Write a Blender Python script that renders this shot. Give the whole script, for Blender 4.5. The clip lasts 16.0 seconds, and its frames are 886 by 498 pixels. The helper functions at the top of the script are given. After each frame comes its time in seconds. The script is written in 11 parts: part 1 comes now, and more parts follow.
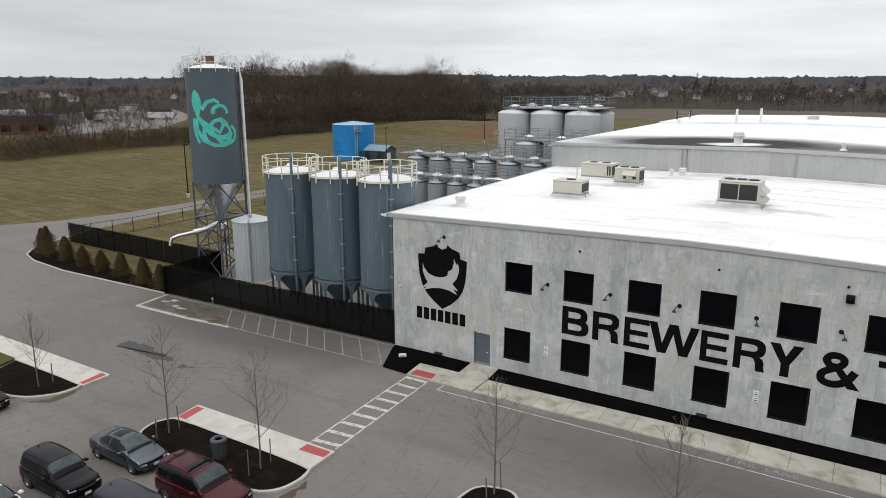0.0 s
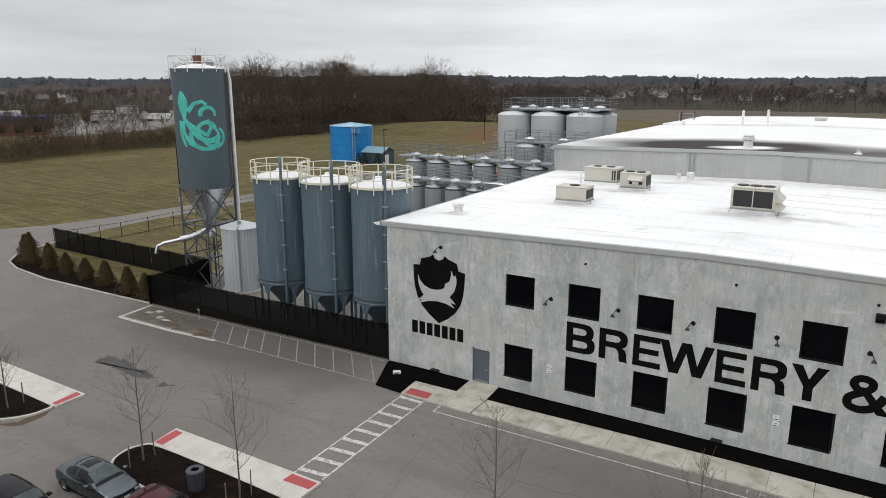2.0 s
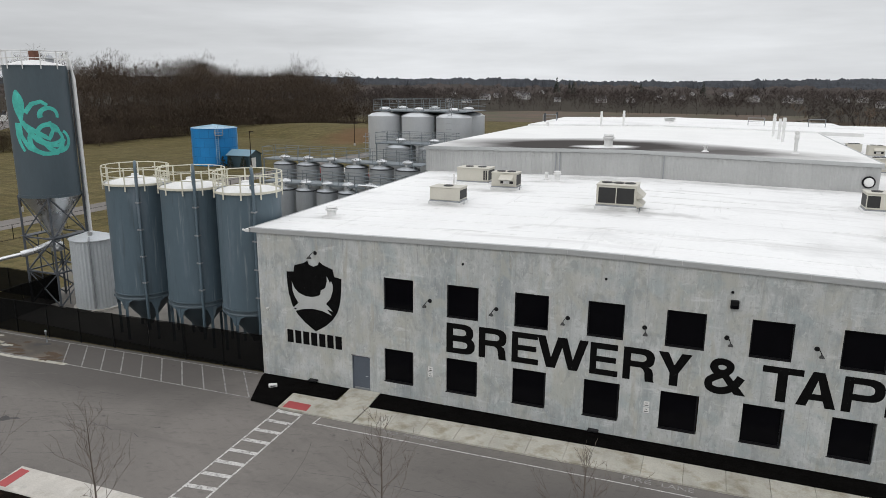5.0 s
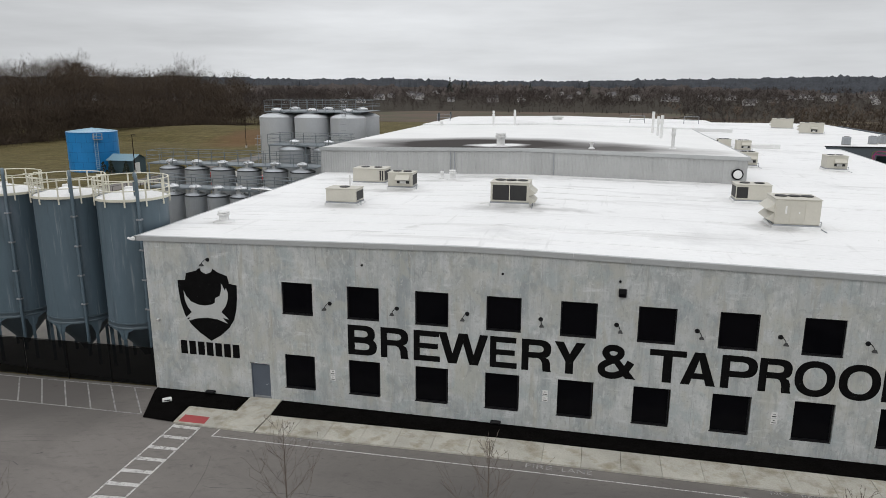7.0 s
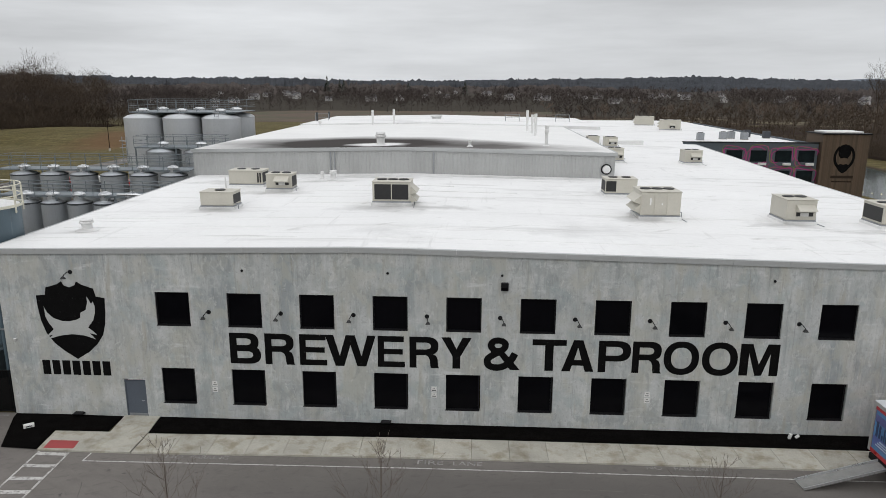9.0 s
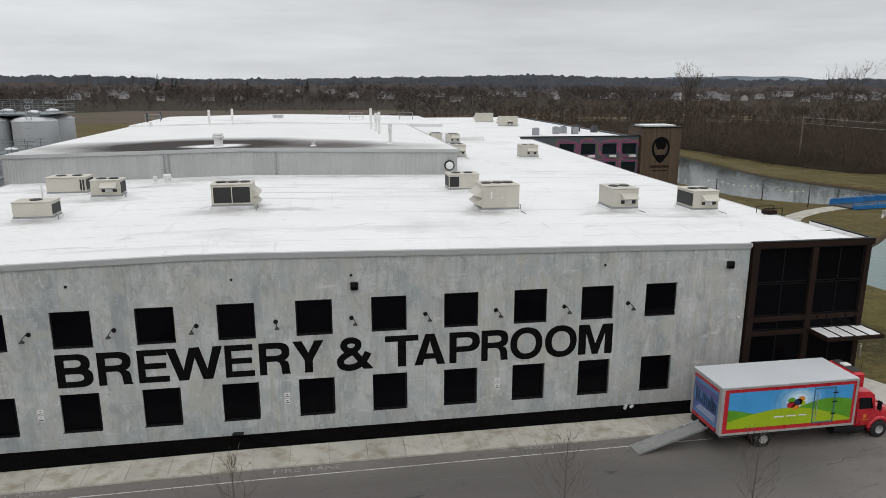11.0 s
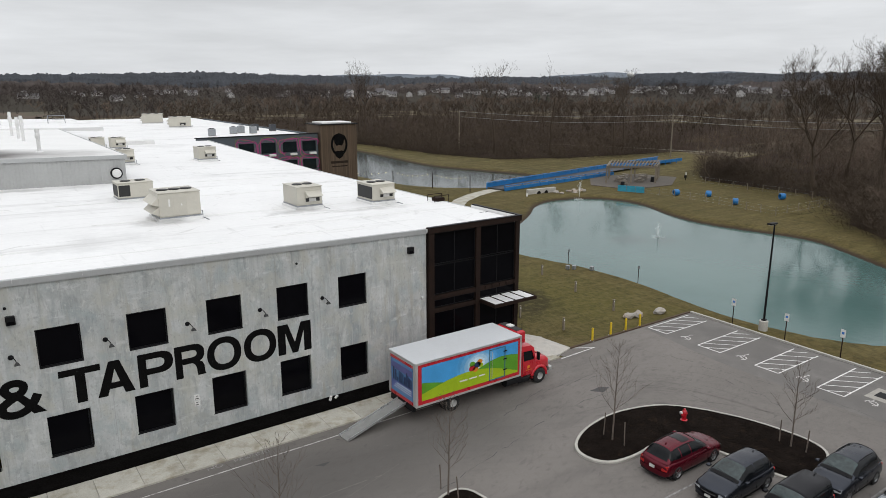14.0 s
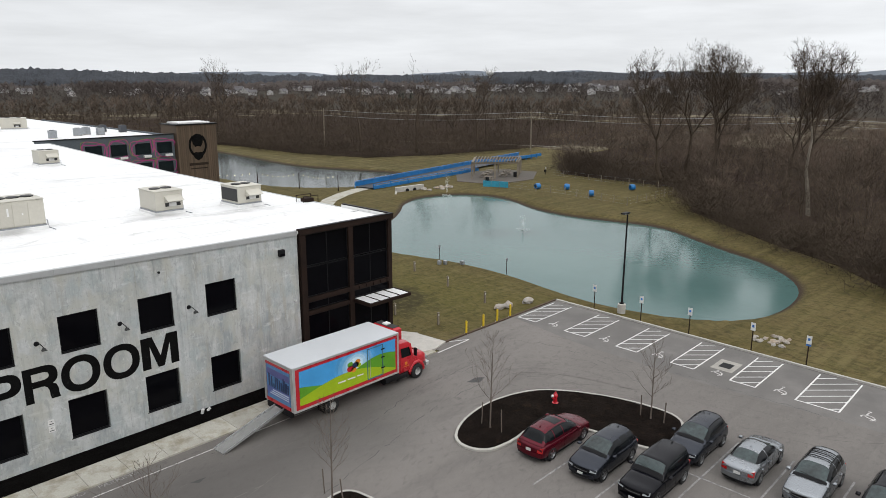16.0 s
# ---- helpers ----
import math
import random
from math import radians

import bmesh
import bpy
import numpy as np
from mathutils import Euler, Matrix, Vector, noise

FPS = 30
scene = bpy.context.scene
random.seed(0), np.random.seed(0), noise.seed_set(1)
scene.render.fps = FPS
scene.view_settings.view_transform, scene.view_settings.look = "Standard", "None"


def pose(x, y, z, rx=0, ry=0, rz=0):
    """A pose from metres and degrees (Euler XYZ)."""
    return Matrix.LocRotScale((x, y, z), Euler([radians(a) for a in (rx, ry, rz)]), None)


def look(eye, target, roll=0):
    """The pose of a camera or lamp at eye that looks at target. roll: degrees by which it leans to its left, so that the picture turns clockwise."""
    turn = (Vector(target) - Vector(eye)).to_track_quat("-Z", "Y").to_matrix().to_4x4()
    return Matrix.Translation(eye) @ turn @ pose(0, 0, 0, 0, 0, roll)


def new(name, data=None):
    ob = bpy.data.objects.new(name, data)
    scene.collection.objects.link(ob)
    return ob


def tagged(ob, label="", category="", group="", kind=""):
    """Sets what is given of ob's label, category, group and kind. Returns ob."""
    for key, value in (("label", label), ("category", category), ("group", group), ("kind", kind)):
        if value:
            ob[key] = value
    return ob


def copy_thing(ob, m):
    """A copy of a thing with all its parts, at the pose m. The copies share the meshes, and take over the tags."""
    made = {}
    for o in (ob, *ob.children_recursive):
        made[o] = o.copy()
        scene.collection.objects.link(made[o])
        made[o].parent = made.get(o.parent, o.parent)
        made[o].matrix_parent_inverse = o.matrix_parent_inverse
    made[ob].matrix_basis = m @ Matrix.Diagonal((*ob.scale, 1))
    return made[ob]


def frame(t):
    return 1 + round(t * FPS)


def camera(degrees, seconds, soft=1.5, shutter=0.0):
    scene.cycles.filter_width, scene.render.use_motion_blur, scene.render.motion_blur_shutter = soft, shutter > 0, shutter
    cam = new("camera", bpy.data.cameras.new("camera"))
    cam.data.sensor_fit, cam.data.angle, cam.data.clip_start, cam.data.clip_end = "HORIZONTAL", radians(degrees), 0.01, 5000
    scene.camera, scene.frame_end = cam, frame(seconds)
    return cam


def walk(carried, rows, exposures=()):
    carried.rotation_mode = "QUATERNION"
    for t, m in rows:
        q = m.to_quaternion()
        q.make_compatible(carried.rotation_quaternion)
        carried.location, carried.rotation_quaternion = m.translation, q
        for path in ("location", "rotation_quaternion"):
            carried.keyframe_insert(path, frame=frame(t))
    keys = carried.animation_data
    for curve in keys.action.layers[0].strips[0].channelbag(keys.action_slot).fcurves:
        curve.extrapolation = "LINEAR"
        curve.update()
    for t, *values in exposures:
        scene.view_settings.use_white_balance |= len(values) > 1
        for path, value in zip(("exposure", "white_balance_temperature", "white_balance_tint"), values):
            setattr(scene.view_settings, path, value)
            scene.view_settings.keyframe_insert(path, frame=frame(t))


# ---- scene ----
cam = camera(65.1, 16.0, 0.6)
PATH = [
    (0, (28.719, -39.598, 19.09), (27.696, -37.945, 18.623), 0.0),
    (0.5, (28.346, -38.822, 19.108), (27.321, -37.17, 18.641), -0.1),
    (1, (27.985, -38.173, 19.073), (26.96, -36.52, 18.607), 0.0),
    (1.5, (27.682, -37.566, 19.068), (26.656, -35.914, 18.602), -0.0),
    (2, (27.394, -37.064, 19.087), (26.371, -35.41, 18.622), 0.0),
    (2.5, (27.145, -36.625, 19.049), (26.143, -34.958, 18.585), 0.0),
    (3, (26.996, -36.331, 19.039), (26.04, -34.636, 18.576), 0.1),
    (3.5, (26.896, -36.166, 19.06), (25.997, -34.44, 18.597), 0.1),
    (4, (26.875, -36.225, 18.987), (26.041, -34.467, 18.526), 0.2),
    (6.5, (26.954, -36.492, 19.008), (26.46, -34.61, 18.549), 0.3),
    (7, (27.006, -36.479, 19.005), (26.581, -34.579, 18.547), 0.2),
    (7.5, (27.102, -36.448, 19.006), (26.746, -34.534, 18.547), 0.2),
    (8, (26.973, -36.453, 18.984), (26.704, -34.525, 18.526), 0.3),
    (8.5, (26.983, -36.454, 19.004), (26.799, -34.516, 18.545), 0.3),
    (11, (27.272, -36.485, 19.022), (27.599, -34.567, 18.56), 0.1),
    (11.5, (27.31, -36.479, 19.059), (27.758, -34.586, 18.595), 0.1),
    (12, (27.285, -36.557, 19.071), (27.853, -34.697, 18.609), 0.1),
    (12.5, (27.277, -36.523, 19.111), (27.97, -34.705, 18.646), 0.1),
    (13, (27.328, -36.608, 19.11), (28.168, -34.854, 18.646), -0.0),
    (13.5, (27.323, -36.682, 19.159), (28.309, -35.006, 18.693), -0.0),
    (14, (27.312, -36.794, 19.205), (28.437, -35.208, 18.737), -0.0),
    (14.5, (27.197, -36.846, 19.243), (28.436, -35.347, 18.773), 0.0),
    (15, (27.191, -36.818, 19.263), (28.515, -35.396, 18.791), 0.1),
    (15.5, (27.135, -36.818, 19.266), (28.516, -35.451, 18.794), 0.1),
    (16, (27.127, -36.753, 19.251), (28.533, -35.411, 18.778), 0.1),
]
walk(cam, [(t, look(eye, target, roll)) for t, eye, target, roll in PATH], [(0, 0.04), (3.5, -0.06), (7, -0.23), (8.5, -0.26), (12, -0.29), (13.5, -0.18), (14.5, -0.05), (16, 0.08)])

# world: an overcast sky, brighter towards the zenith, thin cloud structure near the horizon
SUN_AZ, SUN_EL = radians(200), radians(42)
world = bpy.data.worlds.new("overcast")
scene.world = world
world.use_nodes = True
wn, wl = world.node_tree.nodes, world.node_tree.links
wn.clear()


def wnode(kind, **values):
    n = wn.new(kind)
    for k, v in values.items():
        setattr(n, k, v)
    return n


def build_world():
    out, bg = wnode("ShaderNodeOutputWorld"), wnode("ShaderNodeBackground")
    sky = wnode("ShaderNodeTexSky", sky_type="NISHITA", sun_disc=False, sun_elevation=SUN_EL, sun_rotation=SUN_AZ,
                air_density=1.0, dust_density=4.0)
    grey = wnode("ShaderNodeHueSaturation")
    grey.inputs["Saturation"].default_value = 0.25
    grey.inputs["Value"].default_value = 0.08
    wl.new(sky.outputs[0], grey.inputs["Color"])
    co, sep = wnode("ShaderNodeTexCoord"), wnode("ShaderNodeSeparateXYZ")
    wl.new(co.outputs["Generated"], sep.inputs[0])
    ramp = wnode("ShaderNodeValToRGB")
    ramp.color_ramp.interpolation = "EASE"
    el = ramp.color_ramp.elements
    el[0].position, el[0].color = 0.0, (0.804, 0.825, 0.85, 1)
    el[1].position, el[1].color = 1.0, (0.978, 0.99, 1.02, 1)
    for p, c in ((0.05, (0.808, 0.83, 0.855, 1)), (0.14, (0.782, 0.80, 0.825, 1)), (0.35, (0.844, 0.86, 0.885, 1))):
        e = el.new(p)
        e.color = c
    wl.new(sep.outputs["Z"], ramp.inputs[0])
    gain = wnode("ShaderNodeMapRange")
    gain.inputs["From Min"].default_value, gain.inputs["From Max"].default_value = 0.15, 1.0
    gain.inputs["To Min"].default_value, gain.inputs["To Max"].default_value = 1.0, 1.68
    wl.new(sep.outputs["Z"], gain.inputs["Value"])
    # cloud decks seen edge on: noise squeezed towards the horizon
    flat = wnode("ShaderNodeMapping")
    flat.inputs["Scale"].default_value = (2.2, 2.2, 16.0)
    wl.new(co.outputs["Generated"], flat.inputs["Vector"])
    noise_a = wnode("ShaderNodeTexNoise")
    noise_a.inputs["Scale"].default_value, noise_a.inputs["Detail"].default_value = 1.6, 5.0
    noise_a.inputs["Roughness"].default_value = 0.55
    wl.new(flat.outputs[0], noise_a.inputs["Vector"])
    cloud = wnode("ShaderNodeMapRange")
    cloud.inputs["From Min"].default_value, cloud.inputs["From Max"].default_value = 0.3, 0.7
    cloud.inputs["To Min"].default_value, cloud.inputs["To Max"].default_value = 0.88, 1.12
    wl.new(noise_a.outputs["Fac"], cloud.inputs["Value"])
    m1, m2 = wnode("ShaderNodeMath", operation="MULTIPLY"), wnode("ShaderNodeVectorMath", operation="SCALE")
    turned = wnode("ShaderNodeMapRange")
    turned.inputs["From Min"].default_value, turned.inputs["From Max"].default_value = -1.0, 1.0
    wl.new(sep.outputs["X"], turned.inputs["Value"])
    side = wnode("ShaderNodeValToRGB")
    side.color_ramp.interpolation = "EASE"
    tone = side.color_ramp.elements
    tone[0].position, tone[0].color = 0.08, (0.84, 0.84, 0.84, 1)
    tone[1].position, tone[1].color = 0.90, (1.06, 1.06, 1.06, 1)
    for p, v in ((0.18, 0.90), (0.31, 1.15), (0.50, 1.07), (0.68, 0.98)):
        tone.new(p).color = (v, v, v, 1)
    wl.new(turned.outputs[0], side.inputs[0])
    m0 = wnode("ShaderNodeMath", operation="MULTIPLY")
    wl.new(gain.outputs[0], m0.inputs[0])
    wl.new(side.outputs[0], m0.inputs[1])
    wl.new(m0.outputs[0], m1.inputs[0])
    wl.new(cloud.outputs[0], m1.inputs[1])
    wl.new(ramp.outputs[0], m2.inputs[0])
    wl.new(m1.outputs[0], m2.inputs["Scale"])
    mix = wnode("ShaderNodeMix", data_type="RGBA")
    mix.inputs["Factor"].default_value = 0.9
    wl.new(grey.outputs[0], mix.inputs["A"])
    wl.new(m2.outputs[0], mix.inputs["B"])
    wl.new(mix.outputs["Result"], bg.inputs["Color"])
    bg.inputs["Strength"].default_value = 1.0
    wl.new(bg.outputs[0], out.inputs["Surface"])


build_world()
sun = new("sun", bpy.data.lights.new("sun", "SUN"))
sun.data.energy, sun.data.angle, sun.data.color = 0.5, radians(35), (1.0, 0.97, 0.92)
sun.matrix_world = look((0, 0, 60), (math.sin(SUN_AZ) * -60, math.cos(SUN_AZ) * -60, 60 - 60 * math.tan(SUN_EL)))

# ---- materials ----
def material(name, color, rough=0.7, metal=0.0, vary=0.25, scale=1.5, fine=25.0, fine_vary=0.12, bump=0.0, stretch=(1, 1, 1),
             second=None, second_scale=0.3, second_cut=(0.45, 0.65), spread=0.0, local=False, coat=0.0, ior=1.45):
    """A surface with a base colour varied at two scales, an optional second colour in patches, and fine relief."""
    m = bpy.data.materials.new(name)
    m.use_nodes = True
    n, l = m.node_tree.nodes, m.node_tree.links
    bsdf = n["Principled BSDF"]
    bsdf.inputs["Metallic"].default_value = metal
    bsdf.inputs["IOR"].default_value = ior
    bsdf.inputs["Coat Weight"].default_value = coat
    if local:
        src = n.new("ShaderNodeTexCoord").outputs["Object"]
    else:
        src = n.new("ShaderNodeNewGeometry").outputs["Position"]
    mp = n.new("ShaderNodeMapping")
    mp.inputs["Scale"].default_value = stretch
    l.new(src, mp.inputs["Vector"])

    def tex(s, detail=4.0, rough_=0.6):
        t = n.new("ShaderNodeTexNoise")
        t.inputs["Scale"].default_value, t.inputs["Detail"].default_value = s, detail
        t.inputs["Roughness"].default_value = rough_
        l.new(mp.outputs[0], t.inputs["Vector"])
        return t.outputs["Fac"]

    def remap(v, a, b, c, d):
        r = n.new("ShaderNodeMapRange")
        for k, x in zip(("From Min", "From Max", "To Min", "To Max"), (a, b, c, d)):
            r.inputs[k].default_value = x
        l.new(v, r.inputs["Value"])
        return r.outputs[0]

    def times(a, b):
        t = n.new("ShaderNodeMath")
        t.operation = "MULTIPLY"
        l.new(a, t.inputs[0])
        l.new(b, t.inputs[1])
        return t.outputs[0]

    big, small = tex(scale, 5), tex(fine, 3)
    level = times(remap(big, 0.25, 0.75, 1 - vary, 1 + vary), remap(small, 0.25, 0.75, 1 - fine_vary, 1 + fine_vary))
    if spread:
        info = n.new("ShaderNodeObjectInfo")
        level = times(level, remap(info.outputs["Random"], 0, 1, 1 - spread, 1 + spread))
    rgb = n.new("ShaderNodeRGB")
    rgb.outputs[0].default_value = (*color, 1)
    base = rgb.outputs[0]
    if second:
        mix = n.new("ShaderNodeMix")
        mix.data_type = "RGBA"
        l.new(remap(tex(second_scale, 6, 0.65), *second_cut, 0, 1), mix.inputs["Factor"])
        l.new(base, mix.inputs["A"])
        mix.inputs["B"].default_value = (*second, 1)
        base = mix.outputs["Result"]
    sc = n.new("ShaderNodeVectorMath")
    sc.operation = "SCALE"
    l.new(base, sc.inputs[0])
    l.new(level, sc.inputs["Scale"])
    l.new(sc.outputs[0], bsdf.inputs["Base Color"])
    l.new(remap(big, 0.25, 0.75, max(rough - 0.08, 0.02), min(rough + 0.08, 1)), bsdf.inputs["Roughness"])
    if bump:
        b = n.new("ShaderNodeBump")
        b.inputs["Strength"].default_value, b.inputs["Distance"].default_value = 1.0, bump
        l.new(small, b.inputs["Height"])
        l.new(b.outputs[0], bsdf.inputs["Normal"])
    return m


def nodes_of(m):
    return m.node_tree.nodes, m.node_tree.links, m.node_tree.nodes["Principled BSDF"]


def overlay(m, color, mask):
    """Lays a second colour over m's base colour; mask(n, l, position) gives the factor socket."""
    n, l, bsdf = nodes_of(m)
    old = bsdf.inputs["Base Color"].links[0].from_socket
    pos = n.new("ShaderNodeNewGeometry").outputs["Position"]
    mix = n.new("ShaderNodeMix")
    mix.data_type = "RGBA"
    l.new(mask(n, l, pos), mix.inputs["Factor"])
    l.new(old, mix.inputs["A"])
    mix.inputs["B"].default_value = (*color, 1)
    l.new(mix.outputs["Result"], bsdf.inputs["Base Color"])
    return m


def noise_mask(scale, stretch, lo, hi, top=1.0, detail=5.0, turn=0.0, warp=0.0, shift=0.0):
    def mask(n, l, pos):
        mp = n.new("ShaderNodeMapping")
        mp.vector_type = "TEXTURE" if turn else "POINT"
        mp.inputs["Scale"].default_value = tuple(1 / s for s in stretch) if turn else stretch
        mp.inputs["Rotation"].default_value = (0, 0, radians(turn))
        mp.inputs["Location"].default_value = (shift, shift, 0)
        l.new(pos, mp.inputs["Vector"])
        t = n.new("ShaderNodeTexNoise")
        t.inputs["Scale"].default_value, t.inputs["Detail"].default_value = scale, detail
        t.inputs["Roughness"].default_value = 0.62
        t.inputs["Distortion"].default_value = warp
        l.new(mp.outputs[0], t.inputs["Vector"])
        r = n.new("ShaderNodeMapRange")
        for k, x in zip(("From Min", "From Max", "To Min", "To Max"), (lo, hi, 0, top)):
            r.inputs[k].default_value = x
        l.new(t.outputs["Fac"], r.inputs["Value"])
        return r.outputs[0]
    return mask


def blob_mask(cx, cy, rx, ry, wobble=0.35, scale=0.25, soft=0.5, top=1.0):
    """A ragged spot on a flat surface, for a stain or a painted reflection with a shape of its own."""
    def mask(n, l, pos):
        mp = n.new("ShaderNodeMapping")
        mp.inputs["Location"].default_value = (-cx / rx, -cy / ry, 0)
        mp.inputs["Scale"].default_value = (1 / rx, 1 / ry, 0)
        l.new(pos, mp.inputs["Vector"])
        ln = n.new("ShaderNodeVectorMath")
        ln.operation = "LENGTH"
        l.new(mp.outputs[0], ln.inputs[0])
        t = n.new("ShaderNodeTexNoise")
        t.inputs["Scale"].default_value, t.inputs["Detail"].default_value = scale, 6.0
        l.new(pos, t.inputs["Vector"])
        a = n.new("ShaderNodeMath")
        a.operation = "MULTIPLY_ADD"
        l.new(t.outputs["Fac"], a.inputs[0])
        a.inputs[1].default_value = wobble * 2
        a.inputs[2].default_value = -wobble
        s = n.new("ShaderNodeMath")
        s.operation = "ADD"
        l.new(ln.outputs["Value"], s.inputs[0])
        l.new(a.outputs[0], s.inputs[1])
        r = n.new("ShaderNodeMapRange")
        for k, x in zip(("From Min", "From Max", "To Min", "To Max"), (1 - soft, 1, top, 0)):
            r.inputs[k].default_value = x
        l.new(s.outputs[0], r.inputs["Value"])
        return r.outputs[0]
    return mask


ASPHALT = material("asphalt", (0.152, 0.140, 0.129), 0.85, vary=0.10, scale=0.12, fine=22, fine_vary=0.16, bump=0.004,
                   second=(0.188, 0.173, 0.160), second_scale=0.05, second_cut=(0.4, 0.65), ior=1.25)
overlay(ASPHALT, (0.105, 0.097, 0.091), noise_mask(0.35, (0.12, 1.0, 1), 0.54, 0.72, 0.55))
overlay(ASPHALT, (0.090, 0.083, 0.078), noise_mask(1.6, (0.16, 1.6, 1), 0.52, 0.74, 0.20, turn=-28, warp=0.3))
overlay(ASPHALT, (0.185, 0.172, 0.160), noise_mask(1.5, (0.22, 1.3, 1), 0.52, 0.74, 0.22, turn=12, warp=0.3, shift=7))
overlay(ASPHALT, (0.075, 0.070, 0.067), noise_mask(2.2, (0.3, 1.4, 1), 0.56, 0.74, 0.18, turn=70, warp=0.8, shift=31))
overlay(ASPHALT, (0.045, 0.043, 0.041), noise_mask(1.3, (0.5, 0.5, 1), 0.67, 0.72, 0.5))
overlay(ASPHALT, (0.19, 0.18, 0.165), noise_mask(6.0, (1, 1, 1), 0.62, 0.70, 0.35))
overlay(ASPHALT, (0.098, 0.091, 0.086), noise_mask(3.2, (0.5, 1.2, 1), 0.55, 0.66, 0.38, turn=20, warp=0.5, shift=19))
overlay(ASPHALT, (0.200, 0.186, 0.172), noise_mask(3.8, (0.4, 1.2, 1), 0.57, 0.68, 0.35, turn=-12, warp=0.5, shift=37))
overlay(ASPHALT, (0.050, 0.048, 0.046), noise_mask(0.8, (1, 1.3, 1), 0.685, 0.72, 0.6, shift=77))
overlay(ASPHALT, (0.088, 0.081, 0.076), blob_mask(-12, -3.0, 17, 5.5, 0.25, 0.3, 0.5, 0.75))
overlay(ASPHALT, (0.110, 0.101, 0.094), blob_mask(-14, -12, 22, 12, 0.3, 0.2, 0.6, 0.15))
overlay(ASPHALT, (0.080, 0.075, 0.071), blob_mask(33, -8.0, 29, 5.5, 0.3, 0.15, 0.6, 0.65))
overlay(ASPHALT, (0.112, 0.109, 0.108), blob_mask(74.2, -17, 4.0, 17, 0.12, 0.35, 0.25, 0.6))
PAINT = material("road_paint", (0.62, 0.62, 0.60), 0.7, vary=0.15, scale=2, fine=18, fine_vary=0.3, second=(0.22, 0.215, 0.21),
                 second_scale=6, second_cut=(0.56, 0.72))
WORN_PAINT = material("worn_road_paint", (0.50, 0.49, 0.47), 0.75, vary=0.15, scale=2, fine=14, fine_vary=0.3, second=(0.19, 0.18, 0.17), second_scale=4, second_cut=(0.48, 0.62))
FADED = material("faded_paint", (0.28, 0.27, 0.26), 0.75, vary=0.15, scale=2, fine=14, fine_vary=0.3, second=(0.14, 0.137, 0.135),
                 second_scale=3, second_cut=(0.45, 0.6))
RED_PAD = material("red_paver", (0.34, 0.060, 0.062), 0.7, vary=0.12, scale=3, fine=40)
SIDEWALK = material("sidewalk_concrete", (0.40, 0.385, 0.335), 0.85, vary=0.16, scale=0.7, fine=12, bump=0.003,
                    second=(0.26, 0.235, 0.175), second_scale=0.8, second_cut=(0.48, 0.66), spread=0.09)
KERB = material("kerb_concrete", (0.40, 0.385, 0.35), 0.85, vary=0.15, scale=1.2, fine=12, bump=0.003)
NEW_WALK = material("pale_concrete", (0.46, 0.435, 0.395), 0.85, vary=0.12, scale=0.8, fine=14, bump=0.003, spread=0.04, second=(0.37, 0.34, 0.30), second_scale=0.9, second_cut=(0.55, 0.7))
overlay(NEW_WALK, (0.31, 0.30, 0.28), noise_mask(0.9, (1, 0.6, 1), 0.54, 0.66, 0.5, turn=20, warp=0.6, shift=3))
overlay(NEW_WALK, (0.55, 0.53, 0.49), noise_mask(1.3, (1, 0.7, 1), 0.56, 0.68, 0.5, warp=0.5, shift=44))
MULCH = material("mulch", (0.0095, 0.0072, 0.006), 1.0, vary=0.5, scale=1.2, fine=14, fine_vary=0.7, bump=0.03, ior=1.08, second=(0.024, 0.016, 0.011), second_scale=2.2, second_cut=(0.56, 0.75))
BLACK_MULCH = material("black_wall_mulch", (0.0045, 0.0042, 0.004), 1.0, vary=0.4, scale=1.2, fine=14, fine_vary=0.6, bump=0.02, ior=1.05)
EARTH = material("bare_earth", (0.075, 0.05, 0.032), 0.95, vary=0.3, scale=2, fine=14, bump=0.02)
GRASS = material("winter_grass", (0.093, 0.071, 0.027), 0.95, vary=0.22, scale=0.05, fine=5, fine_vary=0.3, bump=0.05, ior=1.2,
                 second=(0.150, 0.117, 0.056), second_scale=0.03, second_cut=(0.42, 0.60))
overlay(GRASS, (0.055, 0.056, 0.016), noise_mask(0.12, (1, 0.5, 1), 0.50, 0.68, 0.45))
overlay(GRASS, (0.070, 0.048, 0.028), noise_mask(0.4, (1, 1, 1), 0.56, 0.72, 0.6))
overlay(GRASS, (0.045, 0.036, 0.018), noise_mask(1.4, (0.25, 1, 1), 0.55, 0.72, 0.5, turn=24))


def height_mask(z0, z1):
    """1 below z0, 0 above z1."""
    def mask(n, l, pos):
        s = n.new("ShaderNodeSeparateXYZ")
        l.new(pos, s.inputs[0])
        r = n.new("ShaderNodeMapRange")
        for k, x in zip(("From Min", "From Max", "To Min", "To Max"), (z0, z1, 1, 0)):
            r.inputs[k].default_value = x
        l.new(s.outputs["Z"], r.inputs["Value"])
        return r.outputs[0]
    return mask


def beyond_mask(r0, r1):
    """0 within r0 of the brewery, 1 past r1: open fields give way to brown woodland litter, darkened for tree shade."""
    def mask(n, l, pos):
        ln = n.new("ShaderNodeVectorMath")
        ln.operation = "LENGTH"
        l.new(pos, ln.inputs[0])
        r = n.new("ShaderNodeMapRange")
        for k, x in zip(("From Min", "From Max", "To Min", "To Max"), (r0, r1, 0, 0.93)):
            r.inputs[k].default_value = x
        l.new(ln.outputs["Value"], r.inputs["Value"])
        return r.outputs[0]
    return mask


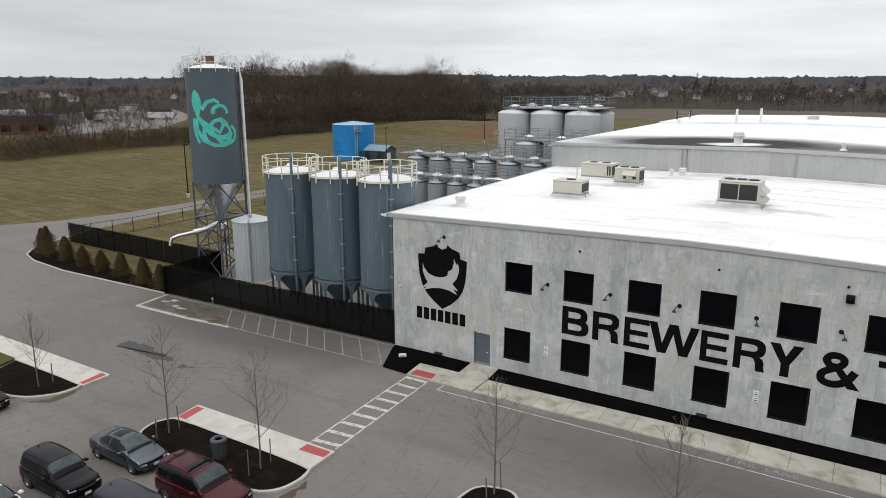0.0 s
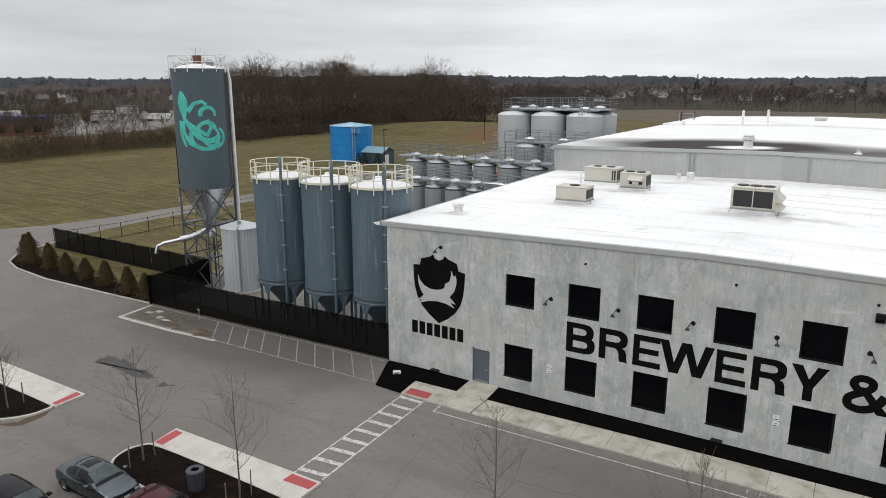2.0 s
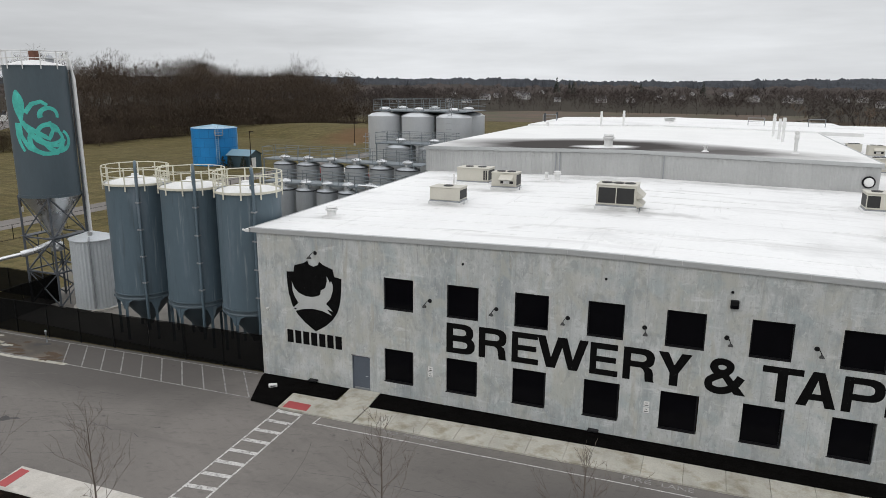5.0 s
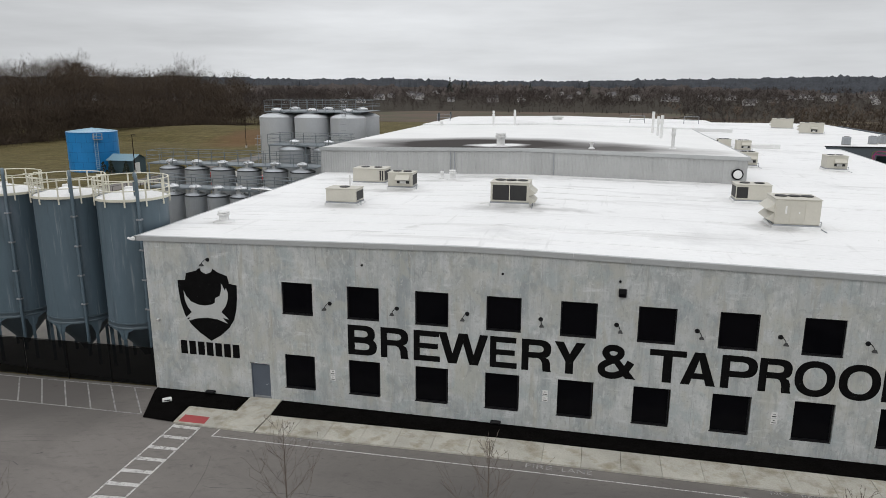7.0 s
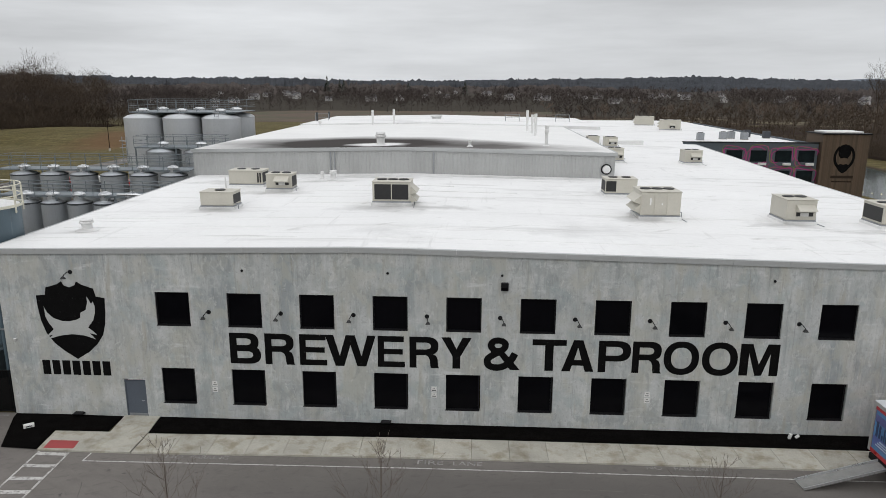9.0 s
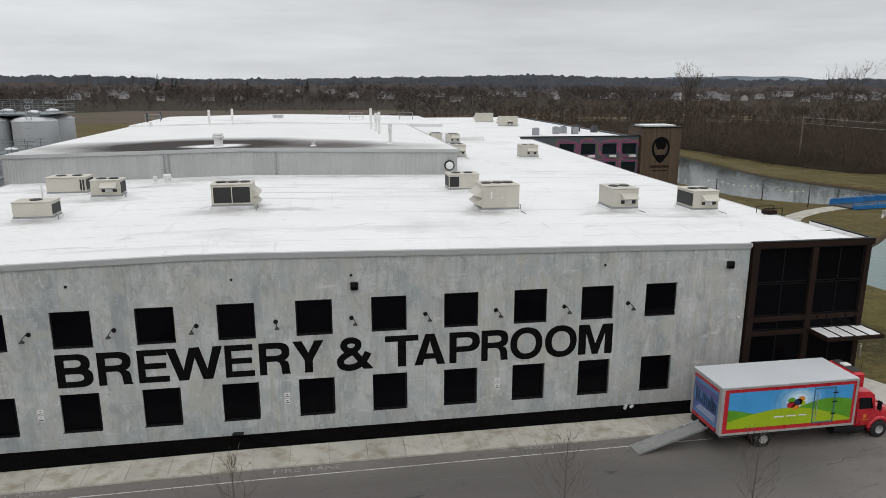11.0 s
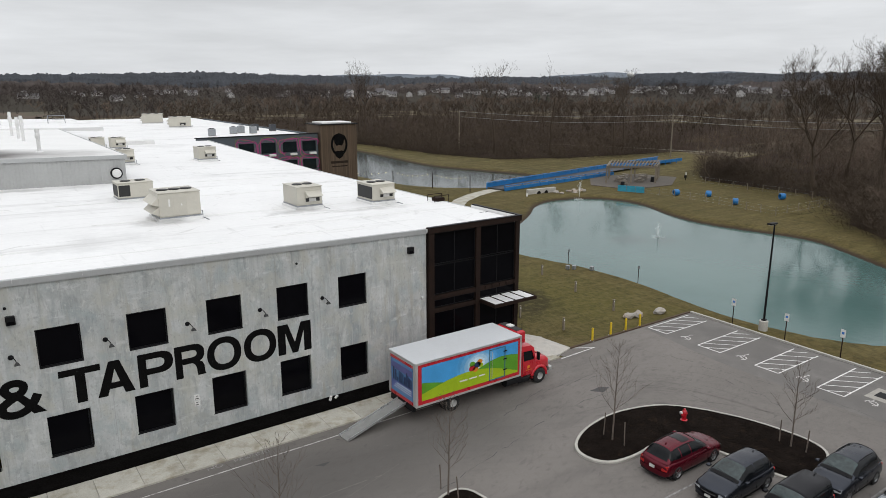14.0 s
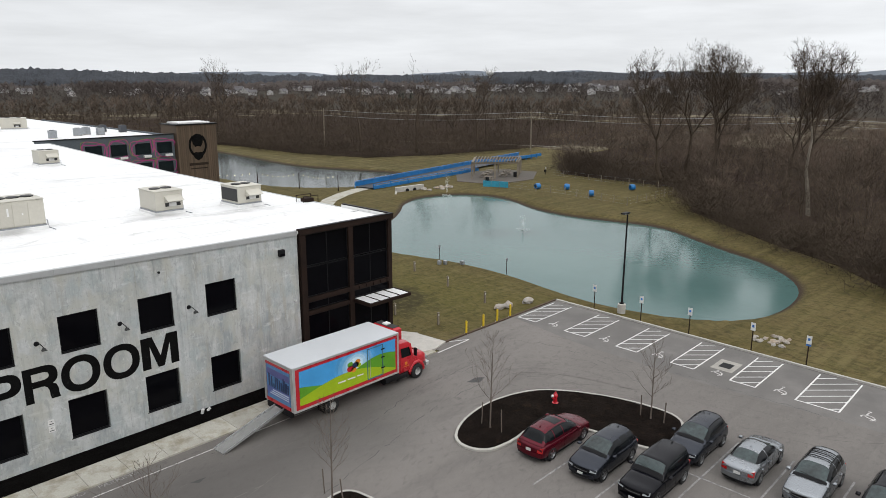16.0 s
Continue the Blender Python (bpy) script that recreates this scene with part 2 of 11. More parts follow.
overlay(GRASS, (0.040, 0.034, 0.014), noise_mask(3.0, (1, 1, 1), 0.52, 0.64, 0.5))
overlay(GRASS, (0.150, 0.120, 0.058), noise_mask(3.6, (1, 1, 1), 0.54, 0.66, 0.45, shift=14))
overlay(GRASS, (0.050, 0.042, 0.018), noise_mask(1.1, (0.9, 0.04, 1), 0.49, 0.60, 0.55))
overlay(GRASS, (0.165, 0.135, 0.066), noise_mask(0.8, (1.0, 0.04, 1), 0.50, 0.60, 0.55, shift=9))
overlay(GRASS, (0.049, 0.050, 0.014), noise_mask(0.45, (1, 0.7, 1), 0.50, 0.60, 0.45, shift=17))
overlay(GRASS, (0.030, 0.024, 0.014), noise_mask(0.7, (1, 1, 1), 0.58, 0.66, 0.5, shift=41))
overlay(GRASS, (0.118, 0.104, 0.040), noise_mask(0.9, (1, 0.5, 1), 0.56, 0.66, 0.45, shift=63))
overlay(GRASS, (0.044, 0.038, 0.017), noise_mask(0.9, (0.06, 0.7, 1), 0.50, 0.58, 0.5, turn=-4, shift=5))
overlay(GRASS, (0.178, 0.148, 0.068), noise_mask(1.3, (0.08, 0.7, 1), 0.52, 0.61, 0.6, turn=-3, shift=23))
overlay(GRASS, (0.085, 0.068, 0.030), noise_mask(2.5, (1, 1, 1), 0.55, 0.70, 0.5))
overlay(GRASS, (0.090, 0.069, 0.024), blob_mask(112, 12, 62, 66, 0.3, 0.05, 0.3, 0.45))
overlay(GRASS, (0.105, 0.078, 0.036), noise_mask(0.22, (1, 0.8, 1), 0.55, 0.68, 0.55, warp=0.8, shift=88))
overlay(GRASS, (0.060, 0.060, 0.016), noise_mask(0.30, (0.8, 1, 1), 0.46, 0.74, 0.40, warp=0.6, shift=121))
overlay(GRASS, (0.060, 0.040, 0.024), noise_mask(1.7, (1, 1, 1), 0.60, 0.68, 0.5, warp=0.4, shift=140))
overlay(GRASS, (0.098, 0.090, 0.024), blob_mask(72, 6, 10, 15, 0.6, 0.22, 0.8, 0.5))
overlay(GRASS, (0.026, 0.022, 0.013), blob_mask(67.5, 8.5, 4.2, 7, 0.9, 0.35, 0.5, 0.7))
overlay(GRASS, (0.030, 0.029, 0.012), noise_mask(2.6, (1, 0.6, 1), 0.46, 0.70, 0.6, warp=0.4, shift=211))
overlay(GRASS, (0.135, 0.112, 0.045), noise_mask(2.2, (1, 0.6, 1), 0.48, 0.72, 0.65, warp=0.4, shift=233))
overlay(GRASS, (0.125, 0.068, 0.036), blob_mask(-90, 188, 15, 30, 0.5, 0.08, 0.5, 0.7))
overlay(GRASS, (0.058, 0.060, 0.016), blob_mask(-24, -17, 12, 9, 0.3, 0.3, 0.4, 0.7))
overlay(GRASS, (0.050, 0.036, 0.026), height_mask(-0.52, -0.22))
# far litter, with the shade under its trees put into the colour
overlay(GRASS, (0.030, 0.025, 0.020), beyond_mask(330, 420))
BRUSH = material("dead_brush", (0.078, 0.050, 0.032), 0.95, vary=0.3, scale=0.1, fine=1.5, fine_vary=0.4, second=(0.052, 0.046, 0.020), second_scale=0.03, second_cut=(0.45, 0.6))
WATER = material("pond_water", (0.070, 0.132, 0.124), 0.07, vary=0.10, scale=0.05, fine=0.6, fine_vary=0.03, ior=1.33,
                 second=(0.056, 0.112, 0.105), second_scale=0.05, second_cut=(0.42, 0.62))
# stirred water mirrors less sky: the lost reflection is painted dark
overlay(WATER, (0.046, 0.080, 0.076), blob_mask(97.8, 20.6, 3.6, 3.2, 0.5, 0.35, 0.5, 0.75))
overlay(WATER, (0.044, 0.078, 0.074), blob_mask(101.0, 17.6, 2.6, 1.8, 0.5, 0.5, 0.5, 0.75))
# two broader, paler spots in the water colour
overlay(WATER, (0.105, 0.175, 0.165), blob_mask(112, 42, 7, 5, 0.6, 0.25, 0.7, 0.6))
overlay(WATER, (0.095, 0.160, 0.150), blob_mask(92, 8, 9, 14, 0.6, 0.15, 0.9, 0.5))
CANAL = material("canal_water", (0.040, 0.055, 0.054), 0.10, vary=0.10, scale=0.05, fine=0.6, fine_vary=0.03, ior=1.24)
for wm, strength in ((WATER, 0.006), (CANAL, 0.004)):
    n_, l_, b_ = nodes_of(wm)
    tw, bw = n_.new("ShaderNodeTexNoise"), n_.new("ShaderNodeBump")
    tw.inputs["Scale"].default_value, tw.inputs["Detail"].default_value = 1.6, 4.0
    l_.new(n_.new("ShaderNodeNewGeometry").outputs["Position"], tw.inputs["Vector"])
    bw.inputs["Distance"].default_value = strength * 4
    bw.inputs["Strength"].default_value = 0.5
    l_.new(tw.outputs["Fac"], bw.inputs["Height"])
    l_.new(bw.outputs[0], b_.inputs["Normal"])
CONCRETE = material("weathered_concrete", (0.43, 0.445, 0.44), 0.85, vary=0.13, scale=0.35, fine=9, fine_vary=0.08, bump=0.003,
                    second=(0.49, 0.505, 0.50), second_scale=0.45, second_cut=(0.42, 0.62))
overlay(CONCRETE, (0.275, 0.295, 0.29), noise_mask(1.0, (1.6, 1, 0.22), 0.47, 0.68, 0.65))
overlay(CONCRETE, (0.38, 0.37, 0.315), noise_mask(0.35, (0.9, 1, 0.35), 0.54, 0.68, 0.5))
overlay(CONCRETE, (0.56, 0.57, 0.555), noise_mask(0.8, (0.7, 1, 0.5), 0.54, 0.68, 0.75))
overlay(CONCRETE, (0.245, 0.275, 0.285), noise_mask(0.5, (1.0, 1, 0.45), 0.55, 0.66, 0.7, shift=13))
overlay(CONCRETE, (0.24, 0.26, 0.265), noise_mask(5.0, (1, 1, 0.5), 0.60, 0.72, 0.5, shift=5))
overlay(CONCRETE, (0.60, 0.615, 0.61), noise_mask(1.6, (0.35, 1, 1.5), 0.60, 0.70, 0.7, shift=21))
overlay(CONCRETE, (0.30, 0.315, 0.31), noise_mask(2.6, (0.5, 1, 1.6), 0.62, 0.72, 0.5, shift=3))
overlay(CONCRETE, (0.34, 0.385, 0.39), noise_mask(0.9, (0.8, 1, 0.8), 0.52, 0.60, 0.55, shift=51))
overlay(CONCRETE, (0.17, 0.18, 0.175), noise_mask(1.5, (3.2, 1, 0.12), 0.60, 0.70, 0.4, shift=71))
overlay(CONCRETE, (0.16, 0.17, 0.17), noise_mask(2.2, (2.4, 1, 0.16), 0.64, 0.76, 0.5))
overlay(CONCRETE, (0.225, 0.23, 0.22), noise_mask(5.0, (2.6, 1, 0.10), 0.55, 0.68, 0.28, shift=33))
overlay(CONCRETE, (0.62, 0.63, 0.615), noise_mask(4.2, (2.2, 1, 0.14), 0.58, 0.69, 0.3, shift=57))
overlay(CONCRETE, (0.30, 0.315, 0.31), noise_mask(1.7, (1, 1, 0.7), 0.56, 0.66, 0.45, shift=91))
overlay(CONCRETE, (0.36, 0.335, 0.27), noise_mask(1.1, (1.6, 1, 0.25), 0.57, 0.68, 0.5, shift=113))
overlay(CONCRETE, (0.43, 0.425, 0.375), noise_mask(0.7, (1, 1, 0.8), 0.50, 0.62, 0.55, warp=0.8, shift=301))
overlay(CONCRETE, (0.27, 0.285, 0.28), noise_mask(1.2, (1, 1, 0.6), 0.55, 0.64, 0.5, warp=0.9, shift=317))
overlay(CONCRETE, (0.25, 0.26, 0.245), noise_mask(7.0, (1, 1, 0.7), 0.58, 0.66, 0.45, warp=0.5, shift=331))
overlay(CONCRETE, (0.58, 0.59, 0.57), noise_mask(2.4, (1.4, 1, 0.6), 0.60, 0.66, 0.5, warp=0.9, shift=347))
MEMBRANE = material("white_roof_membrane", (0.74, 0.74, 0.735), 0.6, vary=0.05, scale=0.15, fine=3, fine_vary=0.03, bump=0.004,
                    second=(0.60, 0.60, 0.595), second_scale=0.10, second_cut=(0.56, 0.72))
overlay(MEMBRANE, (0.47, 0.465, 0.455), noise_mask(0.30, (0.16, 1.3, 1), 0.56, 0.70, 0.6))
overlay(MEMBRANE, (0.40, 0.395, 0.38), noise_mask(1.1, (0.10, 2.2, 1), 0.62, 0.70, 0.55, shift=11))
overlay(MEMBRANE, (0.50, 0.50, 0.49), noise_mask(0.8, (2.0, 0.12, 1), 0.62, 0.70, 0.4, shift=29))
overlay(MEMBRANE, (0.42, 0.415, 0.40), noise_mask(0.9, (0.3, 1.0, 1), 0.62, 0.72, 0.5, turn=35, warp=0.6))
for cx, cy, rx, ry in ((2.4, 4.7, 1.9, 0.7), (6.0, 27.5, 7.0, 2.2), (17.0, 30.5, 8.0, 1.6), (31.0, 31.5, 8.0, 1.0), (20.0, 12.6, 4.5, 1.6), (24.5, 13.4, 4.0, 1.1), (38.2, 10.8, 2.2, 1.4), (9.5, 20.4, 4.0, 1.5), (8.5, 11.9, 3.0, 1.0), (47.5, 10.6, 3.0, 1.0), (53.0, 9.0, 4.0, 1.0), (12.5, 27.5, 4.0, 1.2)):
    overlay(MEMBRANE, (0.30, 0.295, 0.285), blob_mask(cx, cy, rx, ry, 0.9, 0.8, 0.9, 0.55))
SOOTED = material("sooted_roof_membrane", (0.72, 0.72, 0.71), 0.95, vary=0.05, scale=0.15, fine=3, fine_vary=0.03, ior=1.05)
overlay(SOOTED, (0.045, 0.040, 0.038), blob_mask(14, 38.0, 19, 11.5, 0.30, 0.12, 0.55, 0.97))
overlay(SOOTED, (0.07, 0.063, 0.06), blob_mask(29, 37.0, 12, 7, 0.4, 0.2, 0.8, 0.85))
overlay(SOOTED, (0.74, 0.74, 0.735), blob_mask(16.6, 36.6, 3.6, 2.6, 0.3, 0.5, 0.5, 0.97))
COPING = material("grey_metal_coping", (0.42, 0.43, 0.43), 0.45, 0.3, vary=0.06, scale=0.5, fine=6, fine_vary=0.04)
RIBBED = material("ribbed_metal_cladding", (0.40, 0.405, 0.40), 0.5, 0.2, vary=0.07, scale=0.4, fine=5, fine_vary=0.04, spread=0.05)
BLACK_PAINT = material("black_wall_paint", (0.006, 0.006, 0.006), 0.85, ior=1.1, vary=0.3, scale=2, fine=16, fine_vary=0.3,
                       second=(0.05, 0.052, 0.05), second_scale=4.5, second_cut=(0.62, 0.74))
PALE_PAINT = material("pale_wall_paint", (0.42, 0.43, 0.42), 0.8, vary=0.12)
DARK_GLASS = material("dark_glass", (0.003, 0.003, 0.004), 0.05, vary=0.2, ior=1.14)
BLACK_FRAME = material("black_window_frame", (0.008, 0.008, 0.009), 0.5, vary=0.2, ior=1.25)
RUSTY = material("dark_rusty_steel", (0.020, 0.0125, 0.010), 0.8, vary=0.35, scale=1.2, fine=14, second=(0.022, 0.013, 0.009), ior=1.2,
                 second_scale=1.0, second_cut=(0.5, 0.7))
DOOR_GREY = material("grey_door_paint", (0.085, 0.10, 0.125), 0.5, vary=0.06)
STEEL = material("brushed_steel", (0.62, 0.63, 0.64), 0.3, 0.85, vary=0.1, scale=1.5, fine=10)
TANK_GREY = material("grey_tank_steel", (0.40, 0.42, 0.44), 0.42, 0.55, vary=0.09, scale=0.6, stretch=(1, 1, 0.3), fine=8, fine_vary=0.05, spread=0.06)
TANK_LIGHT = material("pale_tank_steel", (0.52, 0.535, 0.55), 0.42, 0.35, vary=0.06, scale=0.5, stretch=(1, 1, 0.3), fine=8, fine_vary=0.05, spread=0.04)
DARK_RIM = material("dark_tank_rim", (0.045, 0.05, 0.055), 0.6, vary=0.2)
SILO_BLUE = material("slate_blue_paint", (0.085, 0.122, 0.148), 0.45, vary=0.10, scale=0.8, stretch=(1, 1, 0.2), fine=7, fine_vary=0.05,
                     second=(0.135, 0.165, 0.195), second_scale=0.8, second_cut=(0.55, 0.75))
overlay(SILO_BLUE, (0.30, 0.34, 0.36), noise_mask(3.0, (1, 1, 0.06), 0.60, 0.72, 0.5))
overlay(SILO_BLUE, (0.05, 0.065, 0.075), noise_mask(2.0, (1, 1, 0.08), 0.58, 0.70, 0.6, shift=9))
BIG_SILO = material("dark_slate_paint", (0.068, 0.092, 0.108), 0.5, vary=0.08, scale=0.8, stretch=(1, 1, 0.3), fine=7, fine_vary=0.05, spread=0.0)
SILO_TOP = material("white_silo_top", (0.68, 0.68, 0.67), 0.6, vary=0.1, scale=1.5)
CREAM = material("cream_rail_paint", (0.62, 0.60, 0.50), 0.55, vary=0.1)
GANGWAY = material("dull_gangway_steel", (0.17, 0.195, 0.21), 0.55, 0.4, vary=0.15, scale=2, fine=14)
TOWER_STEEL = material("weathered_tower_steel", (0.095, 0.105, 0.12), 0.55, 0.4, vary=0.15, scale=2, fine=14)
GALV = material("galvanised_steel", (0.30, 0.315, 0.33), 0.5, 0.5, vary=0.15, scale=2, fine=14)
WHITE_TANK = material("white_corrugated_steel", (0.45, 0.475, 0.495), 0.5, 0.2, vary=0.1, scale=0.7, stretch=(1, 1, 0.3))
TEAL = material("teal_mural_paint", (0.07, 0.47, 0.40), 0.6, vary=0.25, scale=1.5, fine=8)
FENCE_MESH = material("black_fence_screen", (0.004, 0.004, 0.004), 0.85, vary=0.35, scale=0.8, fine=10, ior=1.15)
nodes_of(FENCE_MESH)[2].inputs["Alpha"].default_value = 0.955
FENCE_POST = material("black_fence_post", (0.006, 0.006, 0.006), 0.8, ior=1.2)
RTU_BEIGE = material("beige_unit_paint", (0.49, 0.47, 0.41), 0.5, vary=0.06, scale=0.8, fine=8, fine_vary=0.04, spread=0.06)
RTU_DARK = material("dark_coil_grille", (0.02, 0.02, 0.02), 0.6, vary=0.3, scale=4)
BLUE_TANK = material("blue_tank_enamel", (0.012, 0.20, 0.50), 0.35, vary=0.07, scale=0.3, fine=4, fine_vary=0.04, spread=0.06)
BLUE_ROOF = material("pale_blue_roof", (0.30, 0.45, 0.55), 0.5, vary=0.1, scale=0.5)
TANK_SEAM = material("tank_seam_blue", (0.006, 0.085, 0.23), 0.5)
SHED_ROOF = material("slate_blue_roof", (0.14, 0.24, 0.30), 0.5, vary=0.1, scale=0.5)
SHED_BLUE = material("blue_shed_cladding", (0.035, 0.065, 0.080), 0.5, vary=0.08)
SLIDE_BLUE = material("blue_plastic_panel", (0.018, 0.155, 0.40), 0.4, vary=0.12, scale=0.5, spread=0.08)
TIMBER = material("weathered_timber", (0.20, 0.17, 0.13), 0.8, vary=0.2, scale=1, fine=10, spread=0.1)
TOWER_WOOD = material("brown_timber_slats", (0.090, 0.062, 0.040), 0.8, vary=0.15, scale=1, stretch=(1, 1, 0.2), fine=12, spread=0.22)
WING_GLASS = material("tinted_wing_glass", (0.010, 0.015, 0.017), 0.06, vary=0.3, scale=1.0, ior=1.3)
HOTEL_GREY = material("slate_grey_cladding", (0.078, 0.094, 0.108), 0.7, vary=0.1, scale=0.5, fine=6)
PINK = material("pink_mural_paint", (0.33, 0.045, 0.17), 0.7, vary=0.2)
LIME = material("lime_mural_paint", (0.17, 0.19, 0.05), 0.7, vary=0.2)
BARK = material("grey_bark", (0.13, 0.105, 0.088), 0.9, vary=0.25, scale=2, fine=18, bump=0.004)
WOODS = material("winter_woods", (0.072, 0.055, 0.041), 0.95, vary=0.28, scale=0.06, fine=0.6, fine_vary=0.25, ior=1.2)
PALE_BARK = material("pale_bark", (0.20, 0.175, 0.14), 0.9, vary=0.25, scale=1)
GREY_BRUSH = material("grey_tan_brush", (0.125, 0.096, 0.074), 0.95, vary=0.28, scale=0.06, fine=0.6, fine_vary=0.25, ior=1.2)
THICKET = material("thicket", (0.032, 0.022, 0.017), 1.0, vary=0.35, scale=0.15, fine=2.0, fine_vary=0.5, bump=0.3, ior=1.1, second=(0.048, 0.038, 0.025), second_scale=0.09, second_cut=(0.45, 0.70))
LITTER = material("patchy_leaf_litter", (0.045, 0.034, 0.025), 1.0, vary=0.35, scale=0.1, fine=1.0, fine_vary=0.5, ior=1.1, second=(0.165, 0.145, 0.100), second_scale=0.035, second_cut=(0.52, 0.60))
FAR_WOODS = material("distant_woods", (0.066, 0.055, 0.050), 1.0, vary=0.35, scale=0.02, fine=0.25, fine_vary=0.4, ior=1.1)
# farthest woods tinted bluish: aerial haze put into the base colour
HAZED_WOODS = material("hazed_woods", (0.050, 0.054, 0.061), 1.0, vary=0.3, scale=0.012, fine=0.12, fine_vary=0.3, ior=1.1)
# hills pale and blue for the same painted-in haze
HAZED_HILL = material("hazed_hill", (0.155, 0.175, 0.20), 1.0, vary=0.15, scale=0.003, fine=0.02, ior=1.1)
CONIFER = material("dark_conifer", (0.020, 0.028, 0.018), 0.9, vary=0.3, scale=1, fine=5)
ARBOR = material("bronzed_arborvitae", (0.105, 0.068, 0.028), 0.95, vary=0.35, scale=1.5, fine=9, fine_vary=0.4, second=(0.07, 0.062, 0.022), second_scale=1.2)
TYRE = material("tyre_rubber", (0.014, 0.014, 0.014), 0.8, vary=0.2)
RIM = material("alloy_rim", (0.22, 0.225, 0.23), 0.35, 0.8, vary=0.1)
CAR_GLASS = material("car_glass", (0.026, 0.040, 0.040), 0.03, vary=0.6, scale=1.8, fine=5, fine_vary=0.3, ior=1.5)
SIDE_GLASS = material("tinted_side_glass", (0.005, 0.006, 0.007), 0.05, vary=0.1, ior=1.28)
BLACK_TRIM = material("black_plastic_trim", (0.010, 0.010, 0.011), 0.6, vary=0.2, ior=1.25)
LAMP_CLEAR = material("headlamp_lens", (0.28, 0.30, 0.31), 0.08, vary=0.1)
LAMP_RED = material("tail_lamp_lens", (0.30, 0.012, 0.012), 0.15, vary=0.1)
PLATE = material("white_plate", (0.60, 0.60, 0.58), 0.5)
RED_PAINT = material("red_paint", (0.45, 0.012, 0.022), 0.3, vary=0.05, coat=0.4)
BOX_WHITE = material("grey_box_roof", (0.50, 0.515, 0.53), 0.5, vary=0.05, scale=0.6)
ALU = material("aluminium_trim", (0.50, 0.50, 0.49), 0.4, 0.5, vary=0.12)
ART_SKY = material("sky_blue_print", (0.055, 0.30, 0.62), 0.35, vary=0.12, scale=0.8)
ART_PALE = material("pale_sky_print", (0.60, 0.72, 0.78), 0.35, vary=0.05)
ART_GREEN = material("green_hill_print", (0.10, 0.30, 0.02), 0.35, vary=0.15, scale=1)
ART_LIME = material("lime_hill_print", (0.32, 0.45, 0.012), 0.35, vary=0.12, scale=1)
ART_NAVY = material("navy_print", (0.02, 0.035, 0.10), 0.35, vary=0.2)
ART_ORANGE = material("orange_print", (0.60, 0.20, 0.02), 0.35)
YELLOW = material("yellow_bollard_paint", (0.55, 0.38, 0.015), 0.5, vary=0.1)
SIGN_WHITE = material("white_sign_face", (0.66, 0.66, 0.64), 0.5, vary=0.05)
SIGN_BLUE = material("blue_sign_print", (0.03, 0.14, 0.42), 0.5)
ROCK = material("limestone_boulder", (0.30, 0.28, 0.25), 0.9, vary=0.25, scale=1.5, fine=8, bump=0.02, second=(0.30, 0.23, 0.165), second_scale=0.9)
BIN_GREY = material("grey_bin_slats", (0.05, 0.055, 0.065), 0.6, vary=0.15)
GRAVEL = material("pale_gravel", (0.20, 0.185, 0.16), 0.9, vary=0.25, scale=0.3, fine=3, fine_vary=0.3)
FOAM = material("fountain_foam", (0.80, 0.83, 0.83), 0.5, vary=0.1)
HOUSE_WALL = material("pale_house_siding", (0.42, 0.41, 0.40), 0.8, vary=0.08, scale=0.02, fine=0.3, spread=0.2)
HOUSE_ROOF = material("grey_house_roof", (0.10, 0.095, 0.098), 0.85, vary=0.1, scale=0.02, fine=0.3, spread=0.2)
SHOP_BRICK = material("brick_wall", (0.15, 0.065, 0.05), 0.85, vary=0.15)
SHOP_BLUE = material("blue_shop_roof", (0.03, 0.06, 0.22), 0.6, vary=0.15)
SAND = material("pale_gravel_lot", (0.15, 0.138, 0.128), 0.9, vary=0.2, scale=0.05, fine=0.6)


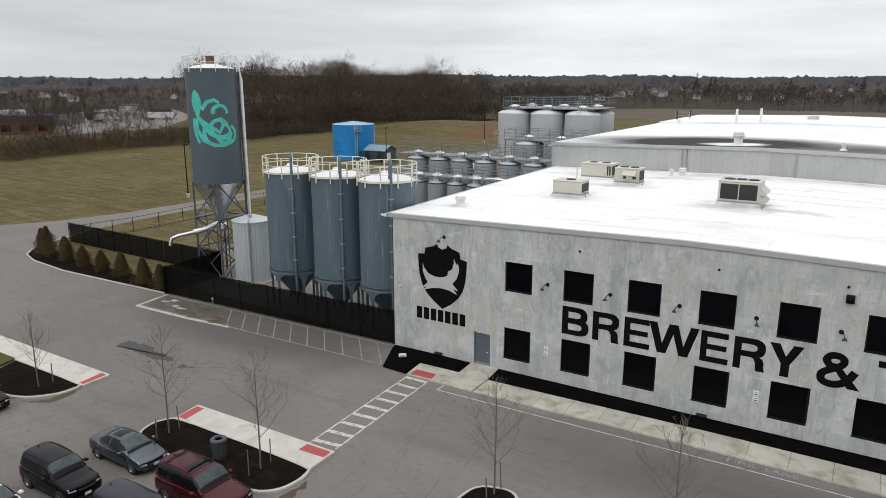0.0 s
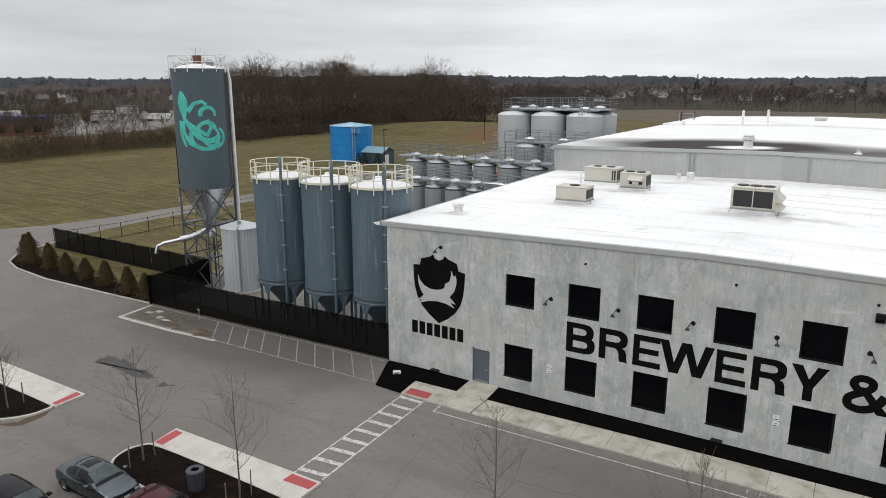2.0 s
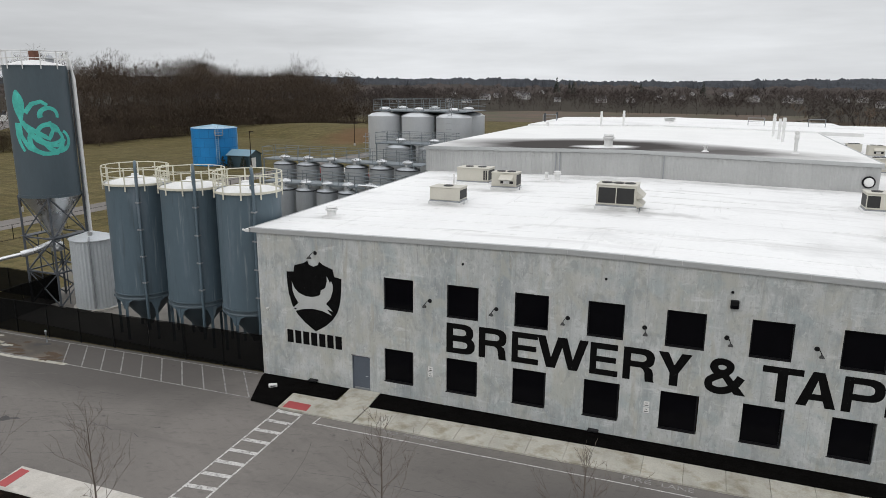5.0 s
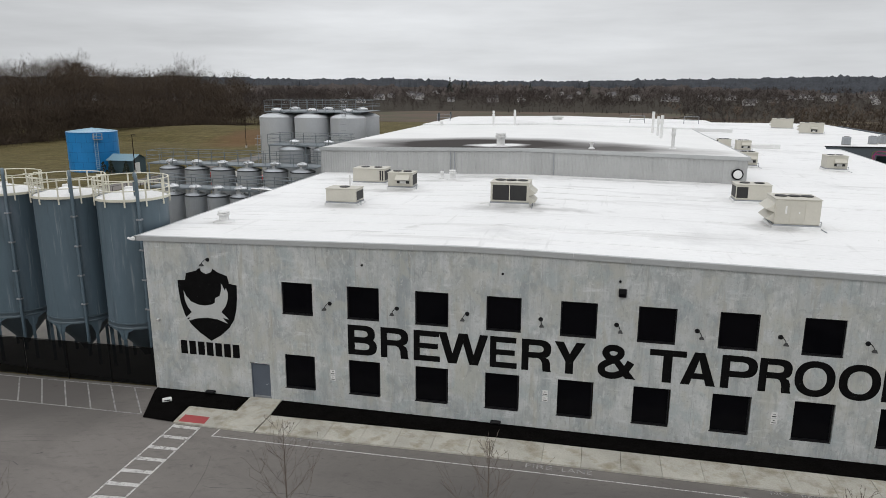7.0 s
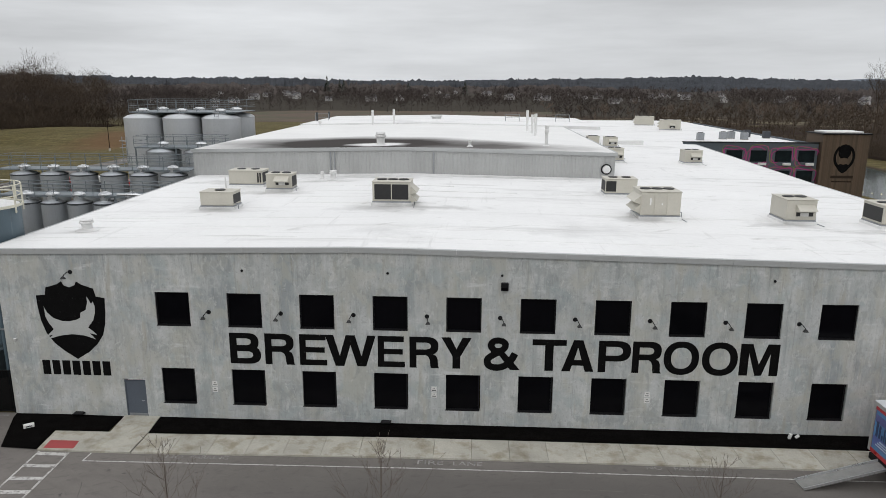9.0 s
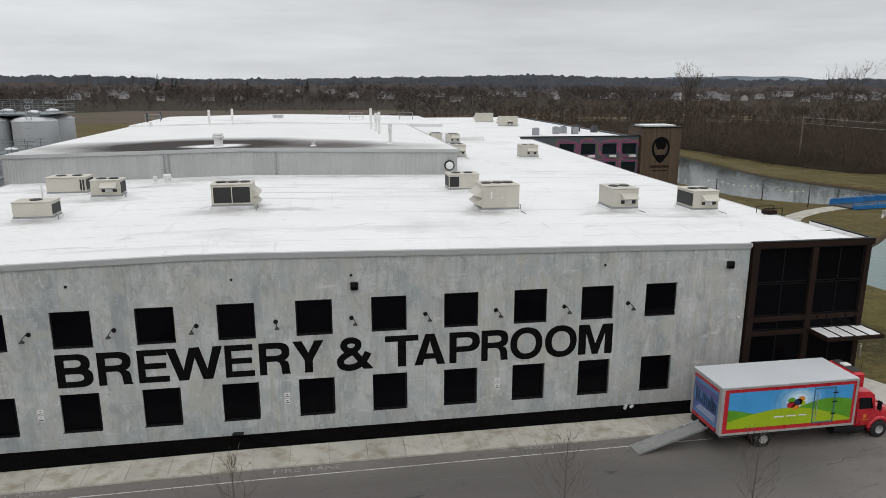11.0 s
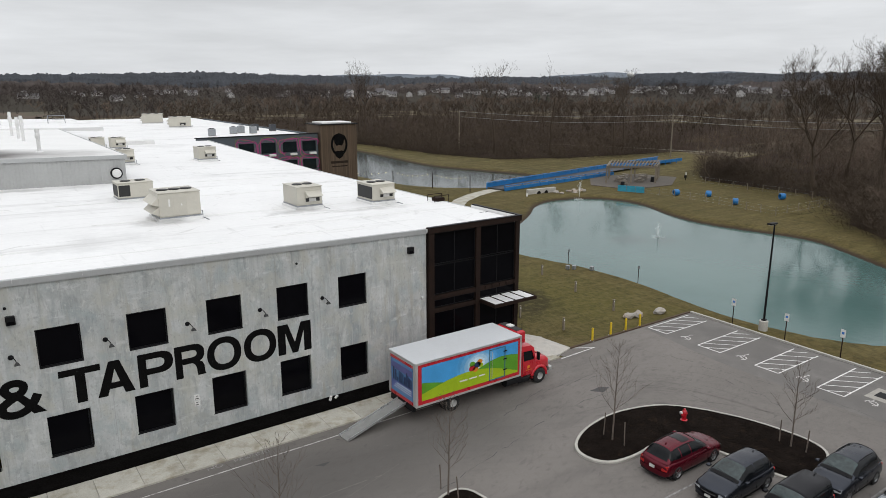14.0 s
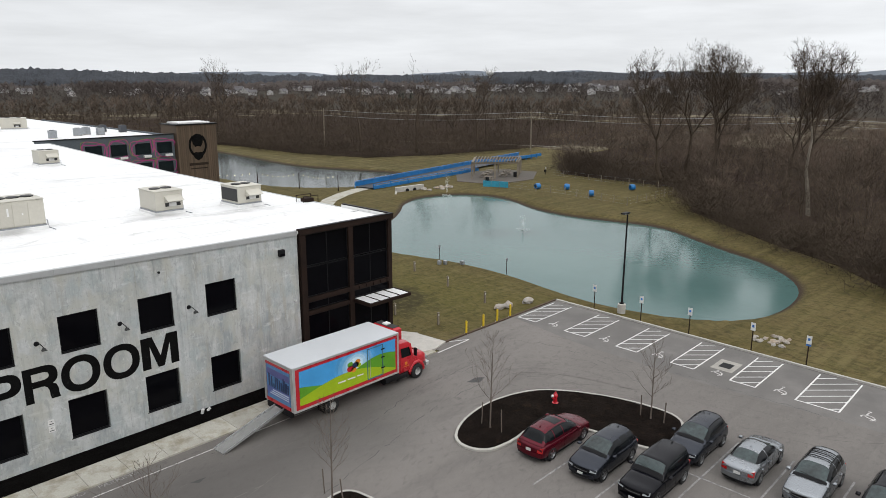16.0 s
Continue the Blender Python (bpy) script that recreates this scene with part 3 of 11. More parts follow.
# ---- mesh building ----
class Mesh:
    """Collects vertices and faces for one mesh."""

    def __init__(self):
        self.v, self.f = [], []

    def add(self, verts, faces):
        o = len(self.v)
        self.v.extend(tuple(p) for p in verts)
        self.f.extend(tuple(i + o for i in f) for f in faces)
        return self

    def box(self, x0, x1, y0, y1, z0, z1):
        v = [(x, y, z) for z in (z0, z1) for y in (y0, y1) for x in (x0, x1)]
        return self.add(v, [(0, 2, 3, 1), (4, 5, 7, 6), (0, 1, 5, 4), (2, 6, 7, 3), (0, 4, 6, 2), (1, 3, 7, 5)])

    def slab(self, x0, x1, y0, y1, z0, z1, b=0.02):
        """A box with chamfered edges all round its top and sides."""
        if min(x1 - x0, y1 - y0, z1 - z0) < 2.5 * b:
            return self.box(x0, x1, y0, y1, z0, z1)
        ring = lambda dx, z: [(x0 + dx, y0 + dx, z), (x1 - dx, y0 + dx, z), (x1 - dx, y1 - dx, z), (x0 + dx, y1 - dx, z)]
        v = ring(b, z0) + ring(0, z0 + b) + ring(0, z1 - b) + ring(b, z1)
        f = [(3, 2, 1, 0), (12, 13, 14, 15)]
        for k in range(3):
            for i in range(4):
                j = (i + 1) % 4
                f.append((4 * k + i, 4 * k + j, 4 * k + 4 + j, 4 * k + 4 + i))
        return self.add(v, f)

    def tube(self, pts, r, seg=6, caps=True):
        """A round bar through points; r is one radius or one for each point."""
        pts = [Vector(p) for p in pts]
        rs = r if isinstance(r, (list, tuple)) else [r] * len(pts)
        v, f = [], []
        for i, p in enumerate(pts):
            d = (pts[min(i + 1, len(pts) - 1)] - pts[max(i - 1, 0)]).normalized()
            a = d.orthogonal().normalized() if abs(d.z) > 0.99 else d.cross(Vector((0, 0, 1))).normalized()
            b = d.cross(a)
            for k in range(seg):
                w = 2 * math.pi * k / seg
                v.append(p + (a * math.cos(w) + b * math.sin(w)) * rs[i])
        for i in range(len(pts) - 1):
            for k in range(seg):
                q = (k + 1) % seg
                f.append((i * seg + k, i * seg + q, (i + 1) * seg + q, (i + 1) * seg + k))
        if caps:
            f += [tuple(range(seg))[::-1], tuple((len(pts) - 1) * seg + k for k in range(seg))]
        return self.add(v, f)

    def beam(self, a, b, w, h=None):
        """A square bar from a to b."""
        a, b = Vector(a), Vector(b)
        d = (b - a).normalized()
        s = d.orthogonal().normalized() if abs(d.z) > 0.99 else d.cross(Vector((0, 0, 1))).normalized()
        u = d.cross(s)
        h = h or w
        v = [p + s * sx * w / 2 + u * sz * h / 2 for p in (a, b) for sx, sz in ((-1, -1), (1, -1), (1, 1), (-1, 1))]
        return self.add(v, [(3, 2, 1, 0), (4, 5, 6, 7)] + [(i, (i + 1) % 4, 4 + (i + 1) % 4, 4 + i) for i in range(4)])

    def lathe(self, profile, seg=32, at=(0, 0, 0), arc=None):
        """Turns rows of (radius, z) round the vertical through at."""
        v, f = [], []
        for r, z in profile:
            for k in range(seg):
                w = 2 * math.pi * k / seg
                v.append((at[0] + r * math.cos(w), at[1] + r * math.sin(w), at[2] + z))
        for i in range(len(profile) - 1):
            for k in range(seg):
                q = (k + 1) % seg
                f.append((i * seg + k, i * seg + q, (i + 1) * seg + q, (i + 1) * seg + k))
        return self.add(v, f)

    def prism(self, poly, z0, z1, top=None):
        """A flat outline, counter-clockwise, raised from z0 to z1; top: its outline at z1 where that differs."""
        n = len(poly)
        top = top or poly
        area = sum(poly[i][0] * poly[(i + 1) % n][1] - poly[(i + 1) % n][0] * poly[i][1] for i in range(n))
        if area < 0:
            poly, top = poly[::-1], top[::-1]
        v = [(x, y, z0) for x, y in poly] + [(x, y, z1) for x, y in top]
        f = [tuple(range(n))[::-1], tuple(range(n, 2 * n))]
        f += [(i, (i + 1) % n, n + (i + 1) % n, n + i) for i in range(n)]
        return self.add(v, f)

    def mesh(self, name, smooth=0):
        me = bpy.data.meshes.new(name)
        me.from_pydata(self.v, [], self.f)
        if smooth:
            me.polygons.foreach_set("use_smooth", [True] * len(me.polygons))
            me.set_sharp_from_angle(angle=radians(smooth))
        me.update()
        return me


def part(name, m, material_, parent=None, label="", smooth=0):
    """Links a Mesh, or mesh data, as one object under a thing or a part."""
    me = m.mesh(name, smooth) if isinstance(m, Mesh) else m
    if material_ and not me.materials:
        me.materials.append(material_)
    ob = new(name, me)
    ob.parent = parent
    if label:
        ob["label"] = label
    return ob


def thing(name, label, category, group="", kind="", at=None):
    """An Empty at a thing's base, which parents its parts."""
    e = new(name)
    e.empty_display_size = 0.2
    if at is not None:
        e.matrix_basis = at if isinstance(at, Matrix) else Matrix.Translation(at)
    return tagged(e, label, category, group, kind)


def structure(name, m, material_, label, category, smooth=0, kind="structure"):
    return tagged(part(name, m, material_, smooth=smooth), label, category, kind=kind)


def glyph(char, x0, x1, z0, z1, bold=0.035):
    """A letter of the built-in font, fitted into an upright box on the plane y = 0."""
    cu = bpy.data.curves.new("letter", "FONT")
    cu.body, cu.size, cu.offset, cu.resolution_u = char, 1.0, bold, 5
    ob = bpy.data.objects.new("letter", cu)
    scene.collection.objects.link(ob)
    me = bpy.data.meshes.new_from_object(ob.evaluated_get(bpy.context.evaluated_depsgraph_get()))
    bpy.data.objects.remove(ob)
    bpy.data.curves.remove(cu)
    v = np.array([p.co[:] for p in me.vertices])
    lo, hi = v.min(0), v.max(0)
    for p in me.vertices:
        u = (p.co.x - lo[0]) / (hi[0] - lo[0])
        w = (p.co.y - lo[1]) / (hi[1] - lo[1])
        p.co = (x0 + u * (x1 - x0), 0, z0 + w * (z1 - z0))
    return me


def inside(poly, x, y):
    """Whether points lie in a polygon (arrays)."""
    r = np.zeros(np.shape(x), bool)
    for i, (xa, ya) in enumerate(poly):
        xb, yb = poly[i - 1]
        c = ((ya > y) != (yb > y)) & (x < (xb - xa) * (y - ya) / (yb - ya + 1e-12) + xa)
        r ^= c
    return r


def edge_distance(poly, x, y):
    d = np.full(np.shape(x), 1e9)
    for i, (xa, ya) in enumerate(poly):
        xb, yb = poly[i - 1]
        dx, dy = xb - xa, yb - ya
        t = np.clip(((x - xa) * dx + (y - ya) * dy) / (dx * dx + dy * dy + 1e-12), 0, 1)
        d = np.minimum(d, np.hypot(x - xa - t * dx, y - ya - t * dy))
    return d


def rounded(poly, n=3):
    """Chaikin's corner cutting."""
    for _ in range(n):
        out = []
        for i, (xa, ya) in enumerate(poly):
            xb, yb = poly[(i + 1) % len(poly)]
            out += [(0.75 * xa + 0.25 * xb, 0.75 * ya + 0.25 * yb), (0.25 * xa + 0.75 * xb, 0.25 * ya + 0.75 * yb)]
        poly = out
    return poly


def inset(poly, d):
    """The outline moved inwards by d (counter-clockwise outlines)."""
    n = len(poly)
    area = sum(poly[i][0] * poly[(i + 1) % n][1] - poly[(i + 1) % n][0] * poly[i][1] for i in range(n))
    s = 1 if area > 0 else -1
    out = []
    for i in range(n):
        a, b, c = Vector(poly[i - 1]), Vector(poly[i]), Vector(poly[(i + 1) % n])
        n1, n2 = (b - a).normalized(), (c - b).normalized()
        m = Vector((-n1.y - n2.y, n1.x + n2.x))
        m = m.normalized() * d * s / max(0.35, m.length / 2)
        out.append((b.x + m.x, b.y + m.y))
    return out


# ---- ground, pond and lot ----
POND = rounded([(80.4, 23.5), (82.8, 15), (83.2, 8), (82.0, 1.4), (80.9, -4), (81.4, -10.5), (84, -15.4), (89, -17.6), (96.5, -17.2), (101.5, -14.7),
                (106, -10.2), (108.2, -5.2), (111.8, 0.3), (116, 6.8), (114.6, 14), (113.4, 21), (115, 28.5), (120, 37.5), (118.6, 45), (111.5, 48.2),
                (104.5, 45.4), (99.5, 40.5), (92.4, 35.4), (85, 30)], 2)
STREAM = rounded([(99.4, 77), (103.5, 69.6), (111, 64.2), (122, 66), (130.5, 72), (127.5, 82), (124.5, 90), (121, 102), (122.8, 122), (125.5, 145), (121, 172), (94, 176), (97, 146), (98.6, 110), (98.6, 90)], 2)
MOUND = (-122, 208)


def ground_height(x, y):
    z = np.full(np.shape(x), -0.03)
    for poly, deep in ((POND, 1.7), (STREAM, 1.6)):
        d = edge_distance(poly, x, y)
        sd = np.where(inside(poly, x, y), d, -d)
        t = np.clip((sd + 2.2) / 4.0, 0, 1)
        z = z - deep * t * t * (3 - 2 * t)
    r = np.hypot((x - MOUND[0]) / 64, (y - MOUND[1]) / 34)
    z = z + 3.3 * np.clip(1 - r ** 4, 0, 1) * (1 + 0.12 * np.sin(x / 7.0 + y / 11.0) + 0.10 * np.sin(x / 15.0 - y / 9.0))
    far = np.clip((np.hypot(x, y) - 500) / 3000, 0, 1)
    return z + 50 * far * (0.6 + 0.4 * np.sin(x / 610) * np.cos(y / 530))


def build_ground():
    def steps(fine, coarse, lo, hi, reach):
        a = list(np.arange(lo, hi + 0.1, fine))
        s = coarse
        while a[-1] < reach:
            a.append(a[-1] + s)
            s *= 1.22
        s = coarse
        while a[0] > -reach:
            a.insert(0, a[0] - s)
            s *= 1.22
        return np.array(a)
    xs, ys = steps(1.0, 3.0, 76, 135, 4600), steps(1.0, 3.0, -24, 178, 4600)
    X, Y = np.meshgrid(xs, ys)
    Z = ground_height(X, Y)
    nx, ny = len(xs), len(ys)
    i, j = np.meshgrid(np.arange(nx - 1), np.arange(ny - 1))
    a = (j * nx + i).ravel()
    me = bpy.data.meshes.new("ground")
    me.from_pydata(np.stack([X, Y, Z], -1).reshape(-1, 3).tolist(), [], np.stack([a, a + 1, a + nx + 1, a + nx], -1).tolist())
    me.polygons.foreach_set("use_smooth", [True] * len(me.polygons))
    return structure("ground", me, GRASS, "dormant olive and straw-coloured winter grass on level ground", "ground")


build_ground()
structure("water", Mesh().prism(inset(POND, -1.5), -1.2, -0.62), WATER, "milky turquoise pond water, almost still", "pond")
structure("water", Mesh().prism(inset(STREAM, -1.5), -1.2, -0.62), CANAL, "grey-green still water of a long pond", "pond")

LOT = [(-170, -95), (75.6, -95), (76.5, -29), (77.25, -2.95), (61.4, -2.95), (61.4, -3.7), (6.9, -3.7), (1.6, -3.5), (0.0, 0.10), (-25.8, -0.60), (-33, -1.0), (-41.6, -1.2),
       (-48.4, -0.5), (-52, 0.6), (-54.4, 2.6), (-56.2, 6), (-58.6, 13), (-59.6, 23), (-59.8, 160), (-66, 160), (-65.4, 34), (-66, 24), (-68.2, 14),
       (-73, 6.5), (-90, 2), (-170, -2)]
structure("road", Mesh().prism(LOT, -0.25, 0.0), ASPHALT, "worn grey asphalt car park and access road with cracks", "asphalt")

# ---- the main building ----
WIN_X = [9.02, 13.12, 17.22, 21.33, 25.42, 29.50, 33.57, 37.61, 41.64, 45.58]
WIN_W, UP_Z, LOW_Z = 1.95, (5.70, 7.68), (0.95, 3.13)
DOOR_X = (6.74, 7.99)
FRONT_END = 52.05
RIDGE_X = 21.0


def roof_z(x):
    """The low-pitched roof: highest over RIDGE_X."""
    return 10.42 - (0.43 * (RIDGE_X - x) / 21.0 if x < RIDGE_X else 0.57 * (x - RIDGE_X) / 31.0)


ROOF_Z, WALL_TOP = 10.0, 9.73


def front_wall():
    """The concrete front, cut by two rows of windows and a door, in one piece."""
    m = Mesh()
    cuts = sorted([0.0, RIDGE_X, *DOOR_X, FRONT_END] + [x for w in WIN_X for x in (w, w + WIN_W)])
    for a, b in zip(cuts, cuts[1:]):
        c = (a + b) / 2
        if any(w < c < w + WIN_W for w in WIN_X):
            holes = [LOW_Z, UP_Z]
        elif DOOR_X[0] < c < DOOR_X[1]:
            holes = [(-0.2, 2.36)]
        else:
            holes = []
        z = -0.2
        for lo, hi in holes:
            if lo > z:
                m.box(a, b, 0, 0.32, z, lo)
            z = hi
        m.add([(xx, yy, zz) for zz in (0, 1) for yy in (0, 0.32) for xx in (a, b)], [(0, 2, 3, 1), (4, 5, 7, 6), (0, 1, 5, 4), (2, 6, 7, 3), (0, 4, 6, 2), (1, 3, 7, 5)])
        m.v[-8:] = [(v[0], v[1], z if v[2] == 0 else roof_z(v[0]) - 0.2) for v in m.v[-8:]]
    return structure("wall_front", m, CONCRETE, "weathered grey tilt-up concrete wall with stains and streaks", "wall")


front = front_wall()
# panel joints: shallow dark grooves filled with sealant, between the window bays
for k, jx in enumerate([8.45, 16.15, 24.35, 32.55, 40.65, 49.2]):
    part("panel_joint", Mesh().box(jx - 0.012, jx + 0.012, -0.003, 0.01, 0, roof_z(jx) - 0.25), material("sealant", (0.36, 0.37, 0.365), 0.9) if k == 0 else bpy.data.materials["sealant"], front)

structure("wall_left", Mesh().prism([(0.0, 0.32), (0.32, 0.32), (-0.9, 33), (-1.2, 33)], -0.2, WALL_TOP), CONCRETE, "grey concrete side wall of the brewery", "wall")
def roof_sheet(outline_left, outline_right, y0, y1, dz=0.0, thick=0.2):
    """A pitched slab between two side lines, each a pair of x at y0 and y1."""
    m = Mesh()
    ridge = (RIDGE_X - outline_left[0]) / (outline_right[0] - outline_left[0])
    cuts = [0.0, ridge, 1.0] if ridge > 0 else [0.0, 1.0]
    cols, n = [], len(cuts)
    for t in cuts:
        xa, xb = outline_left[0] + (outline_right[0] - outline_left[0]) * t, outline_left[1] + (outline_right[1] - outline_left[1]) * t
        cols.append((xa, xb))
    v = []
    for up in (0, 1):
        for (xa, xb) in cols:
            for xx, yy in ((xa, y0), (xb, y1)):
                v.append((xx, yy, roof_z(xx) + dz - (0 if up else thick)))
    q = 2 * n
    f = [(q + 2 * k, q + 2 * k + 2, q + 2 * k + 3, q + 2 * k + 1) for k in range(n - 1)]
    f += [(2 * k, 2 * k + 1, 2 * k + 3, 2 * k + 2) for k in range(n - 1)]
    f += [(2 * k, 2 * k + 2, q + 2 * k + 2, q + 2 * k) for k in range(n - 1)] + [(2 * k + 1, q + 2 * k + 1, q + 2 * k + 3, 2 * k + 3) for k in range(n - 1)]
    f += [(0, q, q + 1, 1), (q - 2, q - 1, 2 * q - 1, 2 * q - 2)]
    return m.add(v, f)


structure("roof", roof_sheet((-0.45, -1.5), (59.8, 60.2), -0.06, 33.2), MEMBRANE, "white roof membrane with seams, patches and puddle marks", "roof")
structure("roof_side", roof_sheet((38.0, 38.0), (60.2, 63.1), 33.2, 82.0), MEMBRANE, "white roof membrane beside the raised hall", "roof")
structure("roof_wing", Mesh().prism([(38, 82), (83.2, 82), (83.2, 165), (30, 165), (30, 108), (38, 108)], 9.3, 9.62), MEMBRANE, "white flat roof of the rear wing with pale seams", "roof")


def strip(m, x0, x1, y0, y1, h):
    """A thin patch that follows the pitch."""
    cuts = [x0] + ([RIDGE_X] if x0 < RIDGE_X < x1 else []) + [x1]
    for a, b in zip(cuts, cuts[1:]):
        za, zb = roof_z(a) - 0.004, roof_z(b) - 0.004
        m.add([(a, y0, za), (b, y0, zb), (b, y1, zb), (a, y1, za), (a, y0, za + h), (b, y0, zb + h), (b, y1, zb + h), (a, y1, za + h)],
              [(4, 5, 6, 7), (0, 1, 5, 4), (1, 2, 6, 5), (2, 3, 7, 6), (3, 0, 4, 7)])


def roof_seams():
    """Lapped membrane strips, a few millimetres proud."""
    rng = random.Random(5)
    m = Mesh()
    for y in np.arange(3.0, 33, 3.05):
        x = 0.5
        while x < 60:
            w = rng.uniform(6, 22)
            if rng.random() < 0.8:
                strip(m, x, min(x + w, 59), y - 0.05, y + 0.05, 0.020)
            x += w + rng.uniform(0, 3)
    return m


part("roof_seam", roof_seams(), material("roof_seam", (0.72, 0.72, 0.712), 0.6, vary=0.05, scale=0.6), bpy.data.objects["roof"], "lapped membrane seams")["kind"] = "stuff"

# coping along the front and the sides, in lengths with small gaps
coping = Mesh()
x = -0.5
while x < FRONT_END - 0.05:
    e = min(x + 2.94, FRONT_END)
    za, zb = roof_z(x), roof_z(e - 0.012)
    coping.add([(xx, yy, zz + dz) for xx, zz in ((x, za), (e - 0.012, zb)) for yy, dz in ((-0.09, -0.27), (-0.09, 0.02), (-0.07, 0.04), (0.11, 0.04), (0.11, -0.27))],
               [(0, 1, 6, 5), (1, 2, 7, 6), (2, 3, 8, 7), (3, 4, 9, 8), (4, 0, 5, 9), (0, 4, 3, 2, 1), (5, 6, 7, 8, 9)])
    x = e
structure("trim", coping, COPING, "grey sheet metal coping along the roof edge", "coping")
structure("trim", Mesh().prism([(-0.56, -0.09), (-0.40, -0.09), (-1.45, 33), (-1.6, 33)], 9.72, 9.985), COPING, "grey metal edge trim on the side of the roof", "coping")
structure("trim", Mesh().prism([(59.78, 5.5), (59.98, 5.5), (60.33, 33.2), (60.13, 33.2)], 9.25, 9.72).prism([(60.13, 33.2), (60.33, 33.2), (63.23, 82), (63.03, 82)], 9.25, 9.70), COPING, "metal edge trim on the side of the roof", "coping")
structure("wall_right", Mesh().prism([(59.5, 8.2), (59.8, 8.2), (60.1, 33.2), (59.8, 33.2)], -0.2, 9.3).prism([(59.8, 33.2), (60.1, 33.2), (62.9, 82), (62.6, 82)], -0.2, 9.3), CONCRETE, "grey concrete side wall facing the pond", "wall")
gutter = thing("downpipe", "white rain outlet and short spout at the roof corner", "downpipe")
part("outlet", Mesh().slab(-0.75, -0.45, -0.16, 0.12, 9.72, 9.92, 0.02), SILO_TOP, gutter)
part("spout", Mesh().tube([(-0.78, -0.1, 9.8), (-0.95, -0.14, 9.86)], 0.07), SILO_TOP, gutter)


def window(n, x, z, mirror=0.0):
    w = tagged(new(f"window_{n}"), "square black-framed window with near-black glass", "window", "windows of the concrete front", "structure")
    w.matrix_basis = Matrix.Translation((x, 0, z[0]))
    W, H = WIN_W, z[1] - z[0]
    f = Mesh()
    for a in ((0, 0.07, 0, H), (W - 0.07, W, 0, H), (0.07, W - 0.07, 0, 0.07), (0.07, W - 0.07, H - 0.07, H)):
        f.box(a[0], a[1], 0.10, 0.20, a[2], a[3])
    part("window_frame", f, BLACK_FRAME, w)
    part("pane", Mesh().box(0.07, W - 0.07, 0.145, 0.155, 0.07, H - 0.07), DARK_GLASS, w)
    part("window_sill", Mesh().slab(0.0, W, -0.012, 0.10, -0.02, 0.03, 0.006), BLACK_FRAME, w)
    # added black sheet closing the opening, hidden by the opaque pane
    part("blind", Mesh().box(0.07, W - 0.07, 0.45, 0.47, 0.0, H), BLACK_TRIM, w, "black sheet added behind the glass")
    return w


for k, wx in enumerate(WIN_X):
    window(2 * k + 1, wx, UP_Z)
    window(2 * k + 2, wx - 0.05, LOW_Z)

door = tagged(new("door_1"), "closed slate-grey steel door with a lever handle", "door", kind="structure")
door.matrix_basis = Matrix.Translation((DOOR_X[0], 0, 0))
part("door_frame", Mesh().box(0, 0.06, 0.03, 0.2, -0.05, 2.36).box(1.20, 1.26, 0.03, 0.2, -0.05, 2.36).box(0.06, 1.2, 0.03, 0.2, 2.29, 2.36), DOOR_GREY, door)
part("leaf", Mesh().slab(0.065, 1.195, 0.07, 0.12, 0.0, 2.285, 0.008), DOOR_GREY, door)
part("door_handle", Mesh().tube([(1.06, 0.07, 1.02), (1.06, 0.01, 1.02), (0.94, 0.01, 1.02)], 0.014), STEEL, door, "chrome lever handle")
part("kick_plate", Mesh().box(0.10, 1.16, 0.064, 0.069, 0.03, 0.22), GALV, door)
part("drip_edge", Mesh().box(-0.05, 1.31, -0.04, 0.03, 2.36, 2.40), STEEL, door)

# painted lettering on the front, each letter a thin coat of black paint
LETTERS = [("B", 13.12, 14.90), ("R", 15.14, 16.84), ("E", 17.13, 18.69), ("W", 18.60, 21.47), ("E", 21.58, 23.11), ("R", 23.37, 25.03),
           ("Y", 25.16, 26.85), ("&", 27.52, 29.56), ("T", 30.22, 32.10), ("A", 31.86, 33.64), ("P", 33.87, 35.64), ("R", 35.73, 37.34),
           ("O", 37.44, 39.36), ("O", 39.52, 41.45), ("M", 41.56, 43.66)]


def bowl(x0, z0, z1, x1, bar, side):
    """The open bowl of B, P and R: a bent band from (x0, z0) round x1 to (x0, z1)."""
    def path(d, e):
        mid, half, rx = (z0 + z1) / 2, (z1 - z0) / 2 - d, min(0.42, (x1 - x0) * 0.55) - e * 0.75
        xm = x1 - e - rx
        arc = [(xm + rx * max(math.cos(a), 0.0) ** 0.8, mid + half * math.copysign(abs(math.sin(a)) ** 0.8, a)) for a in np.linspace(-math.pi / 2, math.pi / 2, 17)]
        return [(x0, z0 + d)] + arc + [(x0, z1 - d)]
    return [[a, b, c, d] for a, b, c, d in zip(path(0, 0), path(0, 0)[1:], path(bar, side)[1:], path(bar, side))]


def ring_shape(bar, side):
    out = [(0.5 + 0.5 * math.copysign(abs(math.cos(a)) ** 0.9, math.cos(a)), 0.5 + 0.53 * math.copysign(abs(math.sin(a)) ** 0.9, math.sin(a))) for a in np.linspace(0, 2 * math.pi, 41)]
    inn = [(0.5 + (x - 0.5) * (1 - 2 * side), 0.5 + (z - 0.5) * (1 - 2 * bar)) for x, z in out]
    return [[a, b, c, d] for a, b, c, d in zip(out, out[1:], inn[1:], inn)]


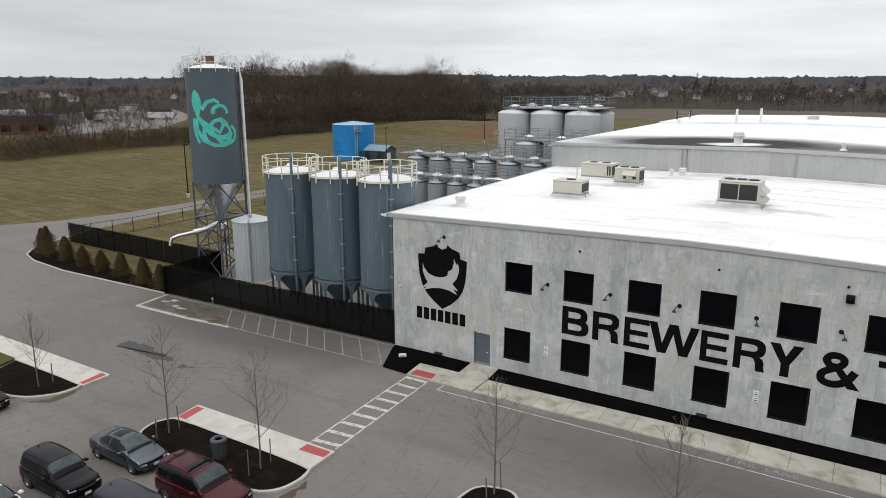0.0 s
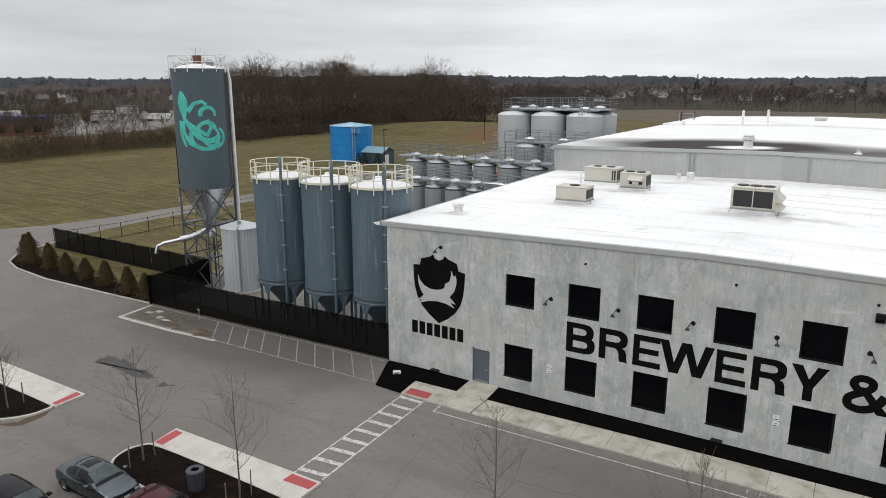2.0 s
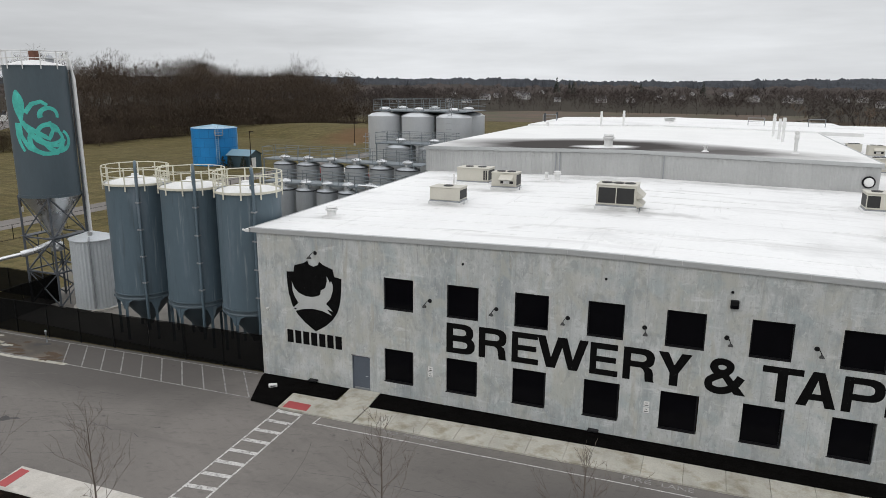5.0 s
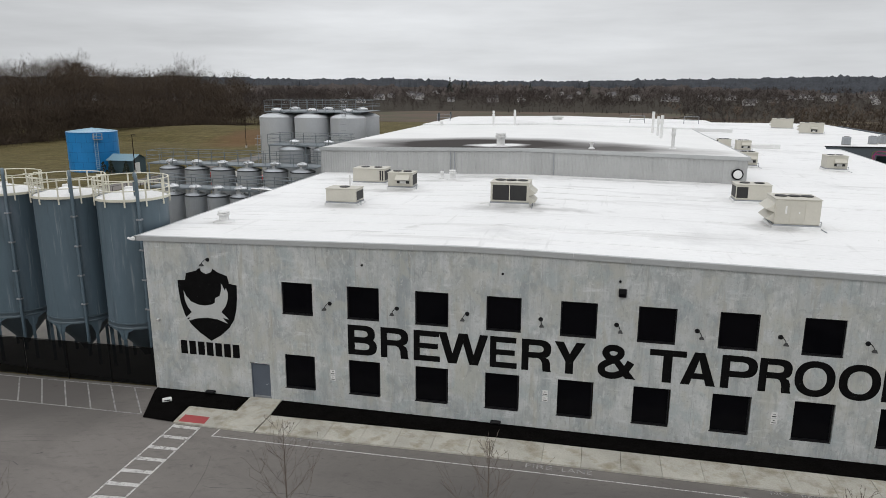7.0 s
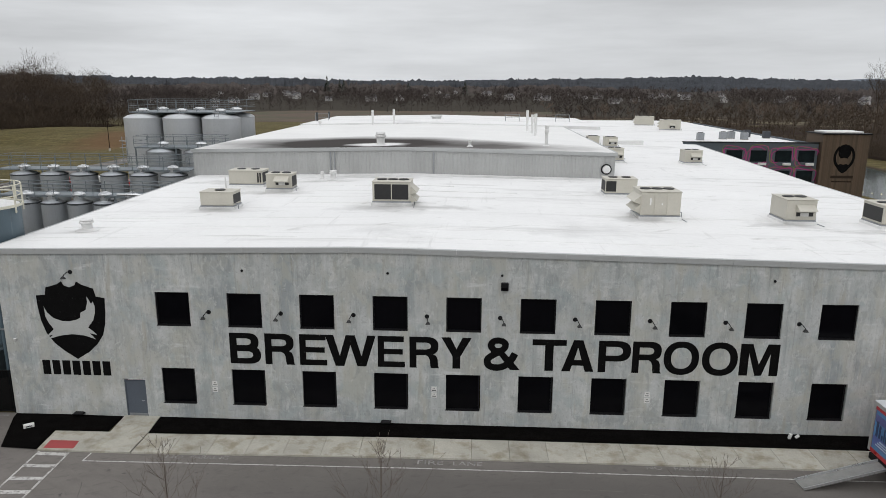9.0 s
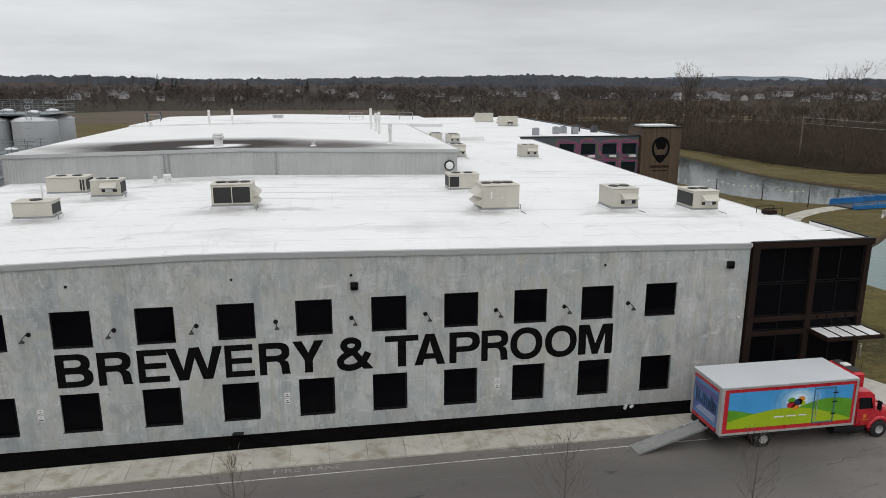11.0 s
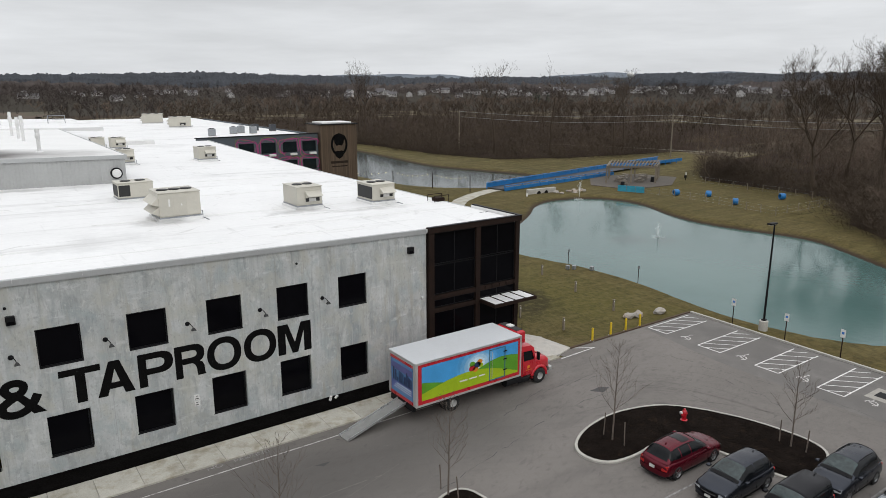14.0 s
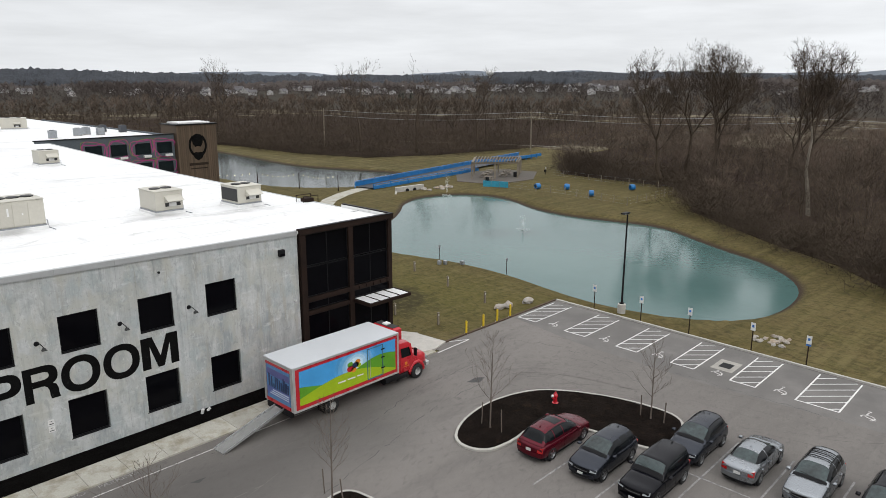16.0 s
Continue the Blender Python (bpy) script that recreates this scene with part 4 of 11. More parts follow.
def pen(pts, w0, w1, flat=0.93):
    """A broad stroke along a smooth line, for the ampersand."""
    line = []
    P = [pts[0]] + pts + [pts[-1]]
    for k in range(1, len(P) - 2):
        for t in np.linspace(0, 1, 7)[:-1]:
            line.append(tuple(0.5 * (2 * b + (c - a) * t + (2 * a - 5 * b + 4 * c - d) * t * t + (3 * b - a - 3 * c + d) * t ** 3) for a, b, c, d in zip(*P[k - 1:k + 3])))
    line.append(pts[-1])
    sides = []
    for i, p in enumerate(line):
        a, b = line[max(i - 1, 0)], line[min(i + 1, len(line) - 1)]
        d = Vector((b[0] - a[0], (b[1] - a[1]) * flat)).normalized()
        w = (w0 + (w1 - w0) * i / (len(line) - 1)) / 2
        sides.append(((p[0] - d.y * w, p[1] + d.x * w / flat), (p[0] + d.y * w, p[1] - d.x * w / flat)))
    return [[a[0], a[1], b[1], b[0]] for a, b in zip(sides, sides[1:])]


STEM = [(0, 0), (0.235, 0), (0.235, 1), (0, 1)]
bar_ = lambda x0, x1, z0, z1: [(x0, z0), (x1, z0), (x1, z1), (x0, z1)]
# each letter: layers of flat outlines in a unit box; wide, heavy grotesque forms
SHAPES = {
    "B": [[STEM], bowl(0.235, 0.43, 1.0, 0.94, 0.175, 0.25), bowl(0.235, 0.0, 0.585, 1.0, 0.18, 0.26)],
    "P": [[STEM], bowl(0.235, 0.35, 1.0, 1.0, 0.185, 0.25)],
    "R": [[STEM], bowl(0.235, 0.41, 1.0, 0.98, 0.185, 0.255), [[(0.46, 0.43), (0.74, 0.47), (0.90, 0.40), (0.955, 0.28), (0.965, 0.08), (1.0, 0.0), (0.72, 0.0), (0.70, 0.12), (0.69, 0.26), (0.64, 0.36), (0.56, 0.41)]]],
    "E": [[STEM], [bar_(0.235, 1.0, 0, 0.185), bar_(0.235, 0.92, 0.415, 0.59), bar_(0.235, 0.965, 0.815, 1.0)]],
    "W": [[[(0, 1), (0.165, 1), (0.285, 0.33), (0.41, 1), (0.59, 1), (0.715, 0.33), (0.835, 1), (1, 1), (0.805, 0), (0.63, 0), (0.50, 0.68), (0.37, 0), (0.195, 0)]]],
    "Y": [[[(0, 1), (0.30, 1), (0.5, 0.63), (0.70, 1), (1, 1), (0.63, 0.39), (0.63, 0), (0.37, 0), (0.37, 0.39)]]],
    "T": [[[(0, 1), (0, 0.81), (0.375, 0.81), (0.375, 0), (0.625, 0), (0.625, 0.81), (1, 0.81), (1, 1)]]],
    "A": [[[(0, 0), (0.265, 0), (0.325, 0.19), (0.385, 0.37), (0.5, 0.76), (0.5, 1), (0.355, 1)], [(1, 0), (0.645, 1), (0.5, 1), (0.5, 0.76), (0.615, 0.37), (0.675, 0.19), (0.735, 0)], [(0.325, 0.19), (0.675, 0.19), (0.615, 0.37), (0.385, 0.37)]]],
    "O": [ring_shape(0.185, 0.21)],
    "&": [pen([(0.30, 0.60), (0.20, 0.76), (0.27, 0.90), (0.44, 0.93), (0.58, 0.85), (0.57, 0.70), (0.42, 0.56)], 0.19, 0.18),
          pen([(0.46, 0.58), (0.26, 0.47), (0.115, 0.33), (0.14, 0.14), (0.34, 0.065), (0.56, 0.12), (0.73, 0.28), (0.86, 0.53)], 0.19, 0.20),
          [[(0.27, 0.70), (0.47, 0.70), (1.0, 0.0), (0.73, 0.0)]]],
    "M": [[[(0, 0), (0, 1), (0.305, 1), (0.5, 0.36), (0.695, 1), (1, 1), (1, 0), (0.775, 0), (0.775, 0.70), (0.585, 0), (0.415, 0), (0.225, 0.70), (0.225, 0)]]],
}
words = thing("painted_lettering", "bold black painted wall lettering reading BREWERY & TAPROOM", "lettering")
for char, a, b in LETTERS:
    z0, tall = 3.51, 1.85
    m = Mesh()
    for k, layer in enumerate(SHAPES[char]):
        for outline in layer:
            m.add([(a + (b - a) * u, -0.006 - 0.0015 * k, z0 + tall * w) for u, w in outline], [tuple(range(len(outline)))])
    part("letter", m, BLACK_PAINT, words)

emblem = thing("painted_emblem", "black painted shield emblem with pale cut-out shapes", "emblem")
SHIELD = [(2.15, 7.34), (2.67, 7.39), (2.77, 7.82), (3.44, 8.02), (3.72, 8.21), (3.82, 7.97), (4.15, 7.85), (4.48, 7.99), (4.58, 8.21), (4.87, 8.02), (5.53, 7.80), (5.63, 7.34), (6.13, 7.25), (6.10, 6.52), (6.01, 5.75), (5.82, 5.07), (5.44, 4.50), (4.91, 4.01), (4.15, 3.55), (3.39, 4.06), (2.86, 4.54), (2.48, 5.12), (2.26, 5.85), (2.17, 6.62)]


def flat_shape(poly, y):
    return Mesh().add([(x, y, z) for x, z in poly], [tuple(range(len(poly)))])


part("shield", flat_shape(SHIELD, -0.006), BLACK_PAINT, emblem)
crescent = [(2.52, 6.71), (2.66, 6.36), (2.98, 6.02), (3.46, 5.85), (3.9, 5.83), (4.34, 5.93), (4.58, 6.06), (4.63, 6.36), (4.95, 6.53), (5.09, 6.98), (5.08, 7.33), (5.21, 7.11), (5.31, 6.88), (5.40, 7.06), (5.50, 6.77), (5.49, 6.42),
            (5.33, 5.93), (4.98, 5.49), (5.27, 5.25), (5.44, 5.05), (5.04, 5.14), (5.36, 4.78), (4.69, 5.0), (4.01, 5.06), (3.31, 4.96), (2.57, 4.73), (2.85, 4.99), (2.49, 4.91), (2.95, 5.34), (2.71, 5.68), (2.55, 6.08)]
part("cutout", flat_shape(crescent, -0.010), PALE_PAINT, emblem, "pale crescent band")
for k in range(7):
    a = 2.0 + k * 0.595
    part("bar", flat_shape([(a, 2.56), (a + 0.46, 2.56), (a + 0.46, 3.44), (a, 3.44)], -0.006), BLACK_PAINT, emblem)


def wall_lamp(x, z, lean):
    """A small black gooseneck sign lamp: base, arm, hood."""
    e = thing("wall_lamp", "small black gooseneck lamp aimed at the wall lettering", "lamp", "sign lamps", at=(x, 0, z))
    part("base", Mesh().lathe([(0.0, -0.05), (0.10, -0.05), (0.13, 0), (0.10, 0.05), (0.0, 0.05)], 12), BLACK_FRAME, e, smooth=50).rotation_euler = (radians(90), 0, 0)
    part("arm", Mesh().tube([(0, -0.03, 0), (lean * 0.08, -0.16, 0.04), (lean * 0.16, -0.34, -0.08), (lean * 0.20, -0.40, -0.18)], 0.022, 6), BLACK_FRAME, e)
    part("hood", Mesh().add([(lean * 0.20 + sx * w, -0.40 + sy * w * 0.8, zz) for zz, w in ((-0.16, 0.05), (-0.30, 0.125)) for sx, sy in ((-1, -1), (1, -1), (1, 1), (-1, 1))],
                            [(3, 2, 1, 0), (4, 5, 6, 7)] + [(i, (i + 1) % 4, 4 + (i + 1) % 4, 4 + i) for i in range(4)]), material("lamp_hood", (0.025, 0.025, 0.025), 0.5) if "lamp_hood" not in bpy.data.materials else bpy.data.materials["lamp_hood"], e)


for lx in (4.3, 12.05, 16.15, 20.25, 24.35, 28.4, 32.5, 36.55, 40.6, 44.5):
    wall_lamp(lx, 8.75 if lx < 5 else 6.55, -1 if lx < 24 else (0.4 if lx < 28 else 1))
for bx, bz in ((28.6, 8.40), (50.78, 8.66)):
    fix = thing("wall_pack", "black boxy wall pack light high on the concrete", "lamp", at=(bx, 0, bz))
    part("housing", Mesh().slab(-0.2, 0.2, -0.22, 0, -0.24, 0.2, 0.03), BLACK_FRAME, fix)
    part("lens", Mesh().box(-0.15, 0.15, -0.235, -0.2, -0.2, -0.05), DARK_GLASS, fix)
for hx, hz in ((14.1, 9.0), (28.45, 8.98), (42.95, 8.93), (22.2, 9.0)):
    hole = thing("wall_anchor", "small dark lifting anchor recess cover on the wall", "anchor", "wall anchors", at=(hx, 0, hz))
    part("cap", Mesh().tube([(0, 0.0, 0), (0, -0.05, 0)], 0.07, 10), BLACK_FRAME, hole)
for sx in (12.1, 24.75, 36.7):
    for k in range(2):
        s = thing("wall_sign", "small white parking notice fixed to the wall", "sign", "wall notices", at=(sx, 0, 1.72 + 0.36 * k))
        part("plate", Mesh().slab(-0.15, 0.15, -0.02, 0.0, 0, 0.31, 0.004), SIGN_WHITE, s)
        part("print", Mesh().box(-0.11, 0.11, -0.0235, -0.02, 0.06, 0.10).box(-0.06, 0.06, -0.0235, -0.02, 0.2, 0.23), BLACK_FRAME, s)
for ux, uz in ((0.6, 4.7), (51.65, 5.3)):
    c = thing("security_camera", "small white dome camera on the wall", "camera", at=(ux, 0, uz))
    part("dome", Mesh().lathe([(0.0, -0.1), (0.06, -0.08), (0.09, -0.02), (0.09, 0.04), (0, 0.06)], 12, at=(0, -0.08, 0)), SIGN_WHITE, c, smooth=60)
flood = thing("ground_spotlight", "white twin spotlights lying on the mulch", "lamp", at=(44.5, -0.5, 0.06))
part("spot", Mesh().tube([(0, 0, 0), (0.05, -0.05, 0.28)], 0.09, 10), SIGN_WHITE, flood)
part("spot", Mesh().tube([(0.4, 0.1, 0), (0.55, 0.06, 0.16)], 0.08, 10), SIGN_WHITE, flood)
for sx_ in (3.9, 22.0):
    vent = thing("wall_vent", "dark weathered vent box low on the wall", "vent", at=(sx_, 0, 0.12))
    part("hood", Mesh().slab(-0.3, 0.3, -0.3, 0, 0, 0.15, 0.05), BLACK_FRAME, vent)
block = thing("notice_block", "white block with dark print lying on the mulch", "block", at=pose(1.89, -1.73, 0.06, 0, 0, 35))
part("body", Mesh().slab(-0.27, 0.27, -0.13, 0.13, 0, 0.22, 0.04), SIGN_WHITE, block)
part("bar", Mesh().box(-0.16, 0.16, -0.136, -0.13, 0.08, 0.14), BLACK_PAINT, block)

# ---- the raised metal-clad hall behind ----
UP_Y, UP_X0, UP_X1 = 33.0, -1.9, 40.6


def hall_z(x):
    return 12.92 - 0.40 * abs(x - 19.5) / 21.0


def gable_slab(y0, y1, dz, thick, x0, x1):
    m = Mesh()
    xs = [x0, 19.5, x1]
    v = [(xx, yy, hall_z(xx) + dz - d) for d in (thick, 0) for yy in (y0, y1) for xx in xs]
    return m.add(v, [(6, 7, 10, 9), (7, 8, 11, 10), (0, 3, 4, 1), (1, 4, 5, 2), (0, 1, 7, 6), (1, 2, 8, 7), (3, 9, 10, 4), (4, 10, 11, 5), (0, 6, 9, 3), (2, 5, 11, 8)])


hall = structure("wall_hall", gable_slab(UP_Y + 0.1, UP_Y + 0.3, -0.05, 3.4, UP_X0 + 0.1, UP_X1 - 0.1), RIBBED, "grey metal cladding wall above the lower roof", "wall")
structure("wall_hall_side", Mesh().box(UP_X1 - 0.3, UP_X1 - 0.1, UP_Y + 0.3, 107, 9.2, 12.45).box(UP_X0 + 0.1, UP_X0 + 0.3, UP_Y + 0.3, 107, -0.2, 12.45), RIBBED, "grey metal side walls of the raised hall", "wall")


def rib_panel(w, h0, h1):
    """One cladding sheet with four raised ribs; its top follows the pitch from h0 to h1."""
    m, v, n = Mesh(), [], 4
    for i in range(n):
        a = w * i / n
        for dx, dy in ((0, 0), (0.10, 0), (0.13, -0.018), (0.23, -0.018), (0.26, 0)):
            v.append((a + dx * w / 1.16, dy))
    v.append((w - 0.006, 0))
    k = len(v)
    pts = [(x, y, 0) for x, y in v] + [(x, y, h0 + (h1 - h0) * x / w) for x, y in v]
    return m.add(pts, [(i, i + 1, k + i + 1, k + i) for i in range(k - 1)])


for i in range(40):
    a, w = UP_X0 + i * 1.0625, 1.0625
    base = min(roof_z(a), roof_z(a + w)) - 0.02
    ob = part("cladding_panel", rib_panel(w, hall_z(a) - base - 0.05, hall_z(a + w) - base - 0.05), RIBBED, hall)
    ob.location = (a, UP_Y + 0.06, base)
structure("roof_upper", gable_slab(UP_Y - 0.05, 77, 0.08, 0.14, UP_X0 - 0.1, UP_X1 + 0.1), SOOTED, "white upper roof with a wide sooty black stain near its edge", "roof")
structure("roof_rear", gable_slab(77, 107, 0.30, 0.5, UP_X0, 46.5), MEMBRANE, "white rear roof behind the upper hall", "roof")
structure("trim", gable_slab(UP_Y - 0.11, UP_Y - 0.05, 0.12, 0.34, UP_X0 - 0.15, UP_X1 + 0.15), COPING, "pale grey eaves trim of the hall", "coping")
structure("trim", Mesh().slab(UP_X1 + 0.1, UP_X1 + 0.2, UP_Y, 77, 12.34, 12.66, 0.02), COPING, "pale grey gable trim of the hall", "coping")
for px_ in (12.2, 12.6, 22.6):
    part("downpipe", Mesh().box(px_, px_ + 0.09, UP_Y - 0.09, UP_Y - 0.01, roof_z(px_), hall_z(px_) - 0.3), GALV, hall, "grey downpipe")
fan = thing("wall_fan", "round white exhaust fan hood on the metal wall", "fan", at=(39.75, UP_Y, 11.0))
part("ring", Mesh().tube([(0, 0.04, 0), (0, -0.14, 0)], 0.52, 24), BLACK_TRIM, fan, smooth=40)
part("hood", Mesh().tube([(0, -0.14, 0), (0, -0.30, 0), (0, -0.36, 0)], [0.40, 0.38, 0.31], 24), SILO_TOP, fan, smooth=40)

# ---- kerbs, walks, beds and markings ----
def kerb_ring(poly, w=0.16, h=0.13):
    """A kerb along a closed outline: outer face rounded, flat top."""
    m = Mesh()
    rings = [(poly, 0.0), (poly, h - 0.03), (inset(poly, 0.03), h), (inset(poly, w), h), (inset(poly, w), 0.0)]
    n = len(poly)
    v = [(x, y, z) for ring, z in rings for x, y in ring]
    f = []
    for k in range(len(rings) - 1):
        for i in range(n):
            j = (i + 1) % n
            f.append((k * n + i, k * n + j, (k + 1) * n + j, (k + 1) * n + i))
    return m.add(v, f)


def kerb_line(pts, w=0.16, h=0.13, side=1):
    """A kerb along an open line."""
    m = Mesh()
    for a, b in zip(pts, pts[1:]):
        d = (Vector(b) - Vector(a)).normalized()
        nrm = Vector((-d.y, d.x)) * w * side
        m.prism([a, b, (b[0] + nrm.x, b[1] + nrm.y), (a[0] + nrm.x, a[1] + nrm.y)], -0.05, h)
    return m


def mound(poly, h, seed=1, n=3):
    """A low heap over an outline: rings that rise inwards, with uneven surface."""
    rng = random.Random(seed)
    m = Mesh()
    rings = [(poly, h * 0.62), (inset(poly, 0.12), h * 0.75), (inset(poly, 0.45), h)]
    k = len(poly)
    v = [(x, y, z + (rng.uniform(-0.02, 0.02) if z else 0)) for ring, z in rings for x, y in ring]
    f = [(r * k + i, r * k + (i + 1) % k, (r + 1) * k + (i + 1) % k, (r + 1) * k + i) for r in range(2) for i in range(k)]
    f.append(tuple(2 * k + i for i in range(k)))
    return m.add(v, f)


area = lambda p: sum(p[i][0] * p[(i + 1) % len(p)][1] - p[(i + 1) % len(p)][0] * p[i][1] for i in range(len(p)))
ccw = lambda p: p if area(p) > 0 else p[::-1]

# the walk along the front, cast in bays
walk_front = tagged(new("pavement"), "buff concrete walk in cast bays along the brewery front", "pavement", kind="structure")
bay = Mesh().slab(0, 1.99, -3.76, -1.72, -0.1, 0.10, 0.012).mesh("slab")
bay.materials.append(SIDEWALK)
shift_y = lambda x: -0.36 * min(max((23 - x) / 14, 0), 1)
x = 8.9
while x < 60.0:
    ob = new("slab", bay)
    ob.parent, ob.location, ob.rotation_euler = walk_front, (x, shift_y(x), 0), (0, 0, math.atan2(shift_y(x + 2) - shift_y(x), 2.0))
    x += 2.004
part("slab", Mesh().prism([(6.6, -0.02), (6.75, -2.0), (6.93, -4.12), (8.898, -4.12), (8.895, -2.05), (8.69, -0.02)][::-1], -0.1, 0.10), SIDEWALK, walk_front)
part("slab", Mesh().prism([(3.84, -4.08), (6.92, -4.12), (6.74, -2.0), (3.62, -2.05)], -0.1, 0.085), SIDEWALK, walk_front)
structure("apron", Mesh().prism([(55.5, -0.1), (62.6, -0.1), (62.9, -2.9), (61.2, -3.4), (55.5, -1.66)], -0.1, 0.11).prism([(60.2, 2.5), (61.4, 2.5), (62.7, -0.1), (60.2, -0.1)], -0.1, 0.105), NEW_WALK, "pale concrete entrance apron beside the glazed bay", "pavement")
structure("ramp_pad", Mesh().prism([(4.1, -3.95), (5.72, -3.9), (5.6, -3.1), (4.0, -3.1)], 0.04, 0.092), RED_PAD, "red tactile paving pad at the crossing", "tactile paving")
bed_wall = Mesh().prism([(8.7, -0.0), (55.4, -0.0), (55.4, -1.70), (23, -1.70), (8.85, -2.0)], -0.1, 0.05)
structure("mulch_bed", bed_wall, BLACK_MULCH, "narrow black mulch strip at the foot of the wall", "mulch bed")
structure("mulch_bed", mound(ccw([(0.05, -0.02), (0.16, -0.5), (1.7, -3.87), (3.8, -4.02), (3.6, -2.03), (6.55, -1.98), (6.55, -0.02), (3, -0.02)]), 0.07, 3), BLACK_MULCH, "black mulch bed at the building corner", "mulch bed")
structure("kerb", kerb_line([(77.25, -2.95), (76.5, -29), (75.6, -95)], 0.18, 0.13, 1), KERB, "pale concrete kerb along the lawn", "kerb")
structure("kerb", kerb_line([(62.9, -2.95), (77.25, -2.95)], 0.16, 0.10, 1), EARTH, "low worn edging between lawn and asphalt", "kerb")
structure("kerb", kerb_line([(-25.8, -0.75), (-33, -1.0), (-41.6, -1.2), (-48.4, -0.5), (-52, 0.6), (-54.4, 2.6), (-56.2, 6), (-58.6, 13)], 0.15, 0.10, -1), KERB, "low concrete kerb round the shrub bed", "kerb")
SHRUB_BED = ccw([(-25.9, -0.55), (-33, -0.8), (-41.6, -1.0), (-48.3, -0.3), (-51.8, 0.8), (-54.0, 2.7), (-54.2, 4.0), (-51.5, 3.4), (-47, 2.9), (-44, 2.1), (-36, 1.9), (-29, 1.5), (-25.9, 1.2)])
structure("mulch_bed", mound(SHRUB_BED, 0.08, 4), MULCH, "dark mulch bed under a row of shrubs", "mulch bed")


def island(name, outline, planted, paved=None, pads=(), label=""):
    """A kerbed traffic island: kerb, mulch, and where it has one a paved walk with red pads."""
    e = tagged(new("traffic_island"), label or "kerbed traffic island filled with dark mulch", "traffic island", "traffic islands", "structure")
    part("kerb", kerb_ring(ccw(outline)), KERB, e)
    part("mulch", mound(ccw(inset(ccw(planted), 0.15)), 0.17, len(outline)), MULCH, e)
    if paved:
        part("walk", Mesh().prism(paved, -0.05, 0.137), NEW_WALK, e, "pale concrete walk")
    for p in pads:
        part("pad", Mesh().prism(p, 0.0, 0.142), RED_PAD, e, "red tactile pad")
    return e


right_isl = rounded([(52.2, -13.6), (52.6, -15.5), (54.6, -15.9), (56.6, -15.6), (58.2, -16.8), (58.7, -18.8), (58.8, -21.0), (59.3, -22.3), (61.9, -22.2), (63.6, -21.4), (63.9, -19.4), (63.1, -16.0),
                     (61.2, -12.9), (58.8, -11.9), (56.5, -11.7), (53.9, -12.3)], 2)
island("right", right_isl, right_isl, label="large kerbed island of black mulch with saplings and a hydrant")
mid_bed = rounded([(-3.9, -16.18), (-4.3, -16.6), (-4.7, -17.4), (-4.3, -18.7), (-3.0, -19.25), (2.0, -19.4), (5.3, -19.5), (6.5, -18.7), (6.78, -17.4), (6.6, -16.5), (6.35, -16.18)], 2)
island("mid", mid_bed, mid_bed, label="kerbed island of dark mulch beside a pale walk")
mid_walk = tagged(new("pavement"), "pale concrete crossing walk with red tactile pads", "pavement", kind="structure")
part("slab", Mesh().prism([(-4.23, -14.55), (-3.95, -16.33), (1.2, -16.34), (1.2, -14.48)], -0.05, 0.137), NEW_WALK, mid_walk)
part("slab", Mesh().prism([(1.215, -14.48), (1.215, -16.34), (6.45, -16.34), (6.41, -14.42)], -0.05, 0.137), NEW_WALK, mid_walk)
for p in ([(-4.07, -14.72), (-3.92, -16.2), (-3.27, -16.2), (-3.45, -14.74)], [(4.66, -14.6), (4.66, -15.28), (6.3, -15.2), (6.3, -14.58)]):
    part("pad", Mesh().prism(p, 0.0, 0.142), RED_PAD, mid_walk, "red tactile pad")
left_isl = ccw(rounded([(-13.2, -16.43), (-12.75, -16.75), (-12.85, -18.2), (-14.2, -19.7), (-16.5, -20.2), (-20, -20.2), (-30, -20), (-46, -20), (-46, -16.43)], 2))
island("left", left_isl, [(-13.0, -16.5), (-13.0, -18.1), (-14.3, -19.55), (-16.5, -20.05), (-19.5, -20.05), (-21, -16.5)], None, (), "kerbed island of mulch and turf beside a pale walk")
left_walk = tagged(new("pavement"), "pale concrete walk with a red tactile pad", "pavement", kind="structure")
for k in range(8):
    part("slab", Mesh().prism([(-12.82 - 4 * k, -14.65), (-12.75 - 4 * k, -16.6), (-16.735 - 4 * k, -16.6), (-16.805 - 4 * k, -14.65)], -0.05, 0.137), NEW_WALK, left_walk)
part("pad", Mesh().prism([(-13.56, -14.8), (-13.32, -16.5), (-12.9, -16.5), (-12.98, -14.82)], 0.0, 0.142), RED_PAD, left_walk, "red tactile pad")
structure("turf", Mesh().prism([(-21.1, -16.5), (-45.5, -16.5), (-45.5, -19.9), (-20, -19.95)], 0, 0.16), GRASS, "patch of green turf on the island", "grass")
for fx in (15.4, 23.6, 36.0, 44.5):
    fin = rounded([(fx - 1.5, -22), (fx - 1.5, -14.2), (fx - 0.9, -12.9), (fx + 0.9, -12.6), (fx + 1.5, -14.0), (fx + 1.5, -22)], 2)
    island("finger", fin, fin, label="narrow kerbed finger island of dark mulch with a sapling")


